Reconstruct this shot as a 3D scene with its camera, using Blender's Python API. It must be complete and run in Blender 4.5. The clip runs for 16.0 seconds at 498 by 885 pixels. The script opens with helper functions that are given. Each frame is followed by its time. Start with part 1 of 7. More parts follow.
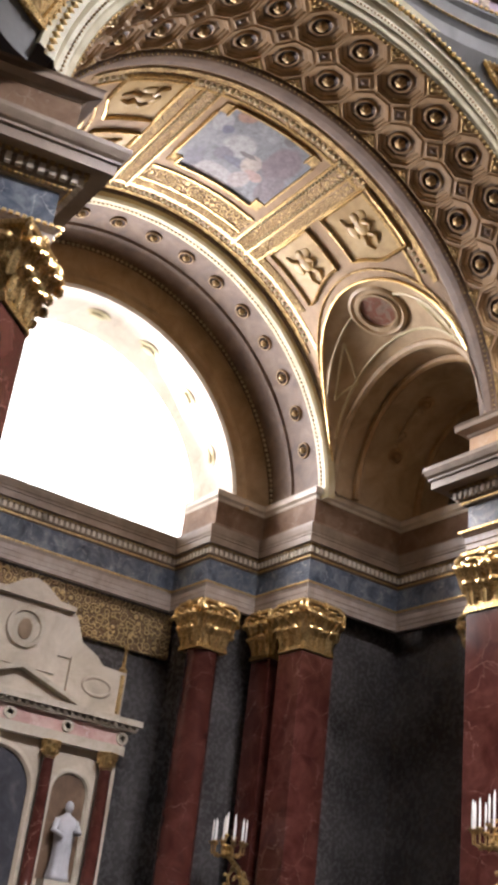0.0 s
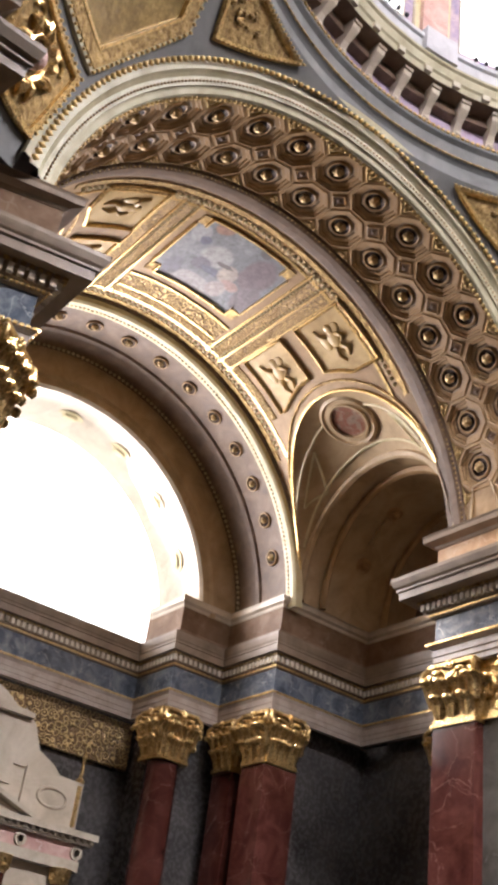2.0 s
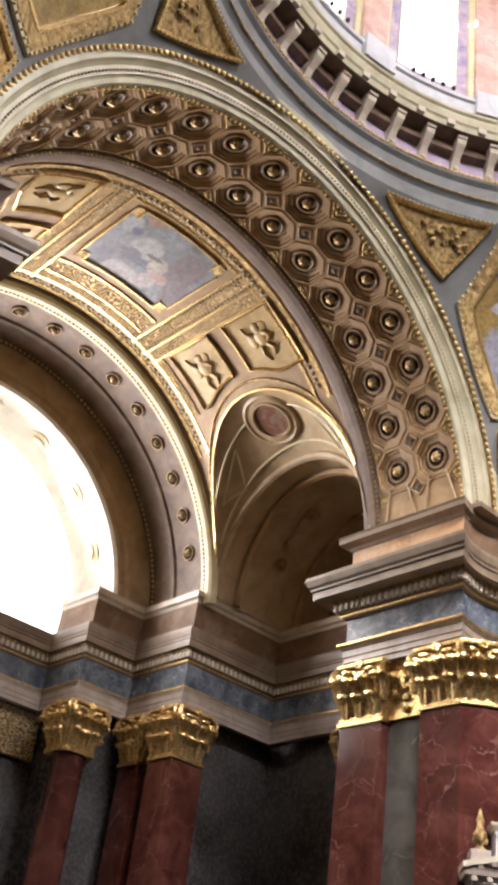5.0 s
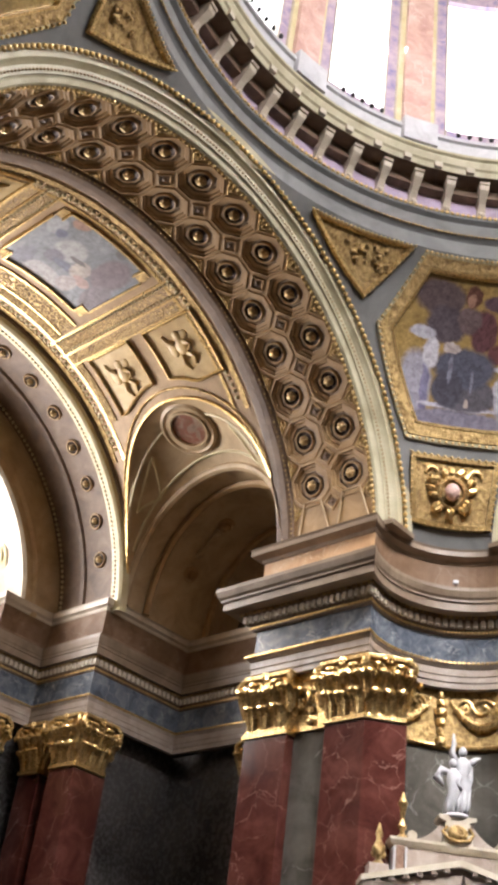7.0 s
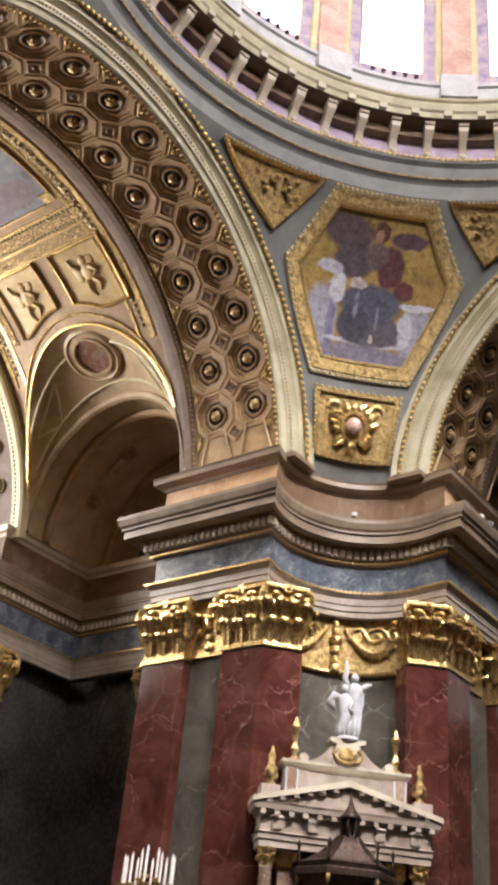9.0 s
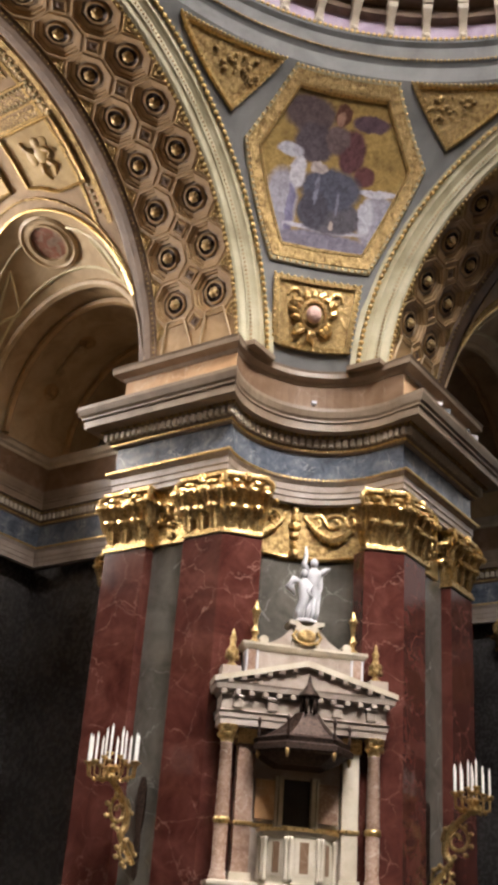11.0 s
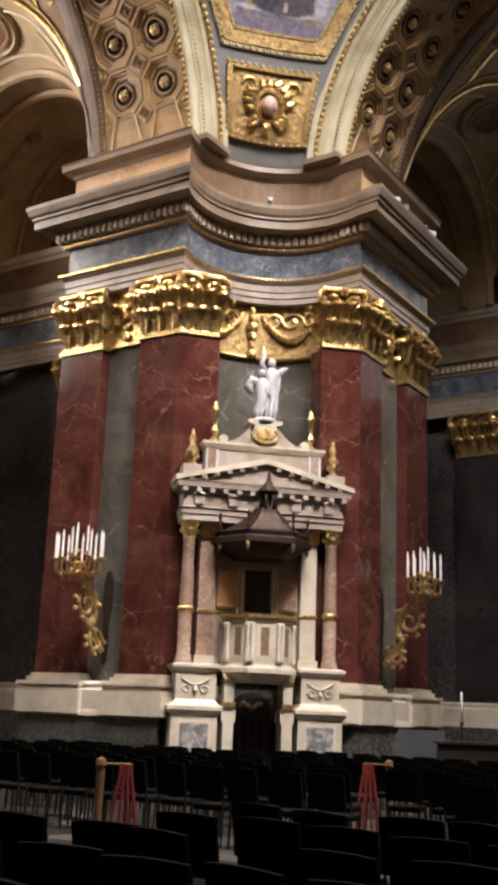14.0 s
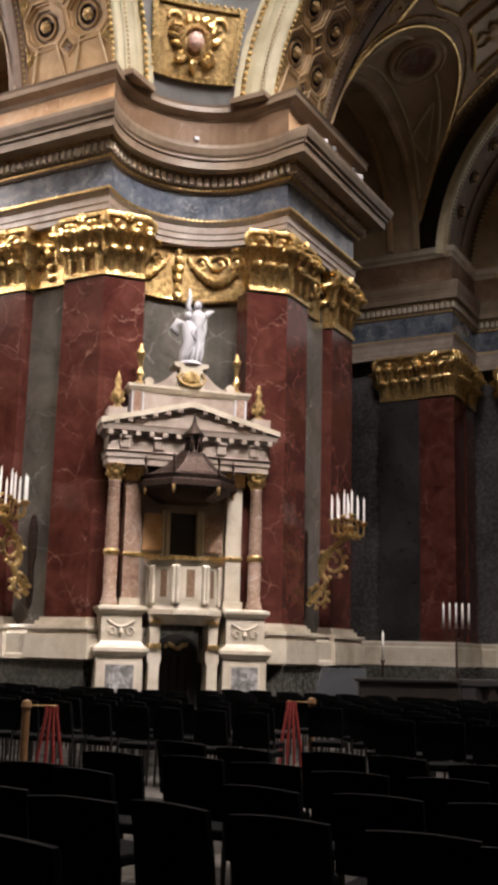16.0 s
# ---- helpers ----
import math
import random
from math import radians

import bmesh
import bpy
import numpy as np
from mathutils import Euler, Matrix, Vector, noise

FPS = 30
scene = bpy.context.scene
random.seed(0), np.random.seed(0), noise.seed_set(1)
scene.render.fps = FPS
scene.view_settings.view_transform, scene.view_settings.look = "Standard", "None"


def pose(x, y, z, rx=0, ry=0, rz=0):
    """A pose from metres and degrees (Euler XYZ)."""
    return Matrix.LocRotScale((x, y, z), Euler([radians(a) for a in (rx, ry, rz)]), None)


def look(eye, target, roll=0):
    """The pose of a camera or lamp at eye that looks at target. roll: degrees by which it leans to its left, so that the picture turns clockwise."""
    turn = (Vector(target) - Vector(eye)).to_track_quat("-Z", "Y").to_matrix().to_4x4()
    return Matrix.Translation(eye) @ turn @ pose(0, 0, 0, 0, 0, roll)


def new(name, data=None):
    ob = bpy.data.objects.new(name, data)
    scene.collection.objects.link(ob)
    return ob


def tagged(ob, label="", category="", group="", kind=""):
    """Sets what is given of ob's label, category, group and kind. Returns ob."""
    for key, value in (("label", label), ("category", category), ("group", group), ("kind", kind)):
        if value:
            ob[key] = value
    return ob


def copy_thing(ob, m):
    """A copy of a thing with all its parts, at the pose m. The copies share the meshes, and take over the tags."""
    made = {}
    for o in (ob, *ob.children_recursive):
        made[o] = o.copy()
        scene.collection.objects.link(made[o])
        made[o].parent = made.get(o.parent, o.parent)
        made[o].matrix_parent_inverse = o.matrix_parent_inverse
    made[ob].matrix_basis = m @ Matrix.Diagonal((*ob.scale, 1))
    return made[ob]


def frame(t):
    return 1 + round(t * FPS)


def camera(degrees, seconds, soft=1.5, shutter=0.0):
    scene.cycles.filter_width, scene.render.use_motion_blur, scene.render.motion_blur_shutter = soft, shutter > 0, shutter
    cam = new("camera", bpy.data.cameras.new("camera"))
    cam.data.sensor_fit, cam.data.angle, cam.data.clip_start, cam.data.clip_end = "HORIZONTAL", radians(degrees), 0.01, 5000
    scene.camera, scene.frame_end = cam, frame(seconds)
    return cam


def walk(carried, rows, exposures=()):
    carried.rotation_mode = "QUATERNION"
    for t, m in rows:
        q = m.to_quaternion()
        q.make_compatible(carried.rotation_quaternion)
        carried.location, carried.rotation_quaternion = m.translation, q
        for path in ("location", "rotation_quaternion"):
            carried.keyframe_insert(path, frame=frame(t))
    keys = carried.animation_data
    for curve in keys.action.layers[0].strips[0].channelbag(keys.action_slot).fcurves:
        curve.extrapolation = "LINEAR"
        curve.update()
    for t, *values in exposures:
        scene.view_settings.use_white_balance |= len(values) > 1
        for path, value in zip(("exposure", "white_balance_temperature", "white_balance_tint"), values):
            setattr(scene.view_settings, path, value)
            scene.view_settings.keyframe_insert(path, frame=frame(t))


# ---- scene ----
# The camera stands in the nave arm and turns in place. The crossing's centre is the origin.
cam = camera(26.45, 16.0, soft=4.3)
EYE = (4.5, -12.4, 1.6)
TURNS = [
    (0.0, 116.410, -6.505, 53.361),
    (0.5, 117.903, -6.619, 52.797),
    (1.0, 119.301, -6.897, 52.310),
    (1.5, 120.811, -7.366, 51.784),
    (2.0, 122.403, -7.150, 51.110),
    (2.5, 122.515, -6.917, 50.155),
    (3.0, 122.698, -6.962, 49.365),
    (5.5, 122.831, -7.280, 45.107),
    (6.0, 123.000, -7.360, 44.054),
    (6.5, 123.536, -7.025, 42.667),
    (7.0, 123.968, -6.648, 40.973),
    (7.5, 123.625, -6.923, 39.498),
    (8.0, 123.383, -6.346, 37.262),
    (8.5, 123.098, -5.915, 36.508),
    (9.0, 120.735, -5.132, 35.783),
    (11.5, 113.477, -3.655, 33.729),
    (12.0, 111.451, -3.294, 33.416),
    (12.5, 109.241, -2.784, 32.759),
    (13.0, 107.655, -2.669, 32.445),
    (13.5, 105.821, -2.559, 32.239),
    (14.0, 104.227, -2.192, 32.169),
    (14.5, 103.284, -1.836, 32.209),
    (15.0, 101.830, -1.879, 31.194),
    (15.5, 101.349, -1.787, 29.531),
    (16.0, 101.286, -1.468, 28.224),
]
EXPOSURES = [(0.0, 0.26, 5900, 17), (5.5, 0.2, 6050, 14), (8.5, 0.14, 6150, 12.5), (11.5, 0.14, 6400, 13.5), (16.0, 0.13, 6450, 17)]
walk(cam, [(t, pose(*EYE, rx, ry, rz)) for t, rx, ry, rz in TURNS], EXPOSURES)

# ---- world and lamps ----
world = bpy.data.worlds.new("sky")
scene.world = world
world.use_nodes = True
wn = world.node_tree
sky = wn.nodes.new("ShaderNodeTexSky")
sky.sky_type, sky.sun_disc, sky.sun_elevation, sky.sun_rotation = "NISHITA", False, radians(50), radians(250)
wn.nodes["Background"].inputs[1].default_value = 0.1
wn.links.new(sky.outputs[0], wn.nodes["Background"].inputs[0])


def lamp(name, eye, target, size_x, size_y, watts, color):
    data = bpy.data.lights.new(name, "AREA")
    data.shape, data.size, data.size_y, data.energy, data.color = "RECTANGLE", size_x, size_y, watts, color
    ob = new(name, data)
    ob.matrix_world = look(eye, target)
    return ob


lamp("window_daylight", (-25.6, 0, 18.0), (0, 0, 12), 8.5, 4.6, 2700, (1.0, 0.92, 0.84)).data.spread = radians(140)
lamp("window_daylight", (0.9, 27.0, 18.0), (0.9, 0, 12), 8.5, 4.6, 42, (1.0, 0.95, 0.9)).data.spread = radians(150)
# daylight of the drum's windows, falling steeply into the crossing
for k, watts in ((-80, 1000), (-48, 1250), (-15, 1800), (20, 2900), (60, 500), (150, 600), (200, 600), (250, 400)):
    a = radians(k)
    reach, low = (6.5, 8) if -90 < k < 30 else (4.5, 4)
    ob = lamp("drum_daylight", (9.2 * math.cos(a), 9.2 * math.sin(a), 32.0), (-reach * math.cos(a), -reach * math.sin(a), low), 1.8, 5.0, watts, (1.0, 0.955, 0.9))
    ob.data.spread = radians(64 if -60 < k < 0 else 74)
# the same windows' level light across the drum
for k in (-75, -35, 5):
    a = radians(k)
    ob = lamp("drum_skylight", (9.3 * math.cos(a), 9.3 * math.sin(a), 32.0), (-9 * math.cos(a), -9 * math.sin(a), 27.5), 1.8, 5.0, 430, (1.0, 0.975, 0.94))
    ob.data.spread = radians(90)

# ---- materials ----


def material(name, rough=0.5, metal=0.0):
    m = bpy.data.materials.new(name)
    m.use_nodes = True
    b = m.node_tree.nodes["Principled BSDF"]
    b.inputs["Roughness"].default_value, b.inputs["Metallic"].default_value = rough, metal
    return m, m.node_tree, b


def noise_node(nt, scale, detail=6.0, rough=0.6, distort=0.0):
    co = nt.nodes.new("ShaderNodeTexCoord")
    n = nt.nodes.new("ShaderNodeTexNoise")
    n.inputs["Scale"].default_value, n.inputs["Detail"].default_value = scale, detail
    n.inputs["Roughness"].default_value, n.inputs["Distortion"].default_value = rough, distort
    nt.links.new(co.outputs["Object"], n.inputs["Vector"])
    return n


def ramp_node(nt, src, stops):
    r = nt.nodes.new("ShaderNodeValToRGB")
    while len(r.color_ramp.elements) < len(stops):
        r.color_ramp.elements.new(0.5)
    for e, (p, c) in zip(r.color_ramp.elements, stops):
        e.position, e.color = p, (*c, 1)
    nt.links.new(src, r.inputs[0])
    return r


def bump_node(nt, b, src, strength, dist):
    n = nt.nodes.new("ShaderNodeBump")
    n.inputs["Strength"].default_value, n.inputs["Distance"].default_value = strength, dist
    nt.links.new(src, n.inputs["Height"])
    nt.links.new(n.outputs[0], b.inputs["Normal"])


def mix_node(nt, fac, a, bcol, kind="MIX"):
    n = nt.nodes.new("ShaderNodeMix")
    n.data_type, n.blend_type = "RGBA", kind
    for sock, v in ((n.inputs[0], fac), (n.inputs[6], a), (n.inputs[7], bcol)):
        if isinstance(v, (int, float)):
            sock.default_value = v
        elif isinstance(v, tuple):
            sock.default_value = (*v, 1)
        else:
            nt.links.new(v, sock)
    return n.outputs[2]


def stone(name, dark, mid, light, scale, rough=0.3, vein=None, vein_scale=1.2, bump=0.02, vein_at=0.5, vein_wide=0.02, gate=0.45):
    """Polished or honed stone: clouds at two scales and, where given, thin veins."""
    m, nt, b = material(name, rough)
    big = noise_node(nt, scale, 8, 0.62, 0.6)
    col = ramp_node(nt, big.outputs[0], [(0.32, dark), (0.5, mid), (0.7, light)]).outputs[0]
    fine = noise_node(nt, scale * 9, 3, 0.55)
    grain = ramp_node(nt, fine.outputs[0], [(0.3, (0.84, 0.84, 0.84)), (0.7, (1.0, 1.0, 1.0))])
    col = mix_node(nt, 0.4, col, grain.outputs[0], "MULTIPLY")
    if vein:
        warp = nt.nodes.new("ShaderNodeVectorMath")
        warp.operation = "MULTIPLY_ADD"
        warp.inputs[1].default_value = (0.9 / vein_scale,) * 3
        nt.links.new(noise_node(nt, vein_scale * 1.3, 6, 0.6).outputs["Color"], warp.inputs[0])
        nt.links.new(nt.nodes.new("ShaderNodeTexCoord").outputs["Object"], warp.inputs[2])
        v = nt.nodes.new("ShaderNodeTexVoronoi")
        v.feature = "DISTANCE_TO_EDGE"
        v.inputs["Scale"].default_value = vein_scale
        nt.links.new(warp.outputs[0], v.inputs["Vector"])
        line = ramp_node(nt, v.outputs["Distance"], [(0.0, (1, 1, 1)), (vein_wide * 0.35, (0.6, 0.6, 0.6)), (vein_wide, (0, 0, 0))])
        allow = ramp_node(nt, noise_node(nt, vein_scale * 0.8, 3).outputs[0], [(gate, (0, 0, 0)), (gate + 0.17, (0.75, 0.75, 0.75))])
        fac = mix_node(nt, 1.0, line.outputs[0], allow.outputs[0], "MULTIPLY")
        col = mix_node(nt, fac, col, vein)
    nt.links.new(col, b.inputs["Base Color"])
    r = ramp_node(nt, fine.outputs[0], [(0.2, (rough * 0.8,) * 3), (0.8, (min(1, rough * 1.35),) * 3)])
    nt.links.new(r.outputs[0], b.inputs["Roughness"])
    bump_node(nt, b, fine.outputs[0], bump, 0.01)
    return m


def gilt(name, dark, light, rough=0.3, metal=1.0, relief=0.0, scale=14.0):
    """Gilded or bronzed relief, its hollows darkened in the colour to imitate their shade."""
    m, nt, b = material(name, rough, metal)
    n = noise_node(nt, scale, 6, 0.65)
    nt.links.new(ramp_node(nt, n.outputs[0], [(0.35, dark), (0.6, light)]).outputs[0], b.inputs["Base Color"])
    nt.links.new(ramp_node(nt, n.outputs[0], [(0.3, (min(1, rough * 1.6),) * 3), (0.7, (rough * 0.8,) * 3)]).outputs[0], b.inputs["Roughness"])
    bump_node(nt, b, n.outputs[0], 0.3 + relief, 0.02 + 0.05 * relief)
    return m


RED = stone("red_marble", (0.045, 0.013, 0.01), (0.08, 0.024, 0.018), (0.12, 0.042, 0.032), 1.3, 0.12, (0.28, 0.155, 0.12), 1.2, vein_wide=0.015, gate=0.43)
GREY = stone("grey_marble", (0.07, 0.063, 0.052), (0.12, 0.11, 0.092), (0.17, 0.155, 0.13), 0.8, 0.1, (0.35, 0.33, 0.3), 1.1)
BLUE = stone("blue_marble", (0.04, 0.048, 0.064), (0.095, 0.11, 0.135), (0.21, 0.225, 0.24), 2.2, 0.22, (0.5, 0.5, 0.5), 2.0)
WHITE = stone("white_marble", (0.42, 0.36, 0.27), (0.54, 0.475, 0.37), (0.62, 0.56, 0.46), 1.1, 0.22, (0.4, 0.36, 0.32), 1.4)
CREAM = stone("cream_stone", (0.42, 0.35, 0.26), (0.54, 0.46, 0.35), (0.63, 0.55, 0.44), 0.9, 0.42)
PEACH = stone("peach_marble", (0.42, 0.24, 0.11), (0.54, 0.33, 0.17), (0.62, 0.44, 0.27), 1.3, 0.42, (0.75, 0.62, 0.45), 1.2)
TAUPE = stone("taupe_stucco", (0.18, 0.122, 0.07), (0.26, 0.182, 0.108), (0.33, 0.242, 0.152), 1.2, 0.6)
BROWN = stone("brown_stucco", (0.25, 0.15, 0.06), (0.36, 0.225, 0.1), (0.45, 0.295, 0.145), 1.4, 0.5)
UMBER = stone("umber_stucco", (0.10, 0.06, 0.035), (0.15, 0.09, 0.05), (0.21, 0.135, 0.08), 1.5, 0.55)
OLIVE = stone("olive_stucco", (0.31, 0.27, 0.16), (0.42, 0.37, 0.235), (0.5, 0.45, 0.305), 0.8, 0.5)
SLATE = stone("slate_stucco", (0.112, 0.11, 0.102), (0.153, 0.15, 0.14), (0.193, 0.189, 0.178), 0.8, 0.55)
DARKSTONE = stone("dark_green_marble", (0.035, 0.036, 0.031), (0.072, 0.07, 0.06), (0.12, 0.113, 0.095), 1.0, 0.25, (0.2, 0.19, 0.16), 1.2)
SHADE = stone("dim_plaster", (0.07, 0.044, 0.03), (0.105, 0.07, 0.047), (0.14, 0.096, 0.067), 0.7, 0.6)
LILAC = stone("lilac_stone", (0.36, 0.27, 0.36), (0.46, 0.36, 0.46), (0.55, 0.46, 0.55), 1.4, 0.5)
ROSE = stone("rose_marble", (0.42, 0.235, 0.19), (0.55, 0.345, 0.29), (0.66, 0.48, 0.42), 1.4, 0.3, (0.75, 0.65, 0.6), 1.2)
TAN = stone("tan_marble", (0.22, 0.135, 0.095), (0.31, 0.205, 0.15), (0.41, 0.295, 0.23), 1.5, 0.25, (0.7, 0.6, 0.5), 2.0)
GOLD = gilt("gilding", (0.30, 0.17, 0.05), (0.93, 0.69, 0.31), 0.27, 0.92)
BEADGOLD = gilt("bright_gilt_bead", (0.5, 0.33, 0.11), (0.8, 0.58, 0.25), 0.38, 0.5)
OLDGOLD = gilt("worn_gilding", (0.18, 0.11, 0.042), (0.48, 0.335, 0.14), 0.42, 0.8, 0.7, 7.0)
BOSS = gilt("dull_gilt_boss", (0.22, 0.14, 0.06), (0.68, 0.5, 0.25), 0.3, 0.7, 0.15, 9.0)
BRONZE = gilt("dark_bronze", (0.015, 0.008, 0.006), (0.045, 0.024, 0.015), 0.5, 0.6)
STATUE = stone("statue_marble", (0.40, 0.39, 0.40), (0.50, 0.49, 0.50), (0.58, 0.57, 0.58), 1.5, 0.45)
FLOORM = stone("floor_marble", (0.012, 0.0105, 0.009), (0.02, 0.018, 0.015), (0.034, 0.03, 0.026), 0.9, 0.5)
# near-black marble whose darkness stands in for shade
SHADEMARBLE = stone("shade_dark_marble", (0.014, 0.012, 0.012), (0.026, 0.023, 0.022), (0.045, 0.04, 0.037), 0.8, 0.3, (0.06, 0.055, 0.05), 1.1)
CORN = stone("cornice_stone", (0.16, 0.11, 0.072), (0.22, 0.16, 0.107), (0.29, 0.22, 0.155), 1.0, 0.4)
WAX = stone("candle_wax", (0.7, 0.68, 0.62), (0.8, 0.78, 0.72), (0.85, 0.83, 0.78), 3, 0.45)
DARKWOOD = stone("dark_wood", (0.006, 0.005, 0.004), (0.012, 0.009, 0.007), (0.022, 0.015, 0.01), 3, 0.4)
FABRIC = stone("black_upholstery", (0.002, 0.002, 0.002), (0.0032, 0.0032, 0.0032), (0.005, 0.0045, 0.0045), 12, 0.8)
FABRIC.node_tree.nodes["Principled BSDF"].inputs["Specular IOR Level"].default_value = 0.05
WOOD = stone("turned_wood", (0.08, 0.038, 0.014), (0.14, 0.07, 0.028), (0.2, 0.11, 0.045), 4, 0.4)
ROPE = stone("red_rope", (0.13, 0.01, 0.008), (0.2, 0.017, 0.012), (0.27, 0.035, 0.025), 20, 0.7)
STRAW = stone("straw_stone", (0.5, 0.42, 0.22), (0.6, 0.52, 0.3), (0.68, 0.6, 0.4), 1.2, 0.45)
BLACK = stone("black_void", (0.008, 0.007, 0.006), (0.012, 0.011, 0.01), (0.02, 0.018, 0.016), 2, 0.5)


def ornate(name, ground, gold, scale):
    """Stucco covered with small gilded relief ornament."""
    m, nt, b = material(name, 0.4, 0.55)
    warp = nt.nodes.new("ShaderNodeVectorMath")
    warp.operation = "MULTIPLY_ADD"
    warp.inputs[1].default_value = (0.5 / scale,) * 3
    nt.links.new(noise_node(nt, scale * 0.8, 3, 0.5).outputs["Color"], warp.inputs[0])
    nt.links.new(nt.nodes.new("ShaderNodeTexCoord").outputs["Object"], warp.inputs[2])
    v = nt.nodes.new("ShaderNodeTexVoronoi")
    v.inputs["Scale"].default_value = scale
    nt.links.new(warp.outputs[0], v.inputs["Vector"])
    curl = nt.nodes.new("ShaderNodeMath")
    curl.operation = "SINE"
    mul = nt.nodes.new("ShaderNodeMath")
    mul.operation = "MULTIPLY"
    mul.inputs[1].default_value = 16.0
    nt.links.new(v.outputs["Distance"], mul.inputs[0])
    nt.links.new(mul.outputs[0], curl.inputs[0])
    fac = ramp_node(nt, curl.outputs[0], [(0.1, (0, 0, 0)), (0.6, (1, 1, 1))]).outputs[0]
    tone = noise_node(nt, 1.3, 5, 0.6)
    base = ramp_node(nt, tone.outputs[0], [(0.3, tuple(c * 0.7 for c in ground)), (0.7, tuple(c * 1.2 for c in ground))]).outputs[0]
    nt.links.new(mix_node(nt, fac, base, gold), b.inputs["Base Color"])
    bump_node(nt, b, curl.outputs[0], 0.8, 0.03)
    return m


GILTPANEL = stone("gilded_panel_ground", (0.4, 0.265, 0.1), (0.54, 0.38, 0.165), (0.64, 0.48, 0.24), 1.2, 0.36)
ORNATE = ornate("gilded_stucco_ornament", (0.2, 0.125, 0.06), (0.6, 0.43, 0.19), 4.5)
ORNATEFINE = ornate("fine_gilded_ornament", (0.24, 0.15, 0.07), (0.62, 0.45, 0.2), 8.0)


def fresco(name, stops, scale, gold_edge=None):
    """A painted scene reduced to soft patches of its colours."""
    m, nt, b = material(name, 0.6)
    n = noise_node(nt, scale, 7, 0.62, 0.8)
    col = ramp_node(nt, n.outputs[0], stops).outputs[0]
    fine = noise_node(nt, scale * 5, 5, 0.7, 0.5)
    g = ramp_node(nt, fine.outputs[0], [(0.3, (0.6, 0.58, 0.56)), (0.7, (1, 1, 1))])
    nt.links.new(mix_node(nt, 0.7, col, g.outputs[0], "MULTIPLY"), b.inputs["Base Color"])
    return m


def painting(name, axis_u, axis_v, ground, blots, scale=2.2, rough=0.5, wobble=0.24):
    """A painted or mosaic scene as soft-edged fields of colour: blots of (u, v, half width, half height, colour) in the picture's plane."""
    m, nt, b = material(name, rough)
    co = nt.nodes.new("ShaderNodeTexCoord")
    wob = noise_node(nt, scale, 6, 0.65)
    sep = []
    for ax in (axis_u, axis_v):
        d = nt.nodes.new("ShaderNodeVectorMath")
        d.operation = "DOT_PRODUCT"
        d.inputs[1].default_value = ax
        nt.links.new(co.outputs["Object"], d.inputs[0])
        sep.append(d.outputs["Value"])
    comb = nt.nodes.new("ShaderNodeCombineXYZ")
    nt.links.new(sep[0], comb.inputs[0])
    nt.links.new(sep[1], comb.inputs[1])
    off = nt.nodes.new("ShaderNodeVectorMath")
    off.operation = "MULTIPLY_ADD"
    off.inputs[1].default_value = (wobble, wobble, 0.0)
    off.inputs[2].default_value = (-wobble / 2, -wobble / 2, 0.0)
    nt.links.new(wob.outputs["Color"], off.inputs[0])
    pos = nt.nodes.new("ShaderNodeVectorMath")
    pos.operation = "ADD"
    nt.links.new(comb.outputs[0], pos.inputs[0])
    nt.links.new(off.outputs[0], pos.inputs[1])
    tone = noise_node(nt, 0.9, 6, 0.6)
    col = ramp_node(nt, tone.outputs[0], [(0.3, tuple(c * 0.6 for c in ground)), (0.7, tuple(c * 1.25 for c in ground))]).outputs[0]
    for u, v, ru, rv, c in blots:
        sub_ = nt.nodes.new("ShaderNodeVectorMath")
        sub_.operation = "SUBTRACT"
        sub_.inputs[1].default_value = (u, v, 0)
        nt.links.new(pos.outputs[0], sub_.inputs[0])
        div = nt.nodes.new("ShaderNodeVectorMath")
        div.operation = "MULTIPLY"
        div.inputs[1].default_value = (1 / ru, 1 / rv, 0)
        nt.links.new(sub_.outputs[0], div.inputs[0])
        ln = nt.nodes.new("ShaderNodeVectorMath")
        ln.operation = "LENGTH"
        nt.links.new(div.outputs[0], ln.inputs[0])
        mr = nt.nodes.new("ShaderNodeMapRange")
        mr.inputs["From Min"].default_value, mr.inputs["From Max"].default_value = 0.86, 1.1
        mr.inputs["To Min"].default_value, mr.inputs["To Max"].default_value = 1.0, 0.0
        nt.links.new(ln.outputs["Value"], mr.inputs["Value"])
        col = mix_node(nt, mr.outputs[0], col, c)
    fine = noise_node(nt, 6.0, 6, 0.7, 0.6)
    g = ramp_node(nt, fine.outputs[0], [(0.34, (0.42, 0.4, 0.4)), (0.62, (1, 1, 1))])
    nt.links.new(mix_node(nt, 0.75, col, g.outputs[0], "MULTIPLY"), b.inputs["Base Color"])
    return m


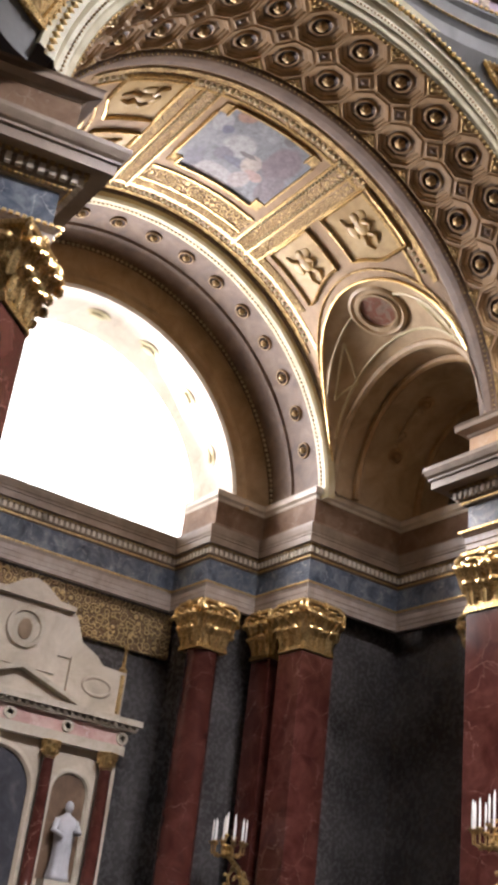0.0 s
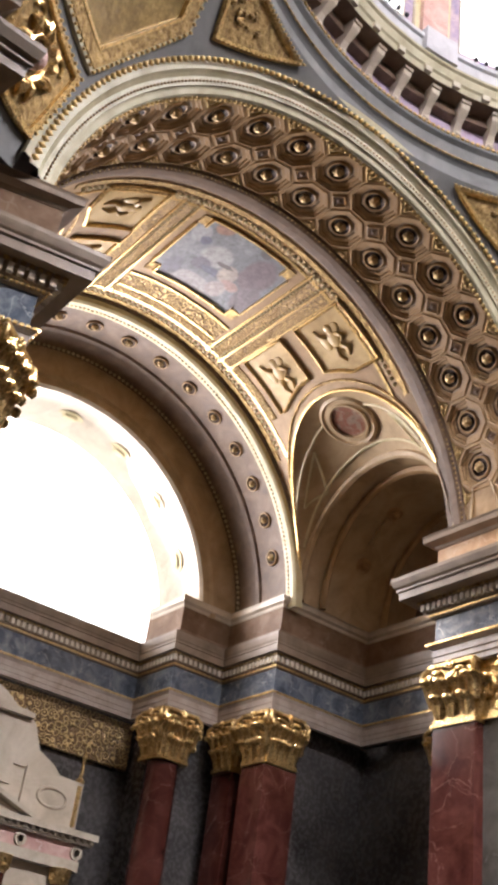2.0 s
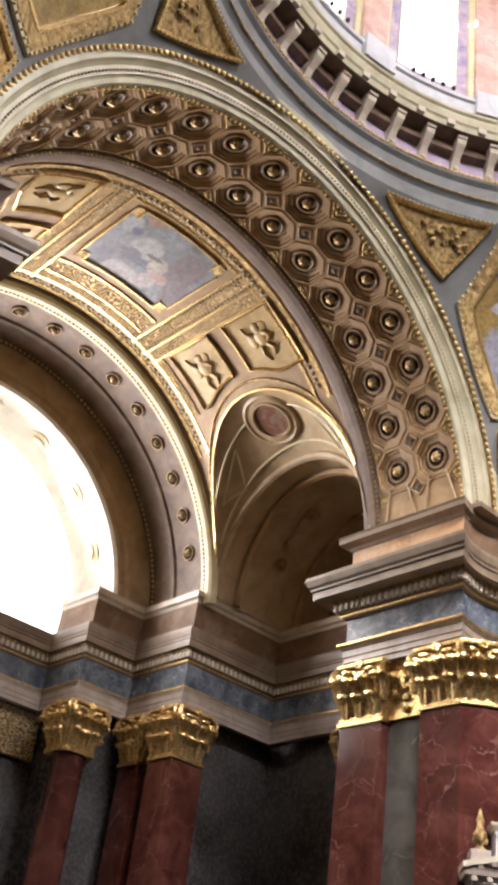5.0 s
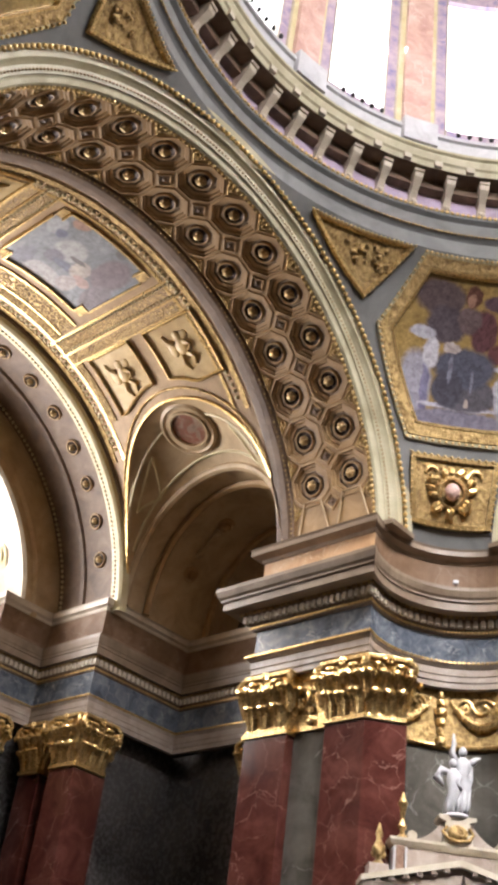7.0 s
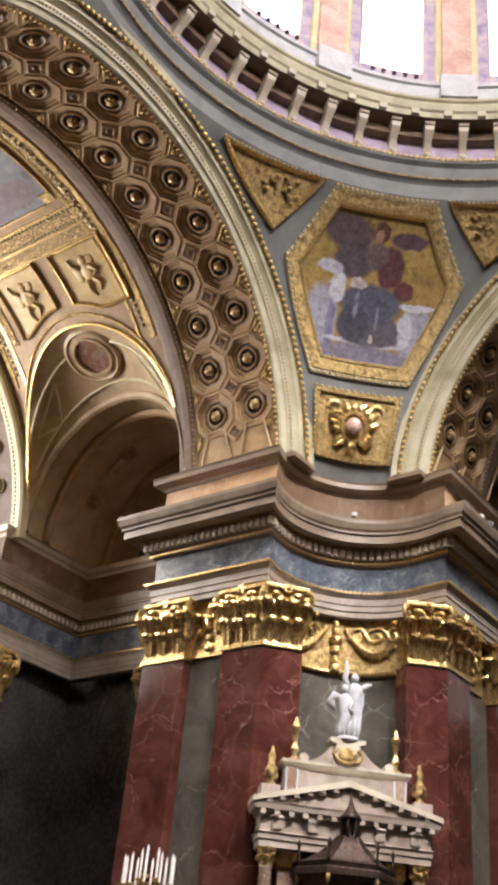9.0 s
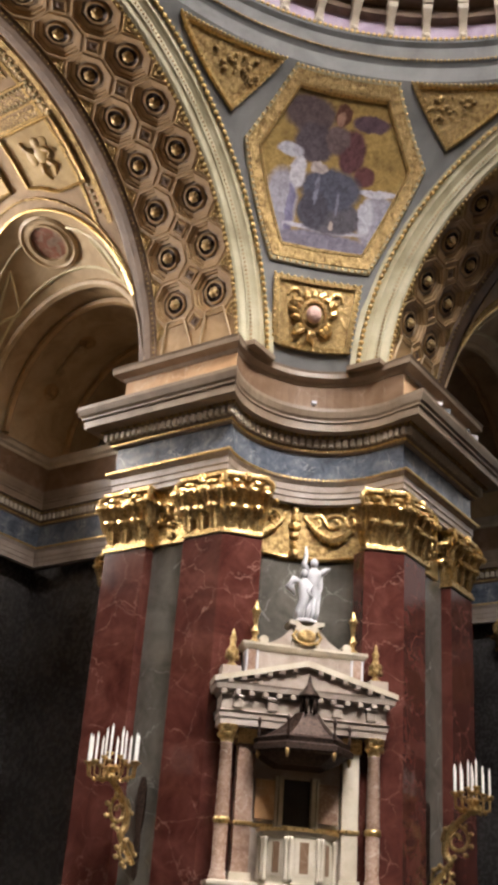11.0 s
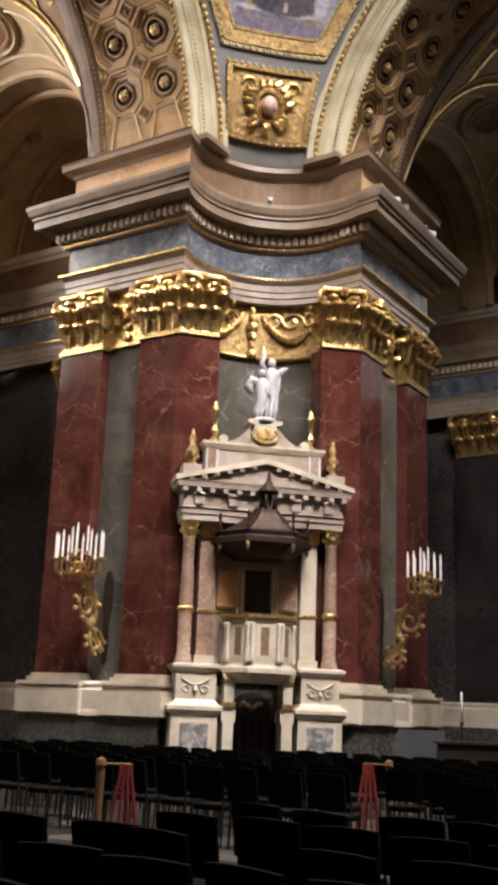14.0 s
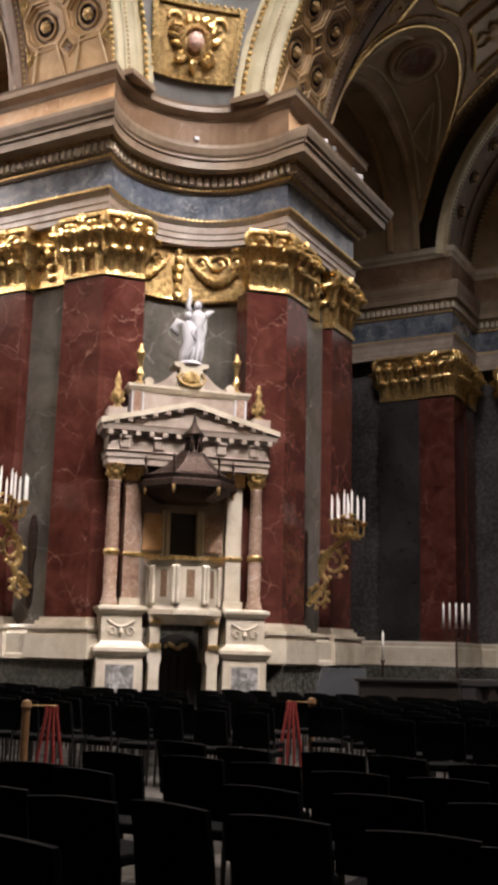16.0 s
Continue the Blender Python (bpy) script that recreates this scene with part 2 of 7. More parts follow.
SKYFRESCO = painting("vault_painting", (1, 0, 0), (0, 1, 0), (0.28, 0.29, 0.31), [
    (-17.8, -0.25, 0.45, 0.7, (0.42, 0.39, 0.39)), (-16.3, -0.3, 0.5, 0.5, (0.41, 0.4, 0.4)), (-15.7, -1.3, 0.4, 0.3, (0.4, 0.4, 0.42)), (-15.1, -0.85, 0.3, 0.3, (0.38, 0.22, 0.16)),
    (-15.9, -1.0, 0.2, 0.2, (0.14, 0.14, 0.21)), (-17.5, -1.1, 0.5, 0.3, (0.2, 0.19, 0.23)), (-16.85, -0.5, 0.3, 0.3, (0.19, 0.17, 0.21)), (-16.95, -0.05, 0.16, 0.42, (0.17, 0.17, 0.23)),
    (-16.05, 1.05, 0.85, 0.5, (0.21, 0.16, 0.18)), (-17.1, 1.4, 0.7, 0.36, (0.23, 0.19, 0.21)), (-16.7, 0.4, 0.4, 0.3, (0.48, 0.41, 0.36)), (-17.05, 0.72, 0.2, 0.3, (0.48, 0.33, 0.29)),
    (-17.5, 0.5, 0.4, 0.3, (0.44, 0.38, 0.37)), (-15.1, 0.66, 0.2, 0.2, (0.15, 0.14, 0.14)), (-16.45, 0.1, 0.1, 0.3, (0.15, 0.13, 0.13))], 3.0)
D2 = 0.70711
MOSAIC = painting("pendentive_mosaic", (D2, D2, 0), (0, 0, 1), (0.36, 0.24, 0.085), [
    (-1.35, 20.3, 0.5, 0.95, (0.36, 0.34, 0.39)), (-1.05, 20.2, 0.12, 0.8, (0.22, 0.2, 0.3)), (1.45, 20.2, 0.55, 0.75, (0.36, 0.34, 0.39)), (0.0, 19.42, 1.5, 0.34, (0.22, 0.2, 0.25)),
    (0.0, 19.82, 1.2, 0.09, (0.5, 0.47, 0.52)), (0.55, 20.2, 0.5, 0.42, (0.13, 0.115, 0.13)), (1.15, 20.3, 0.22, 0.5, (0.52, 0.5, 0.56)), (1.4, 20.95, 0.6, 0.1, (0.55, 0.52, 0.58)),
    (-0.85, 22.6, 0.75, 0.45, (0.11, 0.08, 0.08)), (0.95, 22.6, 0.55, 0.2, (0.11, 0.07, 0.085)), (-0.6, 21.95, 0.6, 0.5, (0.1, 0.08, 0.09)), (0.5, 21.9, 0.4, 0.55, (0.12, 0.055, 0.06)),
    (0.95, 21.35, 0.3, 0.28, (0.14, 0.06, 0.06)), (0.05, 22.15, 0.35, 0.35, (0.14, 0.1, 0.1)), (0.1, 22.72, 0.24, 0.26, (0.12, 0.055, 0.04)), (0.05, 22.62, 0.13, 0.15, (0.3, 0.17, 0.12)),
    (0.1, 20.2, 0.85, 0.5, (0.12, 0.11, 0.125)), (0.05, 20.9, 0.9, 0.55, (0.1, 0.1, 0.13)), (-0.4, 20.3, 0.45, 0.55, (0.085, 0.08, 0.1)), (-0.95, 21.2, 0.24, 0.42, (0.55, 0.52, 0.56)), (-1.25, 21.7, 0.4, 0.16, (0.45, 0.43, 0.48)),
    (-0.35, 21.4, 0.26, 0.13, (0.45, 0.38, 0.36)), (-0.35, 20.85, 0.06, 0.4, (0.2, 0.2, 0.25)), (0.3, 20.55, 0.05, 0.3, (0.2, 0.2, 0.25)), (0.2, 19.98, 0.07, 0.14, (0.42, 0.34, 0.3)),
    (-0.85, 19.25, 0.16, 0.07, (0.5, 0.48, 0.52)), (0.6, 19.2, 0.2, 0.07, (0.5, 0.48, 0.52))], 3.0, 0.22)

m, nt, b = material("daylit_glass", 0.2)
b.inputs["Base Color"].default_value = (0.9, 0.92, 0.95, 1)
b.inputs["Emission Color"].default_value = (1.0, 0.97, 0.93, 1)
b.inputs["Emission Strength"].default_value = 3.0
DAYGLASS = m
m, nt, b = material("sunlit_glass", 0.2)
b.inputs["Base Color"].default_value = (0.9, 0.92, 0.95, 1)
b.inputs["Emission Color"].default_value = (1.0, 0.95, 0.86, 1)
b.inputs["Emission Strength"].default_value = 3.5
SUNGLASS = m
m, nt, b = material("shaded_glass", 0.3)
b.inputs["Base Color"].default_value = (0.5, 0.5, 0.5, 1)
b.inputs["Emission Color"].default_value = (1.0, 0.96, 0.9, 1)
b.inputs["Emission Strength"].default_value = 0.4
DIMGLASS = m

PINKBLUE = stone("pink_blue_marble", (0.2, 0.18, 0.36), (0.42, 0.32, 0.4), (0.56, 0.45, 0.46), 2.6, 0.35)
ROSEFRESCO = fresco("medallion_painting", [(0.3, (0.35, 0.22, 0.13)), (0.48, (0.42, 0.16, 0.10)), (0.6, (0.5, 0.36, 0.26)), (0.75, (0.2, 0.1, 0.07))], 2.5)
DARKFRESCO = fresco("altar_painting", [(0.3, (0.015, 0.015, 0.02)), (0.5, (0.04, 0.04, 0.05)), (0.65, (0.1, 0.09, 0.09)), (0.8, (0.2, 0.17, 0.15))], 0.9)
PALETILE = stone("pale_floor_marble", (0.035, 0.03, 0.026), (0.055, 0.049, 0.042), (0.08, 0.07, 0.06), 0.9, 0.5)
PULPITSTONE = stone("pinkish_grey_marble", (0.25, 0.195, 0.155), (0.34, 0.275, 0.225), (0.42, 0.355, 0.3), 1.6, 0.35, (0.46, 0.4, 0.35), 1.8)
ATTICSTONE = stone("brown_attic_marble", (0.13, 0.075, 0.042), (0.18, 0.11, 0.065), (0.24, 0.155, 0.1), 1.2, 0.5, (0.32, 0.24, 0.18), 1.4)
INLAY = stone("mottled_inlay", (0.07, 0.068, 0.066), (0.2, 0.19, 0.18), (0.5, 0.48, 0.45), 5.0, 0.35)
OCHRE = stone("ochre_stucco", (0.32, 0.225, 0.12), (0.43, 0.31, 0.175), (0.52, 0.39, 0.24), 1.1, 0.5)
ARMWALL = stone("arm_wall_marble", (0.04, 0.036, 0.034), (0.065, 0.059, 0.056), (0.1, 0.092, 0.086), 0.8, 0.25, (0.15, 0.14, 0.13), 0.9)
SLATEDARK = stone("grey_board", (0.03, 0.032, 0.035), (0.045, 0.047, 0.05), (0.06, 0.062, 0.065), 2, 0.5)
for m in (FLOORM, PALETILE, ATTICSTONE):
    m.node_tree.nodes["Principled BSDF"].inputs["Specular IOR Level"].default_value = 0.15

# ---- building helpers ----
SPRING, ZC, RB = 16.0, 15.35, 7.65   # impost, vault centre height, vault radius
MIRROR = Matrix(((0, -1, 0, 0), (-1, 0, 0, 0), (0, 0, 1, 0), (0, 0, 0, 1)))   # west arm -> north arm


def mesh_ob(name, verts, faces, mat, parent=None, label="", smooth=False):
    me = bpy.data.meshes.new(name)
    me.from_pydata([tuple(v) for v in verts], [], faces)
    bm = bmesh.new()
    bm.from_mesh(me)
    bmesh.ops.remove_doubles(bm, verts=bm.verts, dist=1e-5)
    bmesh.ops.recalc_face_normals(bm, faces=bm.faces)
    bm.to_mesh(me)
    bm.free()
    me.materials.append(mat)
    if smooth:
        me.polygons.foreach_set("use_smooth", [True] * len(me.polygons))
    ob = new(name, me)
    ob.parent = parent
    if label:
        tagged(ob, label)
    return ob


def part(name, bm, mat, parent, label="", smooth=False):
    me = bpy.data.meshes.new(name)
    bmesh.ops.recalc_face_normals(bm, faces=bm.faces)
    bm.to_mesh(me)
    bm.free()
    me.materials.append(mat)
    if smooth:
        me.polygons.foreach_set("use_smooth", [True] * len(me.polygons))
    ob = new(name, me)
    ob.parent = parent
    if label:
        tagged(ob, label)
    return ob


def thing(name, label, category, group="", kind="", at=(0, 0, 0)):
    ob = new(name)
    ob.location = at
    return tagged(ob, label, category, group, kind)


def grid_faces(rows, cols, close_r=False, close_c=False):
    out = []
    for i in range(rows if close_r else rows - 1):
        for j in range(cols if close_c else cols - 1):
            a, b2 = i, (i + 1) % rows
            c, d = j, (j + 1) % cols
            out.append((a * cols + c, a * cols + d, b2 * cols + d, b2 * cols + c))
    return out


def box_bm(bm, x0, x1, y0, y1, z0, z1, m=None, bevel=0.0):
    r = bmesh.ops.create_cube(bm, size=1)
    vs = r["verts"]
    bmesh.ops.transform(bm, verts=vs, matrix=Matrix.LocRotScale(((x0 + x1) / 2, (y0 + y1) / 2, (z0 + z1) / 2), None, (abs(x1 - x0), abs(y1 - y0), abs(z1 - z0))))
    if bevel:
        es = list({e for v in vs for e in v.link_edges})
        r2 = bmesh.ops.bevel(bm, geom=es, offset=bevel, segments=2, affect="EDGES", profile=0.6)
        vs = list({v for f in r2["faces"] for v in f.verts} | {v for v in vs if v.is_valid})
    if m is not None:
        bmesh.ops.transform(bm, verts=vs, matrix=m)
    return vs


def lathe_bm(bm, profile, seg=20, m=None, a0=0.0, a1=2 * math.pi):
    """A turned body from (radius, z) pairs."""
    full = abs(a1 - a0 - 2 * math.pi) < 1e-6
    n = seg if full else seg + 1
    rings = []
    for r, z in profile:
        ring = []
        for k in range(n):
            a = a0 + (a1 - a0) * k / seg
            p = Vector((r * math.cos(a), r * math.sin(a), z))
            ring.append(bm.verts.new(m @ p if m else p))
        rings.append(ring)
    for i in range(len(rings) - 1):
        for k in range(seg):
            q = (k + 1) % n
            try:
                bm.faces.new((rings[i][k], rings[i][q], rings[i + 1][q], rings[i + 1][k]))
            except ValueError:
                pass
    for ring in (rings[0], rings[-1]):
        if full and profile[0 if ring is rings[0] else -1][0] > 1e-4:
            try:
                bm.faces.new(ring)
            except ValueError:
                pass


def tube_bm(bm, pts, rad, seg=8):
    """A round bar through points, its radius one number or one per point."""
    pts = [Vector(p) for p in pts]
    rings = []
    for i, p in enumerate(pts):
        d = (pts[min(i + 1, len(pts) - 1)] - pts[max(i - 1, 0)]).normalized()
        u = d.orthogonal().normalized() if i == 0 else (u0 - d * u0.dot(d)).normalized()
        u0 = u
        v = d.cross(u)
        r = rad if isinstance(rad, (int, float)) else rad[i]
        rings.append([bm.verts.new(p + (u * math.cos(2 * math.pi * k / seg) + v * math.sin(2 * math.pi * k / seg)) * r) for k in range(seg)])
    for i in range(len(rings) - 1):
        for k in range(seg):
            bm.faces.new((rings[i][k], rings[i][(k + 1) % seg], rings[i + 1][(k + 1) % seg], rings[i + 1][k]))
    bm.faces.new(rings[0])
    bm.faces.new(rings[-1])


def blob_bm(bm, c, r, m=None, sub=2):
    vs = bmesh.ops.create_icosphere(bm, subdivisions=sub, radius=1)["verts"]
    bmesh.ops.transform(bm, verts=vs, matrix=(m or Matrix()) @ Matrix.LocRotScale(c, None, r if not isinstance(r, (int, float)) else (r, r, r)))
    return vs


def sweep(name, plan, profile, mat, parent, label="", closed=False):
    """A moulding: profile (offset, z) pairs carried along plan(offset), a list of (x, y)."""
    verts = []
    for o, z in profile:
        pl = plan(o)
        verts += [(x, y, z) for x, y in pl]
    return mesh_ob(name, verts, grid_faces(len(profile), len(pl), close_r=closed), mat, parent, label)


def polyline_plan(pts):
    """plan(offset) for a polyline whose free side is on the left hand of its run, with mitred corners."""
    def plan(o):
        out = []
        n = len(pts)
        for i, p in enumerate(pts):
            p = Vector(p)
            dirs = []
            if i > 0:
                dirs.append((p - Vector(pts[i - 1])).normalized())
            if i < n - 1:
                dirs.append((Vector(pts[i + 1]) - p).normalized())
            nr = [Vector((d.y, -d.x)) for d in dirs]
            if len(nr) == 1:
                q = p - nr[0] * o
            else:
                s = nr[0] + nr[1]
                q = p - s * (o / max(0.25, 1 + nr[0].dot(nr[1])))
            out.append((q.x, q.y))
        return out
    return plan


def beads(name, plan, z, o, step, size, mat, parent, label=""):
    """A row of small blocks (dentils, beads) along plan(o), as one run of stuff."""
    pl = [Vector(p) for p in plan(o)]
    verts, faces = [], []
    carry = 0.0
    for a, b2 in zip(pl, pl[1:]):
        d = b2 - a
        ln = d.length
        if ln < 1e-6:
            continue
        d /= ln
        nrm = Vector((d.y, -d.x))
        s = carry
        while s < ln:
            c = a + d * s
            k = len(verts)
            for sx in (-1, 1):
                for sy in (-1, 1):
                    for sz in (-1, 1):
                        q = c + d * (sx * size[0] / 2) + nrm * (sy * size[1] / 2)
                        verts.append((q.x, q.y, z + sz * size[2] / 2))
            faces += [(k, k + 1, k + 3, k + 2), (k + 4, k + 6, k + 7, k + 5), (k, k + 4, k + 5, k + 1), (k + 2, k + 3, k + 7, k + 6), (k, k + 2, k + 6, k + 4), (k + 1, k + 5, k + 7, k + 3)]
            s += step
        carry = s - ln
    me = bpy.data.meshes.new(name)
    me.from_pydata(verts, [], faces)
    me.materials.append(mat)
    ob = new(name, me)
    ob.parent = parent
    return tagged(ob, label, kind="stuff")


def bent(x, ang, r):
    """A point of the west arm's vault: along the axis, angle in degrees from the north springing, radius."""
    a = radians(ang)
    return (x, r * math.cos(a), ZC + r * math.sin(a))


def arc_sweep(name, profile, a0, a1, seg, mat, parent, label="", closed=False, zfoot=None):
    """A rib of the vault: profile (x, radius) pairs carried round from angle a0 to a1; zfoot stilts its ends."""
    verts = []
    n = seg + 1
    for x, r in profile:
        row = [bent(x, a0 + (a1 - a0) * k / seg, r) for k in range(n)]
        verts += row
    return mesh_ob(name, verts, grid_faces(len(profile), n, close_r=closed), mat, parent, label, smooth=False)


def arc_beads(name, x, r, a0, a1, count, size, mat, parent, label=""):
    verts, faces = [], []
    for i in range(count):
        a = a0 + (a1 - a0) * (i + 0.5) / count
        g = size * 1.3
        da = math.degrees(g / r)
        k = len(verts)
        verts += [bent(x + g, a, r), bent(x - g, a, r), bent(x, a + da, r), bent(x, a - da, r), bent(x, a, r + g), bent(x, a, r - g)]
        faces += [(k + p, k + q, k + w) for p in (0, 1) for q in (2, 3) for w in (4, 5)]
    return tagged(mesh_ob(name, verts, faces, mat, parent, smooth=True), label, kind="stuff")


# ---- plan of the crossing pier ----
def pier_plan(o):
    """Free outline of the pulpit pier at a projection o from its frieze: chapel return, arm face, hollow corner, second arm face, return."""
    f = min(1.0, o / 0.9)
    cx, cy = -10.3 + 0.7 * f, 7.3 - 0.9 * f          # convex corner
    sag = 1.3 + 0.4 * f
    half = abs(cx + cy) / math.sqrt(2)
    w = (-cx + cy) / math.sqrt(2)
    pts = [(-14.15 - o, 13.0), (-14.15 - o, cy), (cx, cy)]
    rad = (half * half + sag * sag) / (2 * sag)
    c = w - (rad - sag)
    amax = math.asin(min(1, half / rad))
    if sag > rad:
        amax = math.pi - amax
    for k in range(1, 24):
        a = -amax + 2 * amax * k / 24
        u, ww = rad * math.sin(a), c + rad * math.cos(a)
        pts.append(((u - ww) / math.sqrt(2), (u + ww) / math.sqrt(2)))
    pts += [(-cy + 0.4, -cx), (-cy + 0.4, 14.65 + o), (-13.0, 14.65 + o)]
    return pts


def near_plan(o):
    """Outline of the nearer pier, whose corner is a straight-sided recess."""
    f = min(1.0, o / 0.9)
    cx, cy = -10.3 + 0.7 * f, 7.3 - 0.9 * f
    d = 0.75 * f
    return [(-14.15 - o, 13.0), (-14.15 - o, cy), (cx, cy), (-11.0 + d, 9.9 - d * 0.4), (-9.9 + d * 0.4, 11.0 - d), (-cy, -cx), (-cy, 14.15 + o), (-13.0, 14.15 + o)]


CORNICE = [(0.0, 13.5), (0.1, 13.52), (0.12, 13.62), (0.2, 13.66), (0.2, 13.86), (0.32, 13.88), (0.34, 13.96), (0.72, 13.98), (0.72, 14.2), (0.78, 14.22), (0.78, 14.28), (0.84, 14.34), (0.9, 14.5), (0.9, 14.6), (0.1, 14.64)]
ARCHITRAVE = [(0.0, 12.78), (0.14, 12.74), (0.14, 12.68), (0.08, 12.6), (0.05, 12.58), (0.05, 12.4), (0.02, 12.38), (0.02, 12.24), (-0.02, 12.22), (-0.02, 12.08), (-0.5, 12.08)]
ATTIC = [(0.1, 14.63), (0.1, 14.75), (0.04, 14.8), (0.0, 14.82), (0.0, 15.6), (0.04, 15.62), (0.08, 15.7), (0.3, 15.78), (0.3, 15.92), (0.34, 15.98), (-0.6, 16.02)]
BASE = [(-0.3, 2.16), (0.1, 2.15), (0.14, 2.08), (0.1, 2.02), (0.12, 1.98), (0.2, 1.94), (0.2, 1.5), (0.24, 1.46), (0.26, 1.36), (0.2, 1.35)]
PLINTH = [(0.2, 1.35), (0.2, 0.3), (0.3, 0.26), (0.3, 0.0)]


def entablature(plan, owner):
    sweep("cornice", plan, CORNICE, CORN, owner, "pale brown stone cornice with stepped mouldings")
    sweep("frieze", plan, [(0.0, 12.78), (0.0, 13.5)], BLUE, owner, "mottled blue-grey marble frieze band")
    sweep("architrave", plan, ARCHITRAVE, PULPITSTONE, owner, "pale stone architrave in three fasciae")
    beads("dentil_moulding", plan, 13.77, 0.26, 0.2, (0.11, 0.12, 0.19), CREAM, owner, "row of small pale stone dentils")
    beads("gilt_beading", plan, 12.72, 0.16, 0.12, (0.08, 0.05, 0.06), GOLD, owner, "gilded beading along the architrave")
    beads("gilt_beading", plan, 13.58, 0.13, 0.1, (0.07, 0.04, 0.05), GOLD, owner, "gilded beading under the dentils")
    beads("gilt_beading", plan, 13.93, 0.35, 0.16, (0.1, 0.05, 0.07), OLDGOLD, owner, "worn gilded leaf moulding under the corona")


def capital_bm(width, depth, height):
    """A Corinthian pilaster capital: bell, three tiers of curled leaves, volutes and a thin abacus. Front faces -y, base at z 0."""
    bm = bmesh.new()
    rnd = random.Random(round(width * 100))
    w = width / 2
    box_bm(bm, -w * 0.98, w * 0.98, 0.02, depth, 0, height * 0.93)
    for k in range(2):
        box_bm(bm, -w * 1.02, w * 1.02, -0.05 + 0.02 * k, depth, height * 0.045 * k, height * 0.045 * (k + 1) - 0.01, bevel=0.01)
    box_bm(bm, -w * 1.1, w * 1.1, -0.13, depth, height * 0.93, height, bevel=0.02)

    def leaf(cx, cy, nx, ny, z0, h, lw, out):
        tx, ty = -ny, nx
        prof = [(0.02, 0.0), (0.06, 0.3), (0.1, 0.6), (0.2, 0.86), (0.31, 0.95), (0.36, 0.84), (0.31, 0.72)]
        wid = [0.7, 1.0, 1.15, 1.1, 0.85, 0.6, 0.25]
        rows = []
        for (o, f), q in zip(prof, wid):
            row = []
            for k in range(7):
                u = (k - 3) / 3
                rib = 0.1 * (1 - u * u) - 0.05 + 0.012 * (-1) ** k
                oo = (o + rib) * out
                row.append(bm.verts.new((cx + nx * oo + tx * u * lw * q / 2, cy + ny * oo + ty * u * lw * q / 2, z0 + h * (f + (0.05 * (k % 2)) * (f > 0.2)))))
            rows.append(row)
        for r1, r2 in zip(rows, rows[1:]):
            for k in range(6):
                bm.faces.new((r1[k], r1[k + 1], r2[k + 1], r2[k]))
        tip = 0.34 * out
        blob_bm(bm, (cx + nx * tip, cy + ny * tip, z0 + h * 0.9), (0.07 + abs(tx) * lw * 0.2, 0.07 + abs(ty) * lw * 0.2, 0.08), sub=1)

    n = max(3, round(width / 0.42))
    lw = width / n
    nd = max(1, round(depth / 0.36))
    for tier, (z0, h, out, off) in enumerate(((0.08, 0.36, 0.8, 0.5), (0.3, 0.42, 1.05, 0.0))):
        for i in range(n if off else n + 1):
            leaf(-w + lw * (i + off), 0, 0, -1, height * z0, height * h * rnd.uniform(0.94, 1.06), lw * 0.95, out)
        for s in (-1, 1):
            for i in range(nd):
                leaf(s * w, depth * (i + 0.3 + off * 0.6) / nd, s, 0, height * z0, height * h * rnd.uniform(0.94, 1.06), depth / nd * 0.95, out)
    for s in (-1, 1):                                   # corner volutes
        pts = []
        for k in range(18):
            a = k / 17 * 3.9 * math.pi / 2
            r = 0.22 * (1 - k / 22)
            pts.append((s * (w * 1.02 + r * math.sin(a) * 0.75), -0.1 - r * math.sin(a) * 0.6, height * 0.78 + r * math.cos(a)))
        tube_bm(bm, pts, [0.07 * (1 - k / 30) for k in range(18)], 6)
        blob_bm(bm, (s * w * 1.04, -0.14, height * 0.78), 0.1, sub=1)
        pts = [(s * (0.1 + w * 0.42 * (0.5 + 0.5 * math.cos(k * 0.55))), -0.12, height * (0.74 + 0.1 * math.sin(k * 0.55))) for k in range(10)]
        tube_bm(bm, pts, 0.05, 6)
        leaf(s * w * 0.55, 0, 0, -1, height * 0.5, height * 0.36, lw * 0.8, 0.6)
    for k in range(6):                                  # fleuron
        a = k * math.pi / 3
        blob_bm(bm, (0.09 * math.cos(a), -0.17, height * 0.93 + 0.08 * math.sin(a)), 0.055, sub=1)
    blob_bm(bm, (0, -0.2, height * 0.93), 0.06, sub=1)
    for v in bm.verts:                                  # the bell flares towards the top
        f = max(0.0, v.co.z / height)
        v.co.x *= 0.98 + 0.06 * f * f
        v.co.y -= 0.06 * f * f
    return bm


CAP_CACHE = {}


def capital(width, depth, m, parent, height=1.58):
    key = (round(width, 2), round(depth, 2), height)
    if key not in CAP_CACHE:
        ob = part("capital", capital_bm(width, depth, height), GOLD, parent, "gilded Corinthian capital with curling acanthus leaves")
        CAP_CACHE[key] = ob.data
    else:
        ob = tagged(new("capital", CAP_CACHE[key]), "gilded Corinthian capital with curling acanthus leaves")
        ob.parent = parent
    ob.matrix_basis = m
    return ob


def prism(name, outline, z0, z1, mat, parent, label=""):
    n = len(outline)
    verts = [(x, y, z0) for x, y in outline] + [(x, y, z1) for x, y in outline]
    faces = [(i, (i + 1) % n, n + (i + 1) % n, n + i) for i in range(n)] + [tuple(range(n)), tuple(range(n, 2 * n))]
    return mesh_ob(name, verts, faces, mat, parent, label)


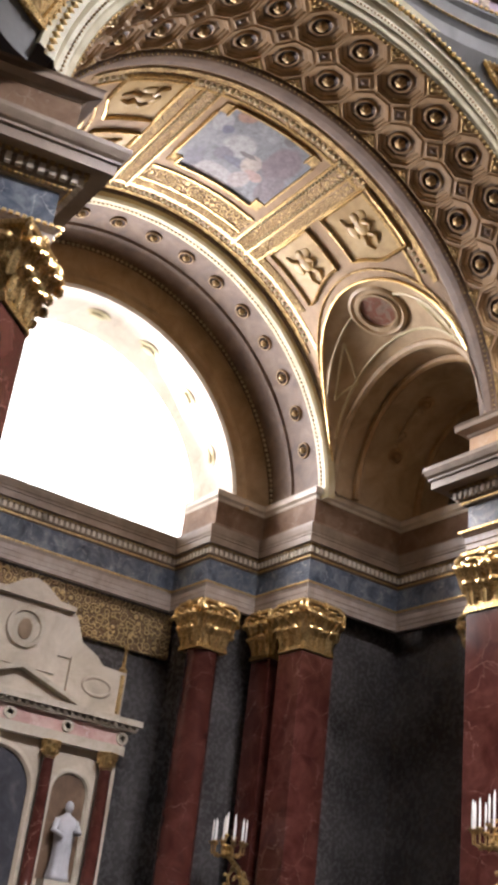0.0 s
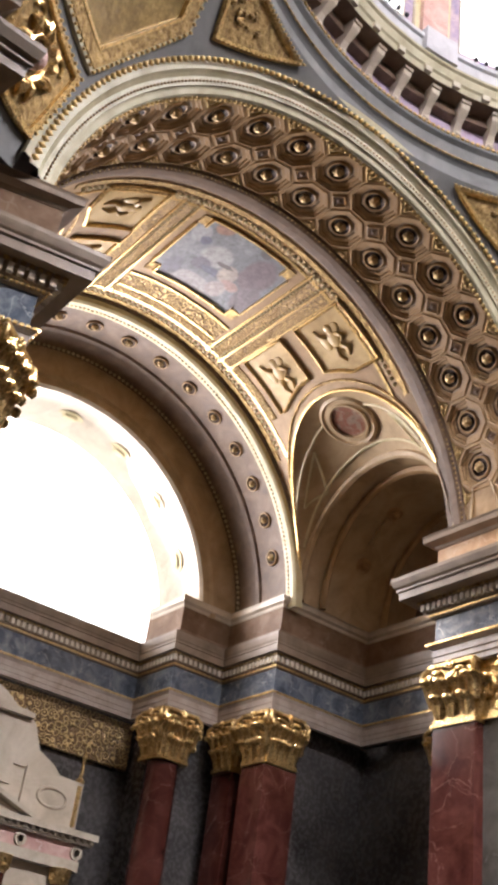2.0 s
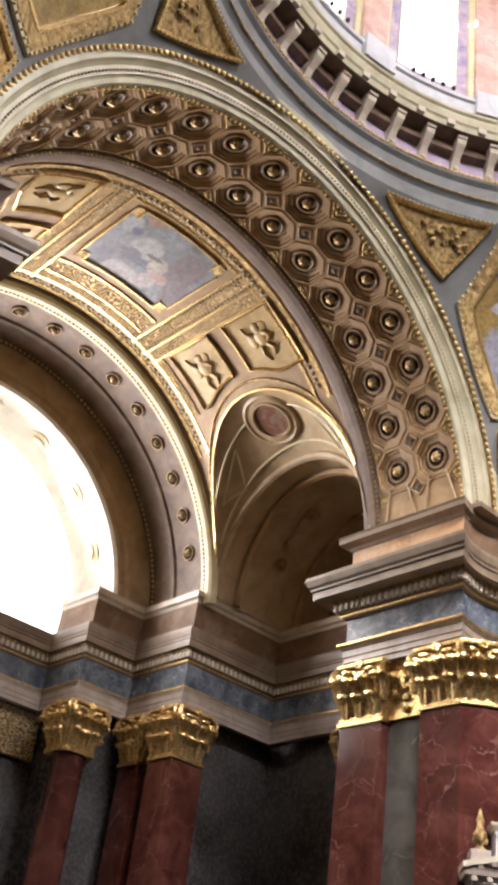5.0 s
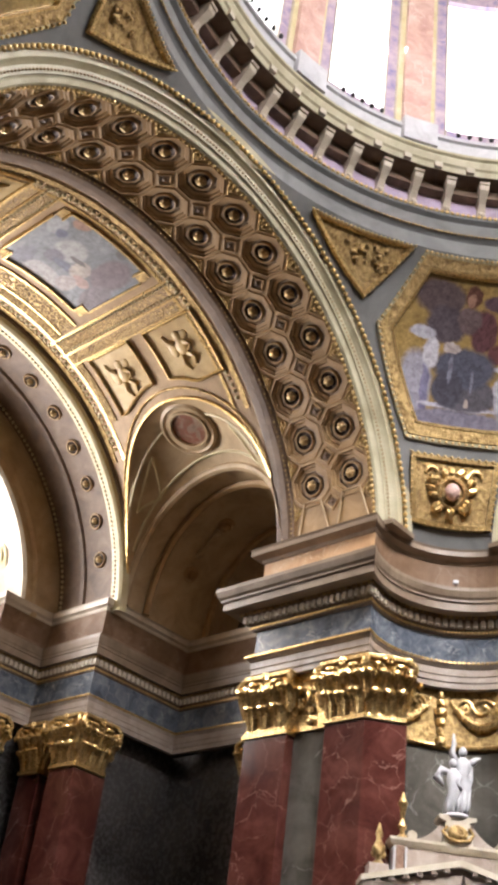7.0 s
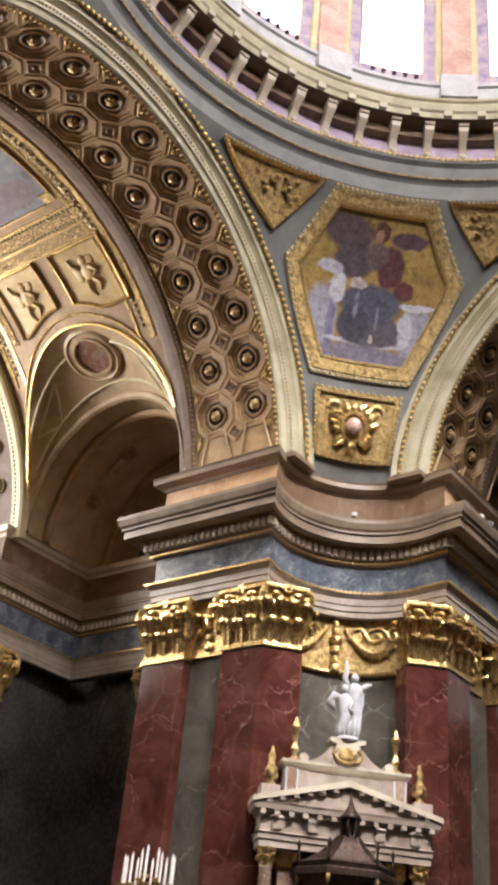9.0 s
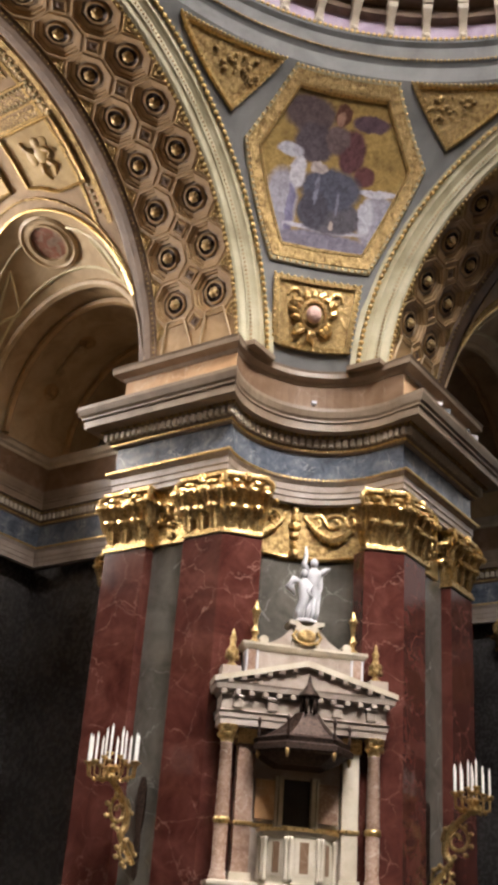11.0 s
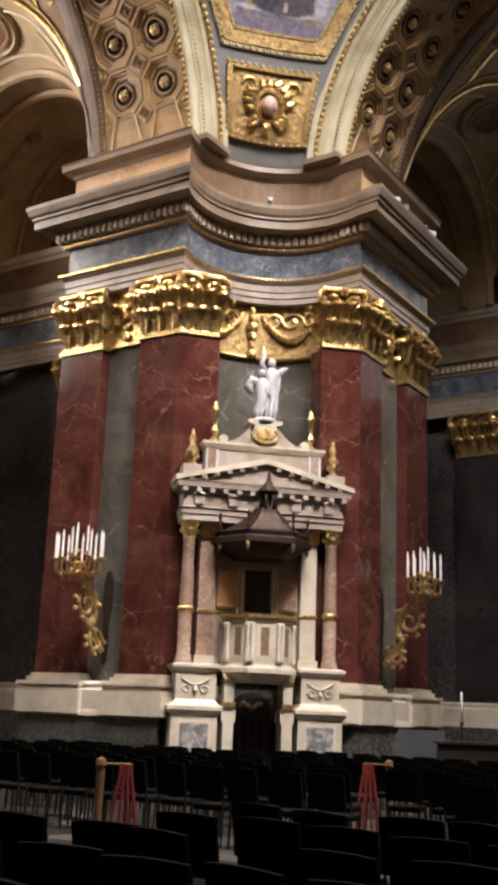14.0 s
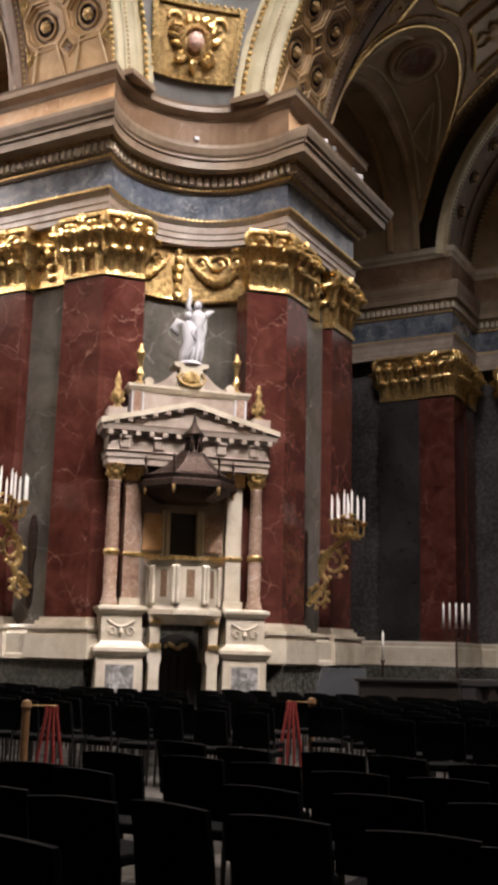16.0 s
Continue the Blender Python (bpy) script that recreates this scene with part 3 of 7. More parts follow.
def crossing_pier(plan, hollow):
    owner = thing("crossing_pier", "massive crossing pier with red marble pilasters, gilded capitals and hollow corner", "pier", "crossing piers")
    core = plan(-0.3) + [(-13.0, 13.0)]
    prism("core", core, 2.0, 12.2, GREY, owner, "polished grey marble wall of the pier and its niche")
    sweep("plinth", plan, PLINTH, DARKSTONE, owner, "dark green-black marble plinth")
    sweep("base_moulding", plan, BASE, WHITE, owner, "white marble base moulding")
    # pilasters: an outer one and a broad one folding round the corner, on both arm faces
    for flip in (False, True):
        f = (lambda p: (-p[1] + 0.38, -p[0] + (0.5 if p[0] < -12 else 0.12))) if flip else (lambda p: p)
        outer = [(-14.12, 7.28), (-12.72, 7.28), (-12.72, 7.7), (-14.12, 7.7)]
        corner = [(-11.5, 7.28), (-10.3, 7.28), (-9.62, 8.05), (-9.9, 8.5), (-11.5, 8.2)]
        prism("pilaster", [f(p) for p in outer], 2.13, 10.5, RED, owner, "polished red veined marble pilaster")
        prism("pilaster", [f(p) for p in corner], 2.13, 10.5, RED, owner, "polished red veined marble corner pilaster")
        for ol in (outer, corner):                       # stepped white base under each pilaster
            mx, my = sum(p[0] for p in ol) / len(ol), sum(p[1] for p in ol) / len(ol)
            for grow, z0, z1 in ((0.3, 1.4, 1.93), (0.25, 1.93, 2.05), (0.3, 2.05, 2.13), (0.14, 2.13, 2.24), (0.07, 2.24, 2.32)):
                prism("pilaster_base", [f((px + math.copysign(grow, px - mx), py + math.copysign(grow, py - my))) for px, py in ol], z0, z1, WHITE, owner, "white marble pilaster base")
        rim = [(-14.16, 7.22), (-12.68, 7.22), (-12.68, 7.6), (-14.16, 7.6)]
        prism("neck_ring", [f(p) for p in rim], 10.46, 10.56, GOLD, owner)
        mm = Matrix.Translation((0.38, 0.12, 0)) @ MIRROR if flip else Matrix()
        capital(1.4, 0.5, mm @ pose(-13.42 - (0.38 if flip else 0), 7.28, 10.52), owner)
        capital(1.25, 0.5, mm @ pose(-10.92, 7.28, 10.52), owner)
        capital(1.0, 0.45, mm @ pose(-9.96, 7.66, 10.52, 0, 0, 48.5), owner)
        bm = bmesh.new()                                 # gilded relief between the two capitals
        box_bm(bm, -12.75, -11.45, 7.5, 7.7, 10.54, 12.08)
        for k in (-1, 1):
            tube_bm(bm, [(-12.1 + k * (0.3 + 0.22 * (1 - i / 18) * math.cos(i * 0.55)), 7.46, 11.3 + (1 - i / 18) * 0.34 * math.sin(i * 0.55)) for i in range(15)], 0.06, 6)
        for i in range(5):
            blob_bm(bm, (-12.1, 7.46, 10.75 + 0.28 * i), (0.12, 0.08, 0.13), sub=1)
        part("relief_panel", bm, GOLD, owner, "gilded scroll relief between the capitals").matrix_basis = mm
        if not hollow:
            continue
        foot_ = [(-10.75, 7.5), (-9.95, 7.55), (-9.95, 8.58), (-10.75, 8.7)]
        prism("impost", [(-p[1] + 0.1, -p[0]) if flip else p for p in foot_], 15.92, 16.06, CORN, owner, "stone impost under the arch moulding")
    entablature(plan, owner)
    n = len(plan(0))
    # the hollow stretch is shaded by colour: a darker marble than its neighbours
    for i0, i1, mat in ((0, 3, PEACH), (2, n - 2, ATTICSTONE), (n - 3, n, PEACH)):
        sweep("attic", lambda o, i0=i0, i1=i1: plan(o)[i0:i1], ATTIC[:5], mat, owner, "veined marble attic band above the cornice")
    sweep("attic_cap", plan, ATTIC[4:], CORN, owner, "pale brown stone impost moulding with a gilt edge")
    if not hollow:
        return owner
    # gilded garland relief across the niche, between the corner capitals
    bm = bmesh.new()
    arc = pier_plan(-0.2)[3:-3]

    def on_niche(t, z):
        k = max(0.0, min(0.999, t)) * (len(arc) - 1)
        a, b2 = Vector(arc[int(k)]), Vector(arc[min(len(arc) - 1, int(k) + 1)])
        p = a.lerp(b2, k - int(k))
        return (p.x, p.y, z)
    for mid, e in ((0.27, 1), (0.73, -1)):
        tube_bm(bm, [on_niche(mid + e * 0.17 * (k / 8 - 1), 11.72 - 0.62 * math.sin(math.pi * k / 16)) for k in range(17)], [0.04 + 0.07 * math.sin(math.pi * k / 16) for k in range(17)], 7)
        for k in range(17):
            blob_bm(bm, on_niche(mid + e * 0.17 * (k / 8 - 1), 11.72 - 0.62 * math.sin(math.pi * k / 16) + 0.05 * (-1) ** k), 0.06 + 0.04 * math.sin(math.pi * k / 16), sub=1)
        for c, r in ((0.0, 0.07), (-0.1, 0.045), (0.1, 0.045)):
            tube_bm(bm, [on_niche(mid + c + r * (1 - k / 20) * math.cos(k * 0.55), 11.62 + 0.24 * (1 - k / 20) * math.sin(k * 0.55)) for k in range(15)], 0.04, 6)
        tube_bm(bm, [on_niche(mid - 0.2 + 0.4 * k / 12, 10.6) for k in range(13)], 0.05, 6)
    for z, r in ((10.7, 0.16), (10.95, 0.1), (11.2, 0.15), (11.45, 0.2), (11.7, 0.12), (11.9, 0.1)):
        blob_bm(bm, on_niche(0.5, z), (r, r, 0.15), sub=1)
    tagged(part("garland", bm, GOLD, owner, "gilded garland relief in the niche"), kind="stuff")
    sweep("garland_band", lambda o: pier_plan(-0.27)[3:-3], [(0, 10.52), (0, 12.1)], OLDGOLD, owner, "worn gilded relief ground")
    return owner

# ---- arch and vault of an arm ----
XR1, XR2, STEP = -11.3, -12.68, 10.2    # the two rows of coffers along the arm's axis, and their angular step


def coffer_mesh(sx, sa, r):
    """An octagonal coffer cell bent on the vault, centred on angle 90 at x 0: ground, stepped sunk frames and back."""
    def at(u, v, d):
        return (u, (r + d) * math.cos(radians(90) - v / r), (r + d) * math.sin(radians(90) - v / r) - r)
    oct_ = lambda k: [(k * math.cos(radians(22.5 + 45 * i)) * sx / 2 * 1.08, k * math.sin(radians(22.5 + 45 * i)) * sa / 2 * 1.08) for i in range(8)]
    rect = [(sx / 2, sa / 5), (sx / 5, sa / 2), (-sx / 5, sa / 2), (-sx / 2, sa / 5), (-sx / 2, -sa / 5), (-sx / 5, -sa / 2), (sx / 5, -sa / 2), (sx / 2, -sa / 5)]
    corner = [(sx / 2, sa / 2), (-sx / 2, sa / 2), (-sx / 2, -sa / 2), (sx / 2, -sa / 2)]
    verts, faces = [], []
    loops = [(rect, 0.0), (oct_(0.98), 0.0), (oct_(0.95), -0.03), (oct_(0.89), -0.03), (oct_(0.86), 0.025), (oct_(0.78), 0.03), (oct_(0.75), 0.075), (oct_(0.6), 0.085), (oct_(0.57), 0.14)]
    # order octagon vertices like the rectangle's
    for pts, d in loops:
        verts += [at(u, v, d) for u, v in pts]
    n = 8
    for L in range(len(loops) - 1):
        for i in range(n):
            faces.append((L * n + i, L * n + (i + 1) % n, (L + 1) * n + (i + 1) % n, (L + 1) * n + i))
    last = (len(loops) - 1) * n
    faces.append(tuple(last + i for i in range(n)))
    k = len(verts)
    verts += [at(u, v, 0.0) for u, v in corner]
    faces += [(0, 1, k), (2, 3, k + 1), (4, 5, k + 2), (6, 7, k + 3)]
    return verts, faces


def rosette_bm(r):
    bm = bmesh.new()
    lathe_bm(bm, [(r, 0.0), (r * 1.02, 0.1 * r), (r * 0.92, 0.22 * r), (r * 0.82, 0.1 * r)], 16)
    for ring, (rad, n, h) in enumerate(((0.62, 8, 0.14), (0.5, 8, 0.24))):
        for i in range(n):
            a = 2 * math.pi * (i + 0.5 * ring) / n
            blob_bm(bm, (rad * r * math.cos(a), rad * r * math.sin(a), h * r), (0.15 * r, 0.15 * r, 0.14 * r), sub=1)
    blob_bm(bm, (0, 0, 0.4 * r), (0.5 * r, 0.5 * r, 0.45 * r), sub=2)
    return bm


def coffer_boss(parent):
    """A gilded knob in a dark dished ring, facing local z."""
    r = 0.31
    bm = bmesh.new()
    lathe_bm(bm, [(r * 1.06, 0.0), (r * 1.1, 0.16 * r), (r, 0.3 * r), (r * 0.86, 0.24 * r), (r * 0.78, 0.06 * r), (r * 0.4, 0.04 * r)], 20)
    for i in range(6):
        a = i * math.pi / 3
        blob_bm(bm, (0.3 * r * math.cos(a), 0.3 * r * math.sin(a), 0.3 * r), (0.24 * r, 0.24 * r, 0.24 * r), sub=1)
    blob_bm(bm, (0, 0, 0.42 * r), (0.34 * r, 0.34 * r, 0.32 * r), sub=2)
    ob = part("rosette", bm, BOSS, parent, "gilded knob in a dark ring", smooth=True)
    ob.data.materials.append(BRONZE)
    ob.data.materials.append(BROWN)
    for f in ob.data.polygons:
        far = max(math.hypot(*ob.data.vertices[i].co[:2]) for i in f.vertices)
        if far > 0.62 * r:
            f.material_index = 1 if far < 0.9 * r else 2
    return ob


def on_vault(x, ang, r):
    """A pose on the vault: local z points inwards, to the vault's axis; local x along the arm."""
    a = radians(ang)
    z = Vector((0, -math.cos(a), -math.sin(a)))
    x_ = Vector((1, 0, 0))
    y_ = z.cross(x_)
    m = Matrix((x_, y_, z)).transposed().to_4x4()
    m.translation = bent(x, ang, r)
    return m


def great_arch():
    owner = thing("great_arch", "great arch with coffered brown soffit, gilded rosettes and beaded olive archivolt", "arch", "crossing arches")
    foot = math.degrees(math.asin((SPRING - ZC) / RB))
    # archivolt facing the crossing
    arc_sweep("archivolt", [(-10.55, RB), (-10.5, RB - 0.03), (-10.44, RB), (-10.4, 7.75), (-10.36, 7.8), (-10.32, 7.8), (-10.28, 8.0), (-10.2, 8.06), (-10.12, 8.1), (-10.1, 8.32), (-10.0, 8.36), (-9.94, 8.5), (-10.0, 8.54), (-10.2, 8.54)],
              foot, 180 - foot, 72, OLIVE, owner, "olive-cream stucco archivolt with stepped mouldings")
    arc_beads("gilt_beading", -10.0, 8.27, foot, 180 - foot, 130, 0.07, BEADGOLD, owner, "gilded beading round the arch")
    arc_beads("fine_beading", -10.27, 7.88, foot, 180 - foot, 200, 0.03, BROWN, owner, "fine brown beading round the arch")
    # soffit edges
    arc_sweep("soffit_edge", [(-10.55, RB), (-10.6, RB - 0.02)], foot, 180 - foot, 72, BROWN, owner)
    arc_beads("gilt_beading", -10.58, RB - 0.03, foot, 180 - foot, 140, 0.052, BEADGOLD, owner, "gilded beading along the soffit")
    arc_sweep("soffit_rib", [(-13.38, RB + 0.02), (-13.42, RB - 0.06), (-13.55, RB - 0.1), (-13.75, RB - 0.1), (-13.8, RB - 0.04), (-14.0, RB - 0.02), (-14.05, RB)], foot, 180 - foot, 72, UMBER, owner, "dark brown moulded rib")
    arc_beads("gilt_beading", -13.44, RB - 0.09, foot, 180 - foot, 150, 0.035, OLDGOLD, owner, "worn gilded beading along the rib")
    arc_sweep("soffit_back", [(-10.5, RB + 0.34), (-13.5, RB + 0.34)], foot - 3, 183 - foot, 48, UMBER, owner)
    sa = RB * radians(STEP)
    v1, f1 = coffer_mesh(1.38, sa, RB)
    cof = rosm = None
    for row, x in enumerate((XR1, XR2)):
        for i in range(-7, 8):
            ang = 90 + i * STEP
            m = Matrix.Translation((x, 0, ZC)) @ Matrix.Rotation(radians(ang - 90), 4, "X") @ Matrix.Translation((0, 0, RB))
            if cof is None:
                c = mesh_ob("coffer", v1, f1, BROWN, owner)
                cof = c.data
                cof.materials.append(TAUPE)
                for f in cof.polygons:
                    f.material_index = 1 if min(math.hypot(*cof.vertices[i].co[:2]) for i in f.vertices) < 0.427 else 0
                tagged(c, "sunk octagonal stucco coffer")
                rr = coffer_boss(c)
                rosm = rr.data
            else:
                c = new("coffer", cof)
                c.parent = owner
                rr = new("rosette", rosm)
                rr.parent = c
            c.matrix_basis = m
            rr.matrix_basis = Matrix.Translation((0, 0, 0.145)) @ Matrix.Rotation(math.pi, 4, "X")
    # end cells below the lowest coffers
    for s in (0, 1):
        lo, hi = foot, 90 - 7.5 * STEP
        if s:
            lo, hi = 180 - hi, 180 - lo
        arc_sweep("soffit_end", [(-10.6, RB), (-13.4, RB)], lo, hi, 6, BROWN, owner)
    # small square bosses between the octagons
    bmq = None
    for i in range(-8, 8):
        ang = 90 + (i + 0.5) * STEP
        for x in (-11.99,):
            if bmq is None:
                bm = bmesh.new()
                q = 0.2
                loops = [(q, 0.0), (q, 0.04), (q * 0.8, 0.05), (q * 0.66, 0.0), (q * 0.3, 0.012), (q * 0.1, 0.05)]
                lathe_bm(bm, [(r_ * 1.414, z_) for r_, z_ in loops], 4)
                ob = part("square_boss", bm, BROWN, owner, "small framed square boss")
                ob.data.materials.append(UMBER)
                for f in ob.data.polygons:
                    f.material_index = 1 if max(math.hypot(*ob.data.vertices[i].co[:2]) for i in f.vertices) < q * 1.0 else 0
                bmq = ob.data
            else:
                ob = new("square_boss", bmq)
                ob.parent = owner
            ob.matrix_basis = on_vault(x, ang, RB)
    # gilt-edged half squares along both sides, and framed end cells at the feet
    tri = None
    for i in range(-8, 8):
        ang = 90 + (i + 0.5) * STEP
        for x, turn in ((-10.66, math.pi), (-13.32, 0.0)):
            if tri is None:
                bm = bmesh.new()
                tube_bm(bm, [(0, -0.25, 0.02), (0.25, 0, 0.02), (0, 0.25, 0.02), (0, -0.25, 0.02)], 0.03, 5)
                blob_bm(bm, (0.08, 0, 0.02), (0.07, 0.1, 0.04), sub=1)
                ob = part("edge_ornament", bm, OLDGOLD, owner, "small gilt-edged triangle")
                tri = ob.data
            else:
                ob = new("edge_ornament", tri)
                ob.parent = owner
            ob.matrix_basis = on_vault(x, ang, RB) @ Matrix.Rotation(turn, 4, "Z")
    lo, hi = foot + 0.8, 90 - 7.5 * STEP + 1.4
    for side in (False, True):
        for x in (XR1, XR2):
            bm = bmesh.new()
            loop = [(x - 0.6, lo), (x + 0.6, lo), (x + 0.3, hi), (x - 0.3, hi), (x - 0.6, lo)]
            tube_bm(bm, [bent(px, 180 - a if side else a, RB - 0.01) for px, a in loop], 0.035, 5)
            part("end_frame", bm, OCHRE, owner, "pale framed panel at the foot of the soffit")
    return owner


XL0, XL1 = -14.05, -20.45
XM, XH = -17.2, 3.25


def groin(x):
    """Angle at which the side lunette cuts the vault."""
    q = max(0.0, 1 - ((x - XM) / XH) ** 2)
    return 12 + 37.3 * q ** 0.42


def chapel_arc(a, side, y):
    return (XM + 3.4 * math.cos(a), side * y, 15.95 + 4.1 * math.sin(a) ** 0.9 if a < 3.14 else 15.95)


def arm_vault():
    owner = thing("arm_vault", "brown barrel vault with gilded bands, painted panel and side lunettes", "vault", "arm vaults", kind="structure")
    nx, na = 33, 40
    verts = []
    for i in range(nx):
        x = XL0 + (XL1 - XL0) * i / (nx - 1)
        g0 = groin(x)
        for k in range(na):
            verts.append(bent(x, g0 + (180 - 2 * g0) * k / (na - 1), RB))
    mesh_ob("vault_shell", verts, grid_faces(nx, na), BROWN, owner, "brown stucco barrel vault", smooth=True)
    for side in (1, -1):
        # lunette hood: ruled from the groin to the chapel arch
        verts = []
        n = 33
        for i in range(n):
            s = i / (n - 1)
            x = XL0 + (XL1 - XL0) * s
            p = Vector(bent(x, groin(x), RB))
            p.y *= side
            a = math.pi * s
            q = Vector(chapel_arc(a, side, 7.7))
            for k in range(7):
                t = k / 6
                c = p.lerp(q, t)
                c.z += 0.35 * math.sin(math.pi * t) * math.sin(a)
                verts.append(c)
        mesh_ob("lunette_hood", verts, grid_faces(n, 7), OCHRE, owner, "ochre stucco lunette hood", smooth=True)
        for row in (2, 5):
            bm = bmesh.new()
            tube_bm(bm, [Vector(verts[i * 7 + row]) - Vector((0, side * 0.02, 0.02)) for i in range(3, n - 3)], 0.05, 6)
            part("hood_moulding", bm, STRAW, owner, "straw-coloured stucco moulding on the hood")
        rim = []
        for i in range(n):
            x = XL0 + (XL1 - XL0) * i / (n - 1)
            p = Vector(bent(x, groin(x), RB - 0.03))
            p.y *= side
            rim.append(p)
        bm = bmesh.new()
        tube_bm(bm, rim, 0.055, 6)
        part("lunette_rim", bm, GOLD, owner, "gilded rope moulding on the lunette edge")
        bm = bmesh.new()
        tube_bm(bm, [Vector(bent(XL0 + (XL1 - XL0) * i / (n - 1), groin(XL0 + (XL1 - XL0) * i / (n - 1)) + 2.6, RB - 0.02)) * 1.0 for i in range(n)] if side > 0 else [Vector(bent(XL0 + (XL1 - XL0) * i / (n - 1), 177.4 - groin(XL0 + (XL1 - XL0) * i / (n - 1)), RB - 0.02)) for i in range(n)], 0.045, 6)
        part("lunette_rim", bm, OLDGOLD, owner, "outer gilded moulding")
        bm = bmesh.new()
        tube_bm(bm, [chapel_arc(math.pi * i / 24, side, 7.68) for i in range(25)], 0.16, 8)
        part("chapel_archivolt", bm, OCHRE, owner, "ochre stucco moulding round the chapel arch")
        verts = []
        for yy in (7.7, 13.2):
            verts += [chapel_arc(math.pi * i / 24, side, yy) for i in range(25)]
        mesh_ob("chapel_vault", verts, grid_faces(2, 25), OCHRE, owner, "ochre stucco barrel vault of the side chapel", smooth=True)
        for yy in (8.6, 11.4):
            bm = bmesh.new()
            tube_bm(bm, [(XM + (x - XM) * 0.965, y, 15.95 + (z - 15.95) * 0.965) for x, y, z in [chapel_arc(math.pi * i / 24, side, yy) for i in range(25)]], 0.13, 6)
            part("chapel_rib", bm, BROWN, owner, "brown stucco rib")
        for a in (28, 62, 118, 152):
            x, y, z = chapel_arc(radians(a), side, 10.0)
            bm = rosette_bm(0.3)
            bmesh.ops.transform(bm, verts=bm.verts, matrix=Matrix.Translation((x, y, z)) @ (Vector((XM - x, 0, 16.2 - z)).to_track_quat("Z", "Y").to_matrix().to_4x4()))
            part("chapel_boss", bm, BROWN, owner, "brown stucco boss")
        for a in (44, 136):
            x, y, z = chapel_arc(radians(a), side, 9.9)
            m4 = Matrix.Translation((x, y, z)) @ (Vector((XM - x, 0, 16.2 - z)).to_track_quat("Z", "Y").to_matrix().to_4x4())
            bm = bmesh.new()
            box_bm(bm, -0.09, 0.09, -0.75, 0.75, 0, 0.12, m4, 0.03)
            for k in (-0.75, -0.25, 0.75):
                blob_bm(bm, (0, k, 0.12), (0.17, 0.17, 0.12), m4, sub=1)
            part("chapel_bracket", bm, OCHRE, owner, "ochre stucco ornament bar")
    return owner


def band(name, x0, x1, a0, a1, lift, mat, parent, label="", thick=0.05, seg=None):
    """A raised strip or panel on the vault between two x and two angles."""
    seg = seg or max(2, int(abs(a1 - a0) / 3))
    verts = []
    for x, r in ((x0, RB), (x0, RB - lift), (x1, RB - lift), (x1, RB)):
        verts += [bent(x, a0 + (a1 - a0) * k / seg, r) for k in range(seg + 1)]
    n = seg + 1
    faces = grid_faces(4, n) + [(0, n, 2 * n, 3 * n), (n - 1, 2 * n - 1, 3 * n - 1, 4 * n - 1)]
    return mesh_ob(name, verts, faces, mat, parent, label)


def end_arches():
    """Arches at the head of the arm, stepping in towards the window."""
    owner = thing("window_arch", "stepped arch with a row of bosses round the great window", "arch", "window arches")
    f2 = 2.0
    # straw colour on this edge imitates the window's light on brown stucco
    arc_sweep("outer_rib", [(-20.4, RB), (-20.45, 7.42), (-20.55, 7.36), (-20.9, 7.36)], f2, 180 - f2, 64, STRAW, owner, "edge moulding of the outer rib, coloured pale as if lit")
    arc_sweep("boss_band", [(-20.9, 7.38), (-22.2, 7.38), (-22.25, 7.3), (-22.4, 7.28), (-22.4, 7.34), (-23.6, 7.34)], f2, 180 - f2, 64, UMBER, owner, "brown stucco soffit band")
    arc_sweep("inner_face", [(-23.6, 7.34), (-23.6, 6.5), (-23.5, 6.45), (-23.5, 6.3), (-23.6, 6.2), (-23.6, 5.95)], f2, 180 - f2, 64, OCHRE, owner, "ochre stucco arch face")
    arc_beads("bead_moulding", -23.4, 7.3, f2, 180 - f2, 120, 0.06, STRAW, owner, "pale bead row round the arch")
    arc_beads("bead_moulding", -20.75, 7.34, f2, 180 - f2, 150, 0.04, OLDGOLD, owner, "worn gilded bead row")
    arc_sweep("window_reveal", [(-23.6, 5.95), (-23.7, 5.85), (-25.9, 5.6)], f2, 180 - f2, 64, CREAM, owner, "cream reveal with gilt ornament")
    mesh = None
    for i in range(-7, 8):
        if mesh is None:
            ob = coffer_boss(owner)
            ob.name = "boss"
            mesh = ob.data
        else:
            ob = new("boss", mesh)
            ob.parent = owner
        ob.matrix_basis = on_vault(-21.5, 90 + i * 10.4, 7.37) @ Matrix.Diagonal((0.82, 0.82, 0.82, 1))
    for i in range(-3, 4):
        ob = part("reveal_ornament", rosette_bm(0.22), STRAW, owner, "pale stucco ornament on the reveal")
        ob.matrix_basis = on_vault(-24.7, 90 + i * 22, 5.74) @ Matrix.Diagonal((1.5, 2.2, 0.6, 1))
    return owner


ARM_PLAN = polyline_plan([(-13.9, 11.0), (-20.78, 11.0), (-20.78, 7.18), (-23.58, 7.18), (-23.58, 5.18), (-25.7, 5.18), (-25.7, 0.0)])
ARM_PLAN_S = polyline_plan([(-25.7, 0.0), (-25.7, -5.18), (-23.58, -5.18), (-23.58, -7.18), (-20.78, -7.18), (-20.78, -11.0), (-13.9, -11.0)])


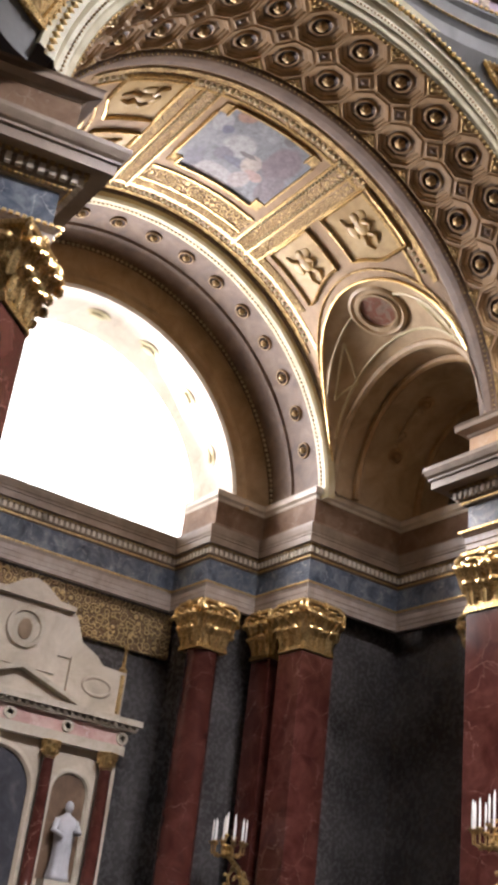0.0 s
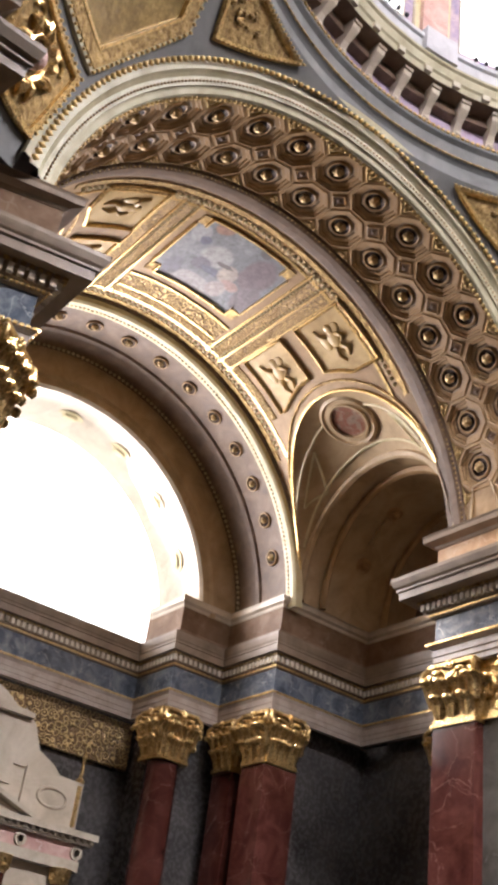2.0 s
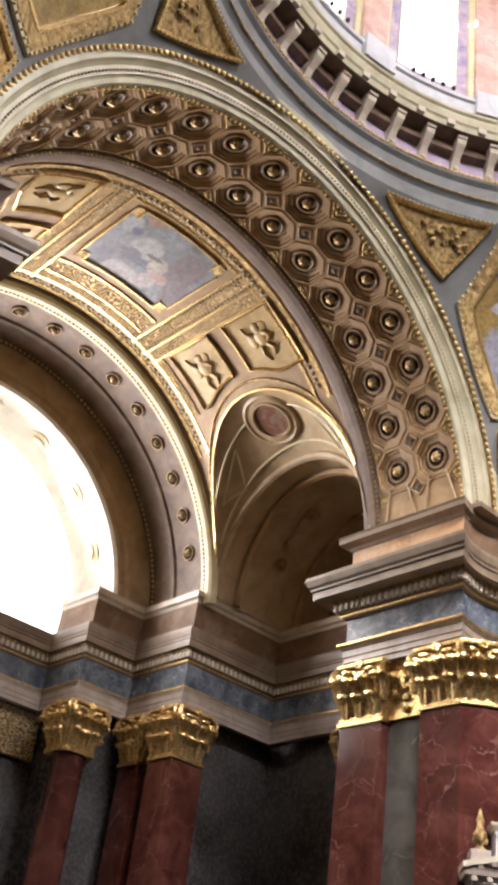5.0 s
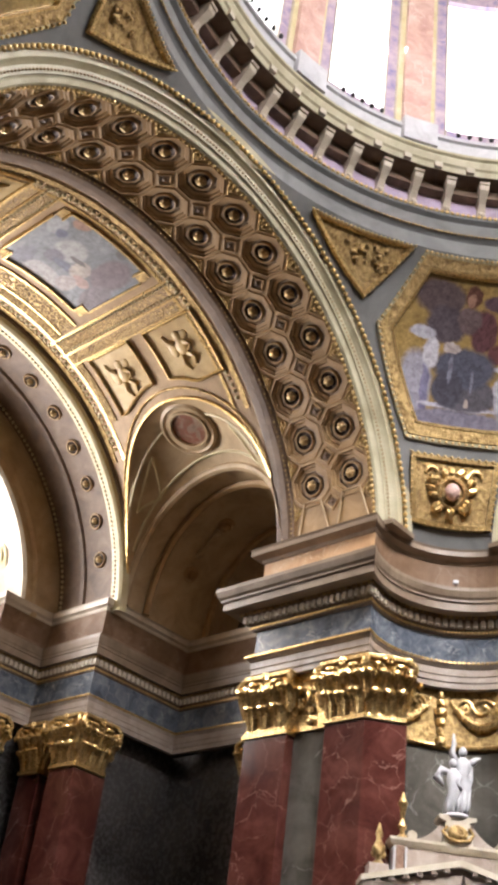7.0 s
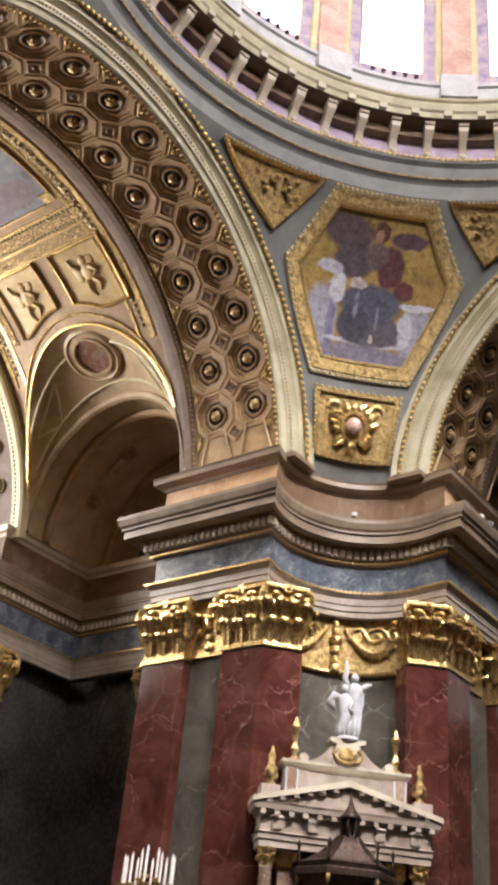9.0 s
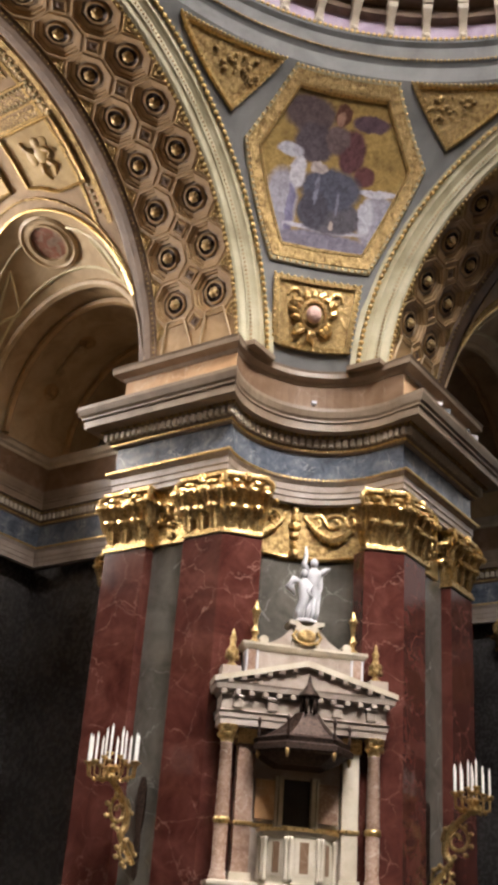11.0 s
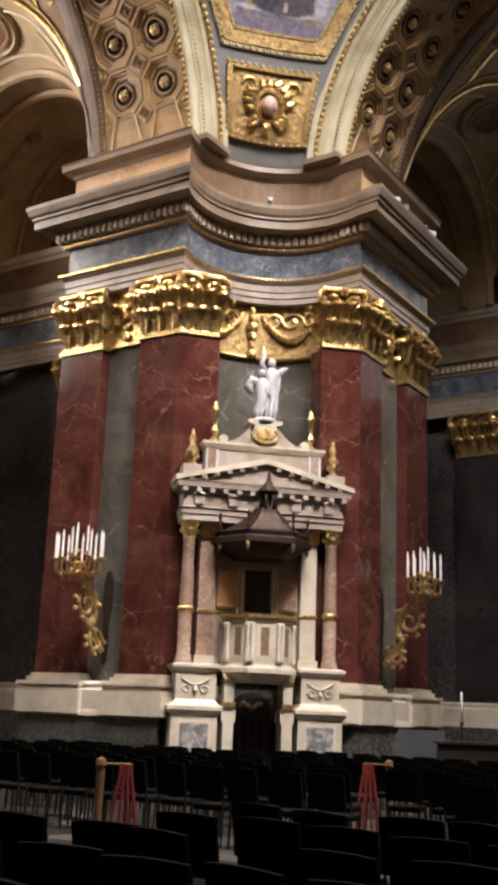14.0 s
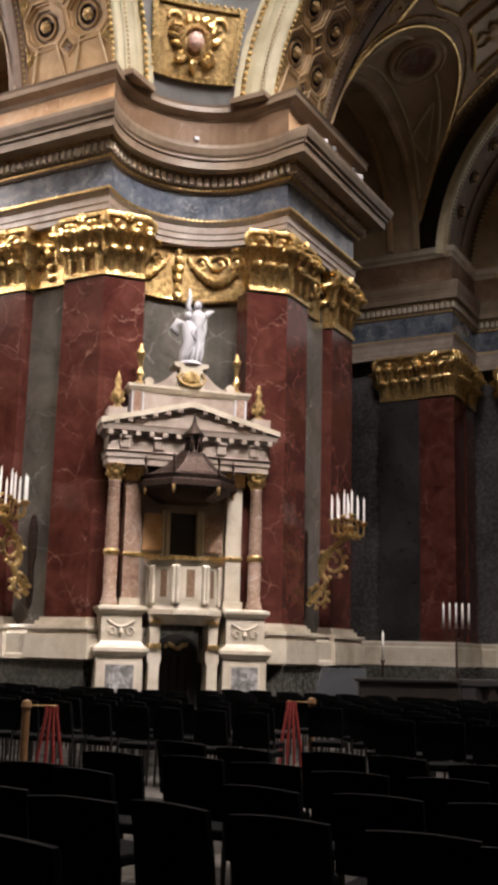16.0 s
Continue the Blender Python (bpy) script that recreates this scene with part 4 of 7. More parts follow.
def arm_head():
    owner = thing("arm_head", "dark marble head of the arm with columns and gilded capitals", "wall", "arm heads", kind="structure")
    for plan in (ARM_PLAN, ARM_PLAN_S):
        q = lambda o, plan=plan: plan(o * 0.35)
        entablature(q, owner)
        cut = (lambda o, q=q: q(o)[:-1]) if plan is ARM_PLAN else (lambda o, q=q: q(o)[1:])
        # brown marble here darkens the arm's attic in place of shade
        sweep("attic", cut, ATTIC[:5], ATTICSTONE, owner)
        sweep("attic_cap", cut, ATTIC[4:], CREAM, owner)
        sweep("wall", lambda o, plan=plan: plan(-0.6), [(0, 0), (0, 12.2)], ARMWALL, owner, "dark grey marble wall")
        sweep("base_moulding", q, BASE, WHITE, owner)
        sweep("plinth", q, PLINTH, DARKSTONE, owner)
    bm = bmesh.new()
    box_bm(bm, -26.3, -26.1, -5.6, 5.6, 10.55, 12.06)
    part("relief_band", bm, ORNATE, owner, "gilded relief band on the wall over the altar")
    for s in (1, -1):
        bm = bmesh.new()
        prof = [(0.62, 2.15), (0.68, 2.2), (0.68, 2.3), (0.57, 2.4), (0.57, 4.5), (0.55, 7.5), (0.51, 10.4), (0.55, 10.45), (0.55, 10.52)]
        lathe_bm(bm, prof, 28, Matrix.Translation((-24.1, s * 5.7, 0)))
        part("column", bm, RED, owner, "polished red marble column", smooth=True)
        turn = 0 if s > 0 else 180
        capital(1.1, 0.6, pose(-24.1, s * 5.15, 10.52, 0, 0, turn), owner)
        capital(1.1, 0.6, pose(-23.52, s * 5.7, 10.52, 0, 0, 90), owner)
        f = lambda p: (p[0], p[1] * s)
        prism("pilaster", [f(p) for p in [(-20.75, 7.15), (-21.9, 7.15), (-21.9, 7.8), (-20.75, 8.4)]], 2.13, 10.5, RED, owner, "polished red marble pilaster")
        prism("pilaster", [f(p) for p in [(-22.5, 7.25), (-23.5, 7.25), (-23.5, 7.8), (-22.5, 7.8)]], 2.13, 10.5, RED, owner, "polished red marble pilaster")
        capital(1.15, 0.6, pose(-21.32, s * 7.12, 10.52, 0, 0, turn), owner)
        capital(1.2, 0.6, pose(-20.72, s * 7.75, 10.52, 0, 0, 90), owner)
        prism("pilaster", [f(p) for p in [(-16.2, 10.95), (-17.5, 10.95), (-17.5, 11.9), (-16.2, 11.9)]], 2.13, 10.5, RED, owner, "red marble pilaster in the chapel")
        capital(1.3, 0.6, pose(-16.85, s * 10.95, 10.52, 0, 0, turn), owner)
        capital(1.0, 0.6, pose(-23.0, s * 7.2, 10.52, 0, 0, turn), owner)
    return owner


def arm_window(glow):
    owner = thing("window_1" if glow else "window_2", "great semicircular window full of daylight", "window", kind="structure")
    bm = bmesh.new()
    pts = [(-25.8, 5.6 * math.cos(math.pi * k / 32), ZC + 5.6 * math.sin(math.pi * k / 32)) for k in range(33)]
    vs = [bm.verts.new(p) for p in [(-25.8, 5.6, 14.66)] + pts + [(-25.8, -5.6, 14.66)]]
    bm.faces.new(vs)
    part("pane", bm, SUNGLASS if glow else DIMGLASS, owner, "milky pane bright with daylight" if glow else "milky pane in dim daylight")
    return owner


pier_nw = crossing_pier(pier_plan, True)
pier_nw["label"] = "crossing pier of red and grey marble carrying the carved pulpit"
pier_sw = crossing_pier(near_plan, False)
pier_sw.matrix_basis = Matrix.Diagonal((1, -1, 1, 1))
arch_w = great_arch()
vault_w = arm_vault()
head_w = arm_head()
warch_w = end_arches()
win_w = arm_window(True)
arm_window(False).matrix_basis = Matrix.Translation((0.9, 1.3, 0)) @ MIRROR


# ---- dome base ----
ATTIC_POLAR = [(math.degrees(math.atan2(y, x)) - 135, math.hypot(x, y)) for x, y in pier_plan(0.22)[2:15]]


def pend_rho(off, z, rs):
    """Radius of the pendentive at an angle from its middle and a height: a sphere that eases into the hollow attic below."""
    base = math.sqrt(max(0.01, rs ** 2 - (z - ZC) ** 2))
    o = min(abs(off), ATTIC_POLAR[0][0])
    r = ATTIC_POLAR[-1][1] if o < ATTIC_POLAR[-1][0] else ATTIC_POLAR[0][1]
    for (a1, r1), (a2, r2) in zip(ATTIC_POLAR, ATTIC_POLAR[1:]):
        if a2 <= o <= a1:
            r = r2 + (r1 - r2) * (o - a2) / max(1e-6, a1 - a2)
    f = max(0.0, min(1.0, 1 - (z - 15.9) / 2.6))
    return base + (r - 12.98) * f * f


def sphere_patch(name, q, poly, mat, owner, lift, inner=0.0, rs=13.0, label="", smooth=0):
    """A panel (or, with inner, a frame) on the pendentive's sphere: poly of (degrees from its middle, height)."""
    for _ in range(smooth):
        poly = [((a[0] * w + b2[0] * (1 - w)), (a[1] * w + b2[1] * (1 - w))) for a, b2 in zip(poly, poly[1:] + poly[:1]) for w in (0.75, 0.25)]
    n = len(poly)
    ca, cz = sum(p[0] for p in poly) / n, sum(p[1] for p in poly) / n
    edge = []
    for i in range(n):
        a, b2 = poly[i], poly[(i + 1) % n]
        edge += [(a[0] + (b2[0] - a[0]) * k / 5, a[1] + (b2[1] - a[1]) * k / 5) for k in range(5)]
    rings = [(1.0, -0.05)] + [(1.0 - (1.0 - inner) * k / 5, lift) for k in range(6 if inner else 5)]
    if inner:
        rings.append((inner, -0.05))
    verts = []
    for s, lf in rings:
        for a, z in edge:
            aa, zz = radians(q + ca + (a - ca) * s), cz + (z - cz) * s
            rho = pend_rho(math.degrees(aa) - q, zz, rs - lf)
            verts.append((rho * math.cos(aa), rho * math.sin(aa), zz))
    m = len(edge)
    faces = grid_faces(len(rings), m, close_c=True)
    if not inner:
        faces.append(tuple((len(rings) - 1) * m + k for k in range(m)))
    return mesh_ob(name, verts, faces, mat, owner, label)


def sphere_beads(q, poly, owner, size, lift):
    """A run of gilded beads along the outline of a pendentive panel."""
    verts, faces = [], []
    n = len(poly)
    for i in range(n):
        a, b2 = poly[i], poly[(i + 1) % n]
        ln = math.hypot(radians(b2[0] - a[0]) * 11.5, b2[1] - a[1])
        m = max(2, int(ln / (size * 3.0)))
        for k in range(m):
            u, z = a[0] + (b2[0] - a[0]) * k / m, a[1] + (b2[1] - a[1]) * k / m
            rho = pend_rho(u, z, 13.0 - lift)
            c = Vector((rho * math.cos(radians(q + u)), rho * math.sin(radians(q + u)), z))
            k0 = len(verts)
            verts += [c + Vector(d) * size for d in ((1, 0, 0), (-1, 0, 0), (0, 1, 0), (0, -1, 0), (0, 0, 1), (0, 0, -1))]
            faces += [(k0 + x, k0 + y, k0 + w) for x in (0, 1) for y in (2, 3) for w in (4, 5)]
    ob = mesh_ob("gilt_beading", verts, faces, BEADGOLD, owner, smooth=True)
    tagged(ob, "gilded beading round the panel", kind="stuff")


def pendentive(q):
    """One quarter of the sphere between the crossing arches, trimmed by them and the drum."""
    owner = thing("pendentive", "grey stucco pendentive framed with gilded bands", "pendentive", "pendentives", kind="structure")
    RS, n = 13.0, 28
    verts = []
    a_mid = radians(q)
    top = ZC + math.sqrt(RS ** 2 - 10.0 ** 2)
    rows = 22
    for i in range(rows):
        z = SPRING - 0.2 + (top - SPRING + 0.2) * i / (rows - 1)
        rho = math.sqrt(RS ** 2 - (z - ZC) ** 2)
        lim = math.acos(min(1, 9.98 / rho))
        half = math.pi / 4 - lim
        for k in range(n):
            a = a_mid - half + 2 * half * k / (n - 1)
            rr = pend_rho(math.degrees(a) - q, z, RS)
            verts.append((rr * math.cos(a), rr * math.sin(a), z))
    mesh_ob("pendentive_shell", verts, grid_faces(rows, n), SLATE, owner, "slate grey stucco", smooth=True)
    if q in (135, 225):
        hexa = [(13.0, 21.6), (8.3, 23.45), (-8.3, 23.45), (-13.0, 21.6), (-6.4, 18.85), (6.4, 18.85)]
        sphere_patch("mosaic_ground", q, hexa, MOSAIC, owner, 0.02, label="golden mosaic ground of the pendentive picture")
        sphere_patch("mosaic_frame", q, hexa, OLDGOLD, owner, 0.1, 0.86, label="broad gilded frame with ornament")
        sphere_patch("frame_moulding", q, [(a * 1.035, 21.3 + (z - 21.3) * 1.045) for a, z in hexa], OLIVE, owner, 0.07, 0.955, label="olive outer moulding")
        sphere_patch("frame_moulding", q, [(a * 0.87, 21.3 + (z - 21.3) * 0.87) for a, z in hexa], GOLD, owner, 0.12, 0.965, label="bright gilt inner moulding")
        sphere_beads(q, [(a * 1.02, 21.3 + (z - 21.3) * 1.03) for a, z in hexa], owner, 0.055, 0.1)
        coat = [(5.7, 18.35), (-5.7, 18.35), (-4.8, 16.45), (4.8, 16.45)]
        sphere_patch("coat_panel", q, coat, OLDGOLD, owner, 0.03, label="gilded panel with a shield and leaves")
        sphere_patch("coat_frame", q, coat, GOLD, owner, 0.11, 0.88, label="gilt beaded frame")
        sphere_beads(q, coat, owner, 0.055, 0.12)
        bm = bmesh.new()
        random.seed(q)
        rnd_leaf = random.Random(q)
        def on_coat(u, v, lift=12.93):
            aa, zz = q + u, 17.4 + v
            rho = pend_rho(u, zz, lift)
            return (rho * math.cos(radians(aa)), rho * math.sin(radians(aa)), zz)
        tube_bm(bm, [on_coat(1.7 * math.cos(k * 0.42), 0.42 * math.sin(k * 0.42)) for k in range(16)], 0.07, 6)
        for k in range(18):
            a = k * 2 * math.pi / 18
            ln = rnd_leaf.uniform(0.8, 1.25)
            bend = rnd_leaf.uniform(-0.5, 0.5)
            tube_bm(bm, [on_coat((1.8 + 1.5 * ln * f) * math.cos(a + bend * f), (0.42 + 0.32 * ln * f) * math.sin(a + bend * f), 12.94 - 0.06 * math.sin(f * 3.1)) for f in (0, 0.35, 0.7, 1.0)], [0.05, 0.1, 0.08, 0.02], 6)
        for s in (-1, 1):
            tube_bm(bm, [on_coat(s * (2.6 + (1.0 - k / 16) * math.cos(k * 0.5)), 0.45 + (0.25 - k / 64) * math.sin(k * 0.5)) for k in range(13)], 0.05, 6)
        part("leaf_relief", bm, GOLD, owner, "gilded leaves round the shield")
        bm = bmesh.new()
        rho = pend_rho(0, 17.4, 12.88)
        blob_bm(bm, (rho * math.cos(radians(q)), rho * math.sin(radians(q)), 17.4), (0.22, 0.22, 0.27))
        part("shield", bm, ROSE, owner, "small red marble shield")
        for s in (1, -1):
            tri = [(29.0 * s, 23.45), (16.3 * s, 22.1), (10.5 * s, 23.55)]
            sphere_patch("corner_panel", q, tri, OLDGOLD, owner, 0.03, label="gilded relief panel")
            sphere_patch("corner_frame", q, tri, GOLD, owner, 0.1, 0.88, label="gilt frame")
            sphere_beads(q, tri, owner, 0.05, 0.11)
            bm = bmesh.new()
            for k in range(26):
                f = random.random()
                aa = q + s * (17 + 5.5 * random.uniform(-1, 1) * (0.5 + f * 0.5))
                zz = 22.75 + 0.55 * f
                rho = math.sqrt(12.95 ** 2 - (zz - ZC) ** 2)
                blob_bm(bm, (rho * math.cos(radians(aa)), rho * math.sin(radians(aa)), zz), 0.05 + 0.06 * random.random(), sub=1)
            part("leaf_relief", bm, OLDGOLD, owner, "gilded leaf relief")
    return owner


for q in (135, 45, 225, 315):
    pendentive(q)


# ---- floor and enclosing walls ----
floor = thing("floor", "dark polished marble floor with paler squares", "floor", kind="structure")
bm = bmesh.new()
box_bm(bm, -32, 16, -30, 34, -0.3, -0.004)
part("floor_bed", bm, FLOORM, floor)
tile = None
for i in range(-7, 6):
    for j in range(-11, 6):
        if tile is None:
            bm = bmesh.new()
            box_bm(bm, -0.495, 0.495, -0.495, 0.495, -0.02, 0.0)
            t1 = part("tile", bm, FLOORM, floor)
            tile = t1.data
            bm = bmesh.new()
            box_bm(bm, -0.495, 0.495, -0.495, 0.495, -0.02, 0.0)
            t2 = part("tile", bm, PALETILE, floor)
            pale = t2.data
            t1.location, t2.location = (i + 0.5, j + 0.5, 0), (i + 0.5, j - 0.5, 0)
            continue
        ob = new("tile", pale if (i + j) % 2 else tile)
        ob.parent = floor
        ob.location = (i + 0.5, j + 0.5, 0)
walls = thing("wall_outer", "dim plaster outer walls", "wall", kind="structure")
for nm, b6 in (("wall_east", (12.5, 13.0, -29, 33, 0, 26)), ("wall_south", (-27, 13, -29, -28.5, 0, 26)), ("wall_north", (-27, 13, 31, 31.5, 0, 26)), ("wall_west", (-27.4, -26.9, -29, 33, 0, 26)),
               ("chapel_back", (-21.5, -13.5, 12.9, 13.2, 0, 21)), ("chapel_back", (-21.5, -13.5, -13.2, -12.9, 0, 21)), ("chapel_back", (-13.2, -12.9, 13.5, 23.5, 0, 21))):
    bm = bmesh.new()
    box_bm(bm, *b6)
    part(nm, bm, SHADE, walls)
bm = bmesh.new()                                         # flat roof round the drum, with a round opening
inner = [bm.verts.new((10.3 * math.cos(2 * math.pi * k / 48), 10.3 * math.sin(2 * math.pi * k / 48), 25.0)) for k in range(48)]
outer = []
for k in range(48):
    c, s = math.cos(2 * math.pi * k / 48), math.sin(2 * math.pi * k / 48)
    f = 34 / max(abs(c), abs(s))
    outer.append(bm.verts.new((c * f, s * f, 25.0)))
for k in range(48):
    bm.faces.new((inner[k], inner[(k + 1) % 48], outer[(k + 1) % 48], outer[k]))
ceil = part("ceiling", bm, SHADE, None)
tagged(ceil, "plain ceiling closing the building round the drum", "ceiling", kind="structure")


# ---- drum of the dome ----
def circle_plan(o):
    return [((10.2 - o) * math.cos(2 * math.pi * k / 120), (10.2 - o) * math.sin(2 * math.pi * k / 120)) for k in range(121)]


def ring_box(bm, a0, a1, r0, r1, z0, z1, seg=2):
    """A block on the drum between two angles (degrees), two radii and two heights."""
    rows = [[bm.verts.new((r * math.cos(radians(a0 + (a1 - a0) * k / seg)), r * math.sin(radians(a0 + (a1 - a0) * k / seg)), z)) for k in range(seg + 1)] for r, z in ((r0, z0), (r1, z0), (r1, z1), (r0, z1))]
    for i in range(4):
        for k in range(seg):
            bm.faces.new((rows[i][k], rows[i][k + 1], rows[(i + 1) % 4][k + 1], rows[(i + 1) % 4][k]))
    bm.faces.new([rows[i][0] for i in range(4)])
    bm.faces.new([rows[i][seg] for i in range(4)])


drum = thing("dome_drum", "dome drum with corbelled gallery, rose marble pilasters and tall bright windows", "drum", kind="structure")
sweep("ring_moulding", circle_plan, [(0.0, 23.5), (0.05, 23.6), (0.05, 24.3), (0.2, 24.5), (0.2, 24.9), (0.32, 25.0), (0.32, 25.16), (0.12, 25.24), (0.0, 25.25)], SLATE, drum, "grey ring moulding")
beads("gilt_beading", circle_plan, 25.12, 0.34, 0.16, (0.1, 0.06, 0.08), GOLD, drum, "gilded beading round the ring")
beads("gilt_beading", circle_plan, 24.45, 0.2, 0.1, (0.06, 0.05, 0.05), OLDGOLD, drum, "fine beading under the ring")
sweep("lilac_band", circle_plan, [(0.0, 25.24), (0.0, 26.35)], LILAC, drum, "lilac stone band behind the corbels")
sweep("gallery_slab", circle_plan, [(0.8, 26.32), (0.84, 26.5), (0.9, 26.56), (0.95, 26.75), (0.95, 26.8), (1.02, 26.86), (1.02, 26.95), (0.9, 27.02)], OLIVE, drum, "olive-grey moulded gallery slab")
# the gallery's underside is umber so that its colour deepens the shade
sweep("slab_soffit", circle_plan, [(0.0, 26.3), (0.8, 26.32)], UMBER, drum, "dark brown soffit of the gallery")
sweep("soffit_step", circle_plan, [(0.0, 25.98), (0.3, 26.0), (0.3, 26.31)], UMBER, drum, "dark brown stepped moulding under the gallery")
sweep("parapet", circle_plan, [(0.86, 27.0), (0.86, 27.55), (0.95, 27.58), (0.95, 27.72), (0.5, 27.74)], STATUE, drum, "bluish white stone parapet")
cm = dm = bk = None
for i in range(60):
    a = 6 * i + 2.2
    if cm is None:
        bm = bmesh.new()                                   # scrolled corbel, its back at y 0, projecting to -y
        pts = [(0, -0.08, 0.0), (0, -0.16, 0.25), (0, -0.3, 0.5), (0, -0.6, 0.78), (0, -0.62, 0.95)]
        rows = []
        for (x, y, z), hw in zip(pts, (0.1, 0.12, 0.1, 0.13, 0.15)):
            rows.append([bm.verts.new((-hw, 0, z)), bm.verts.new((-hw, y, z)), bm.verts.new((hw, y, z)), bm.verts.new((hw, 0, z))])
        for r1, r2 in zip(rows, rows[1:]):
            for k in range(3):
                bm.faces.new((r1[k], r1[k + 1], r2[k + 1], r2[k]))
        bm.faces.new(rows[0])
        bm.faces.new(rows[-1])
        box_bm(bm, -0.15, 0.15, -0.68, 0, 0.95, 1.06)
        blob_bm(bm, (0, -0.2, 0.12), (0.13, 0.12, 0.14), sub=1)
        c = part("corbel", bm, CREAM, drum, "pale cream scroll corbel")
        cm = c.data
        bm = bmesh.new()
        box_bm(bm, -0.12, 0.12, -0.14, 0.0, 0, 0.2, bevel=0.01)
        d = part("slab_block", bm, WHITE, drum)
        dm = d.data
    else:
        c, d = new("corbel", cm), new("slab_block", dm)
        c.parent = d.parent = drum
    c.matrix_basis = Matrix.Translation((10.2 * math.cos(radians(a)), 10.2 * math.sin(radians(a)), 25.26)) @ Matrix.Rotation(radians(a - 90), 4, "Z")
    d.matrix_basis = Matrix.Translation((9.42 * math.cos(radians(a + 3)), 9.42 * math.sin(radians(a + 3)), 26.34)) @ Matrix.Rotation(radians(a - 87), 4, "Z")
BAY = 24.0
for i in range(15):
    c = 135.3 + BAY * i
    owner = thing("window_3", "tall drum window with rose and blue-veined marble surround", "window", "drum windows", kind="structure")
    bm = bmesh.new()
    ring_box(bm, c - 5.8, c + 5.8, 9.95, 10.0, 28.6, 35.4)
    part("pane", bm, DAYGLASS, owner, "pane bright with daylight")
    for s in (-1, 1):
        for lo, hi, mat, r in ((5.8, 6.1, WHITE, 9.7), (6.1, 8.0, PINKBLUE, 9.74), (8.0, 8.3, WHITE, 9.7), (8.3, 9.3, STRAW, 9.66)):
            bm = bmesh.new()
            ring_box(bm, c + s * lo, c + s * hi, 10.0, r, 27.9, 35.8)
            part("jamb", bm, mat, owner)
    for z0, z1, mat in ((27.9, 28.6, PINKBLUE), (35.4, 36.0, PINKBLUE)):
        bm = bmesh.new()
        ring_box(bm, c - 5.8, c + 5.8, 10.0, 9.74, z0, z1, 4)
        part("window_sill" if z0 < 30 else "lintel", bm, mat, owner)
    bm = bmesh.new()
    ring_box(bm, c + 9.3, c + BAY - 9.3, 10.0, 9.5, 27.9, 36.0, 4)
    part("rose_pilaster", bm, ROSE, drum, "mottled rose marble pilaster")
    bm = bmesh.new()
    ring_box(bm, c + 8.6, c + BAY - 8.6, 9.6, 9.12, 27.0, 27.95, 4)
    part("pedestal_block", bm, STATUE, drum, "pale stone parapet block")
    for k in range(5):
        bm = bmesh.new()
        blob_bm(bm, (9.2 * math.cos(radians(c - 4 + 2.1 * k)), 9.2 * math.sin(radians(c - 4 + 2.1 * k)), 27.8), (0.08, 0.08, 0.1), sub=1)
        part("floodlight", bm, BLACK, drum, "small dark floodlight on the parapet")
sweep("upper_cornice", circle_plan, [(0.2, 36.0), (0.9, 36.1), (0.9, 36.6), (0.2, 36.7)], STRAW, drum, "straw-coloured upper cornice")
bm = bmesh.new()
lathe_bm(bm, [(10.1 * math.cos(radians(a)), 36.6 + 9.0 * math.sin(radians(a))) for a in range(0, 90, 6)] + [(0.02, 45.6)], 48)
dome = part("dome", bm, WHITE, drum, "pale dome shell")


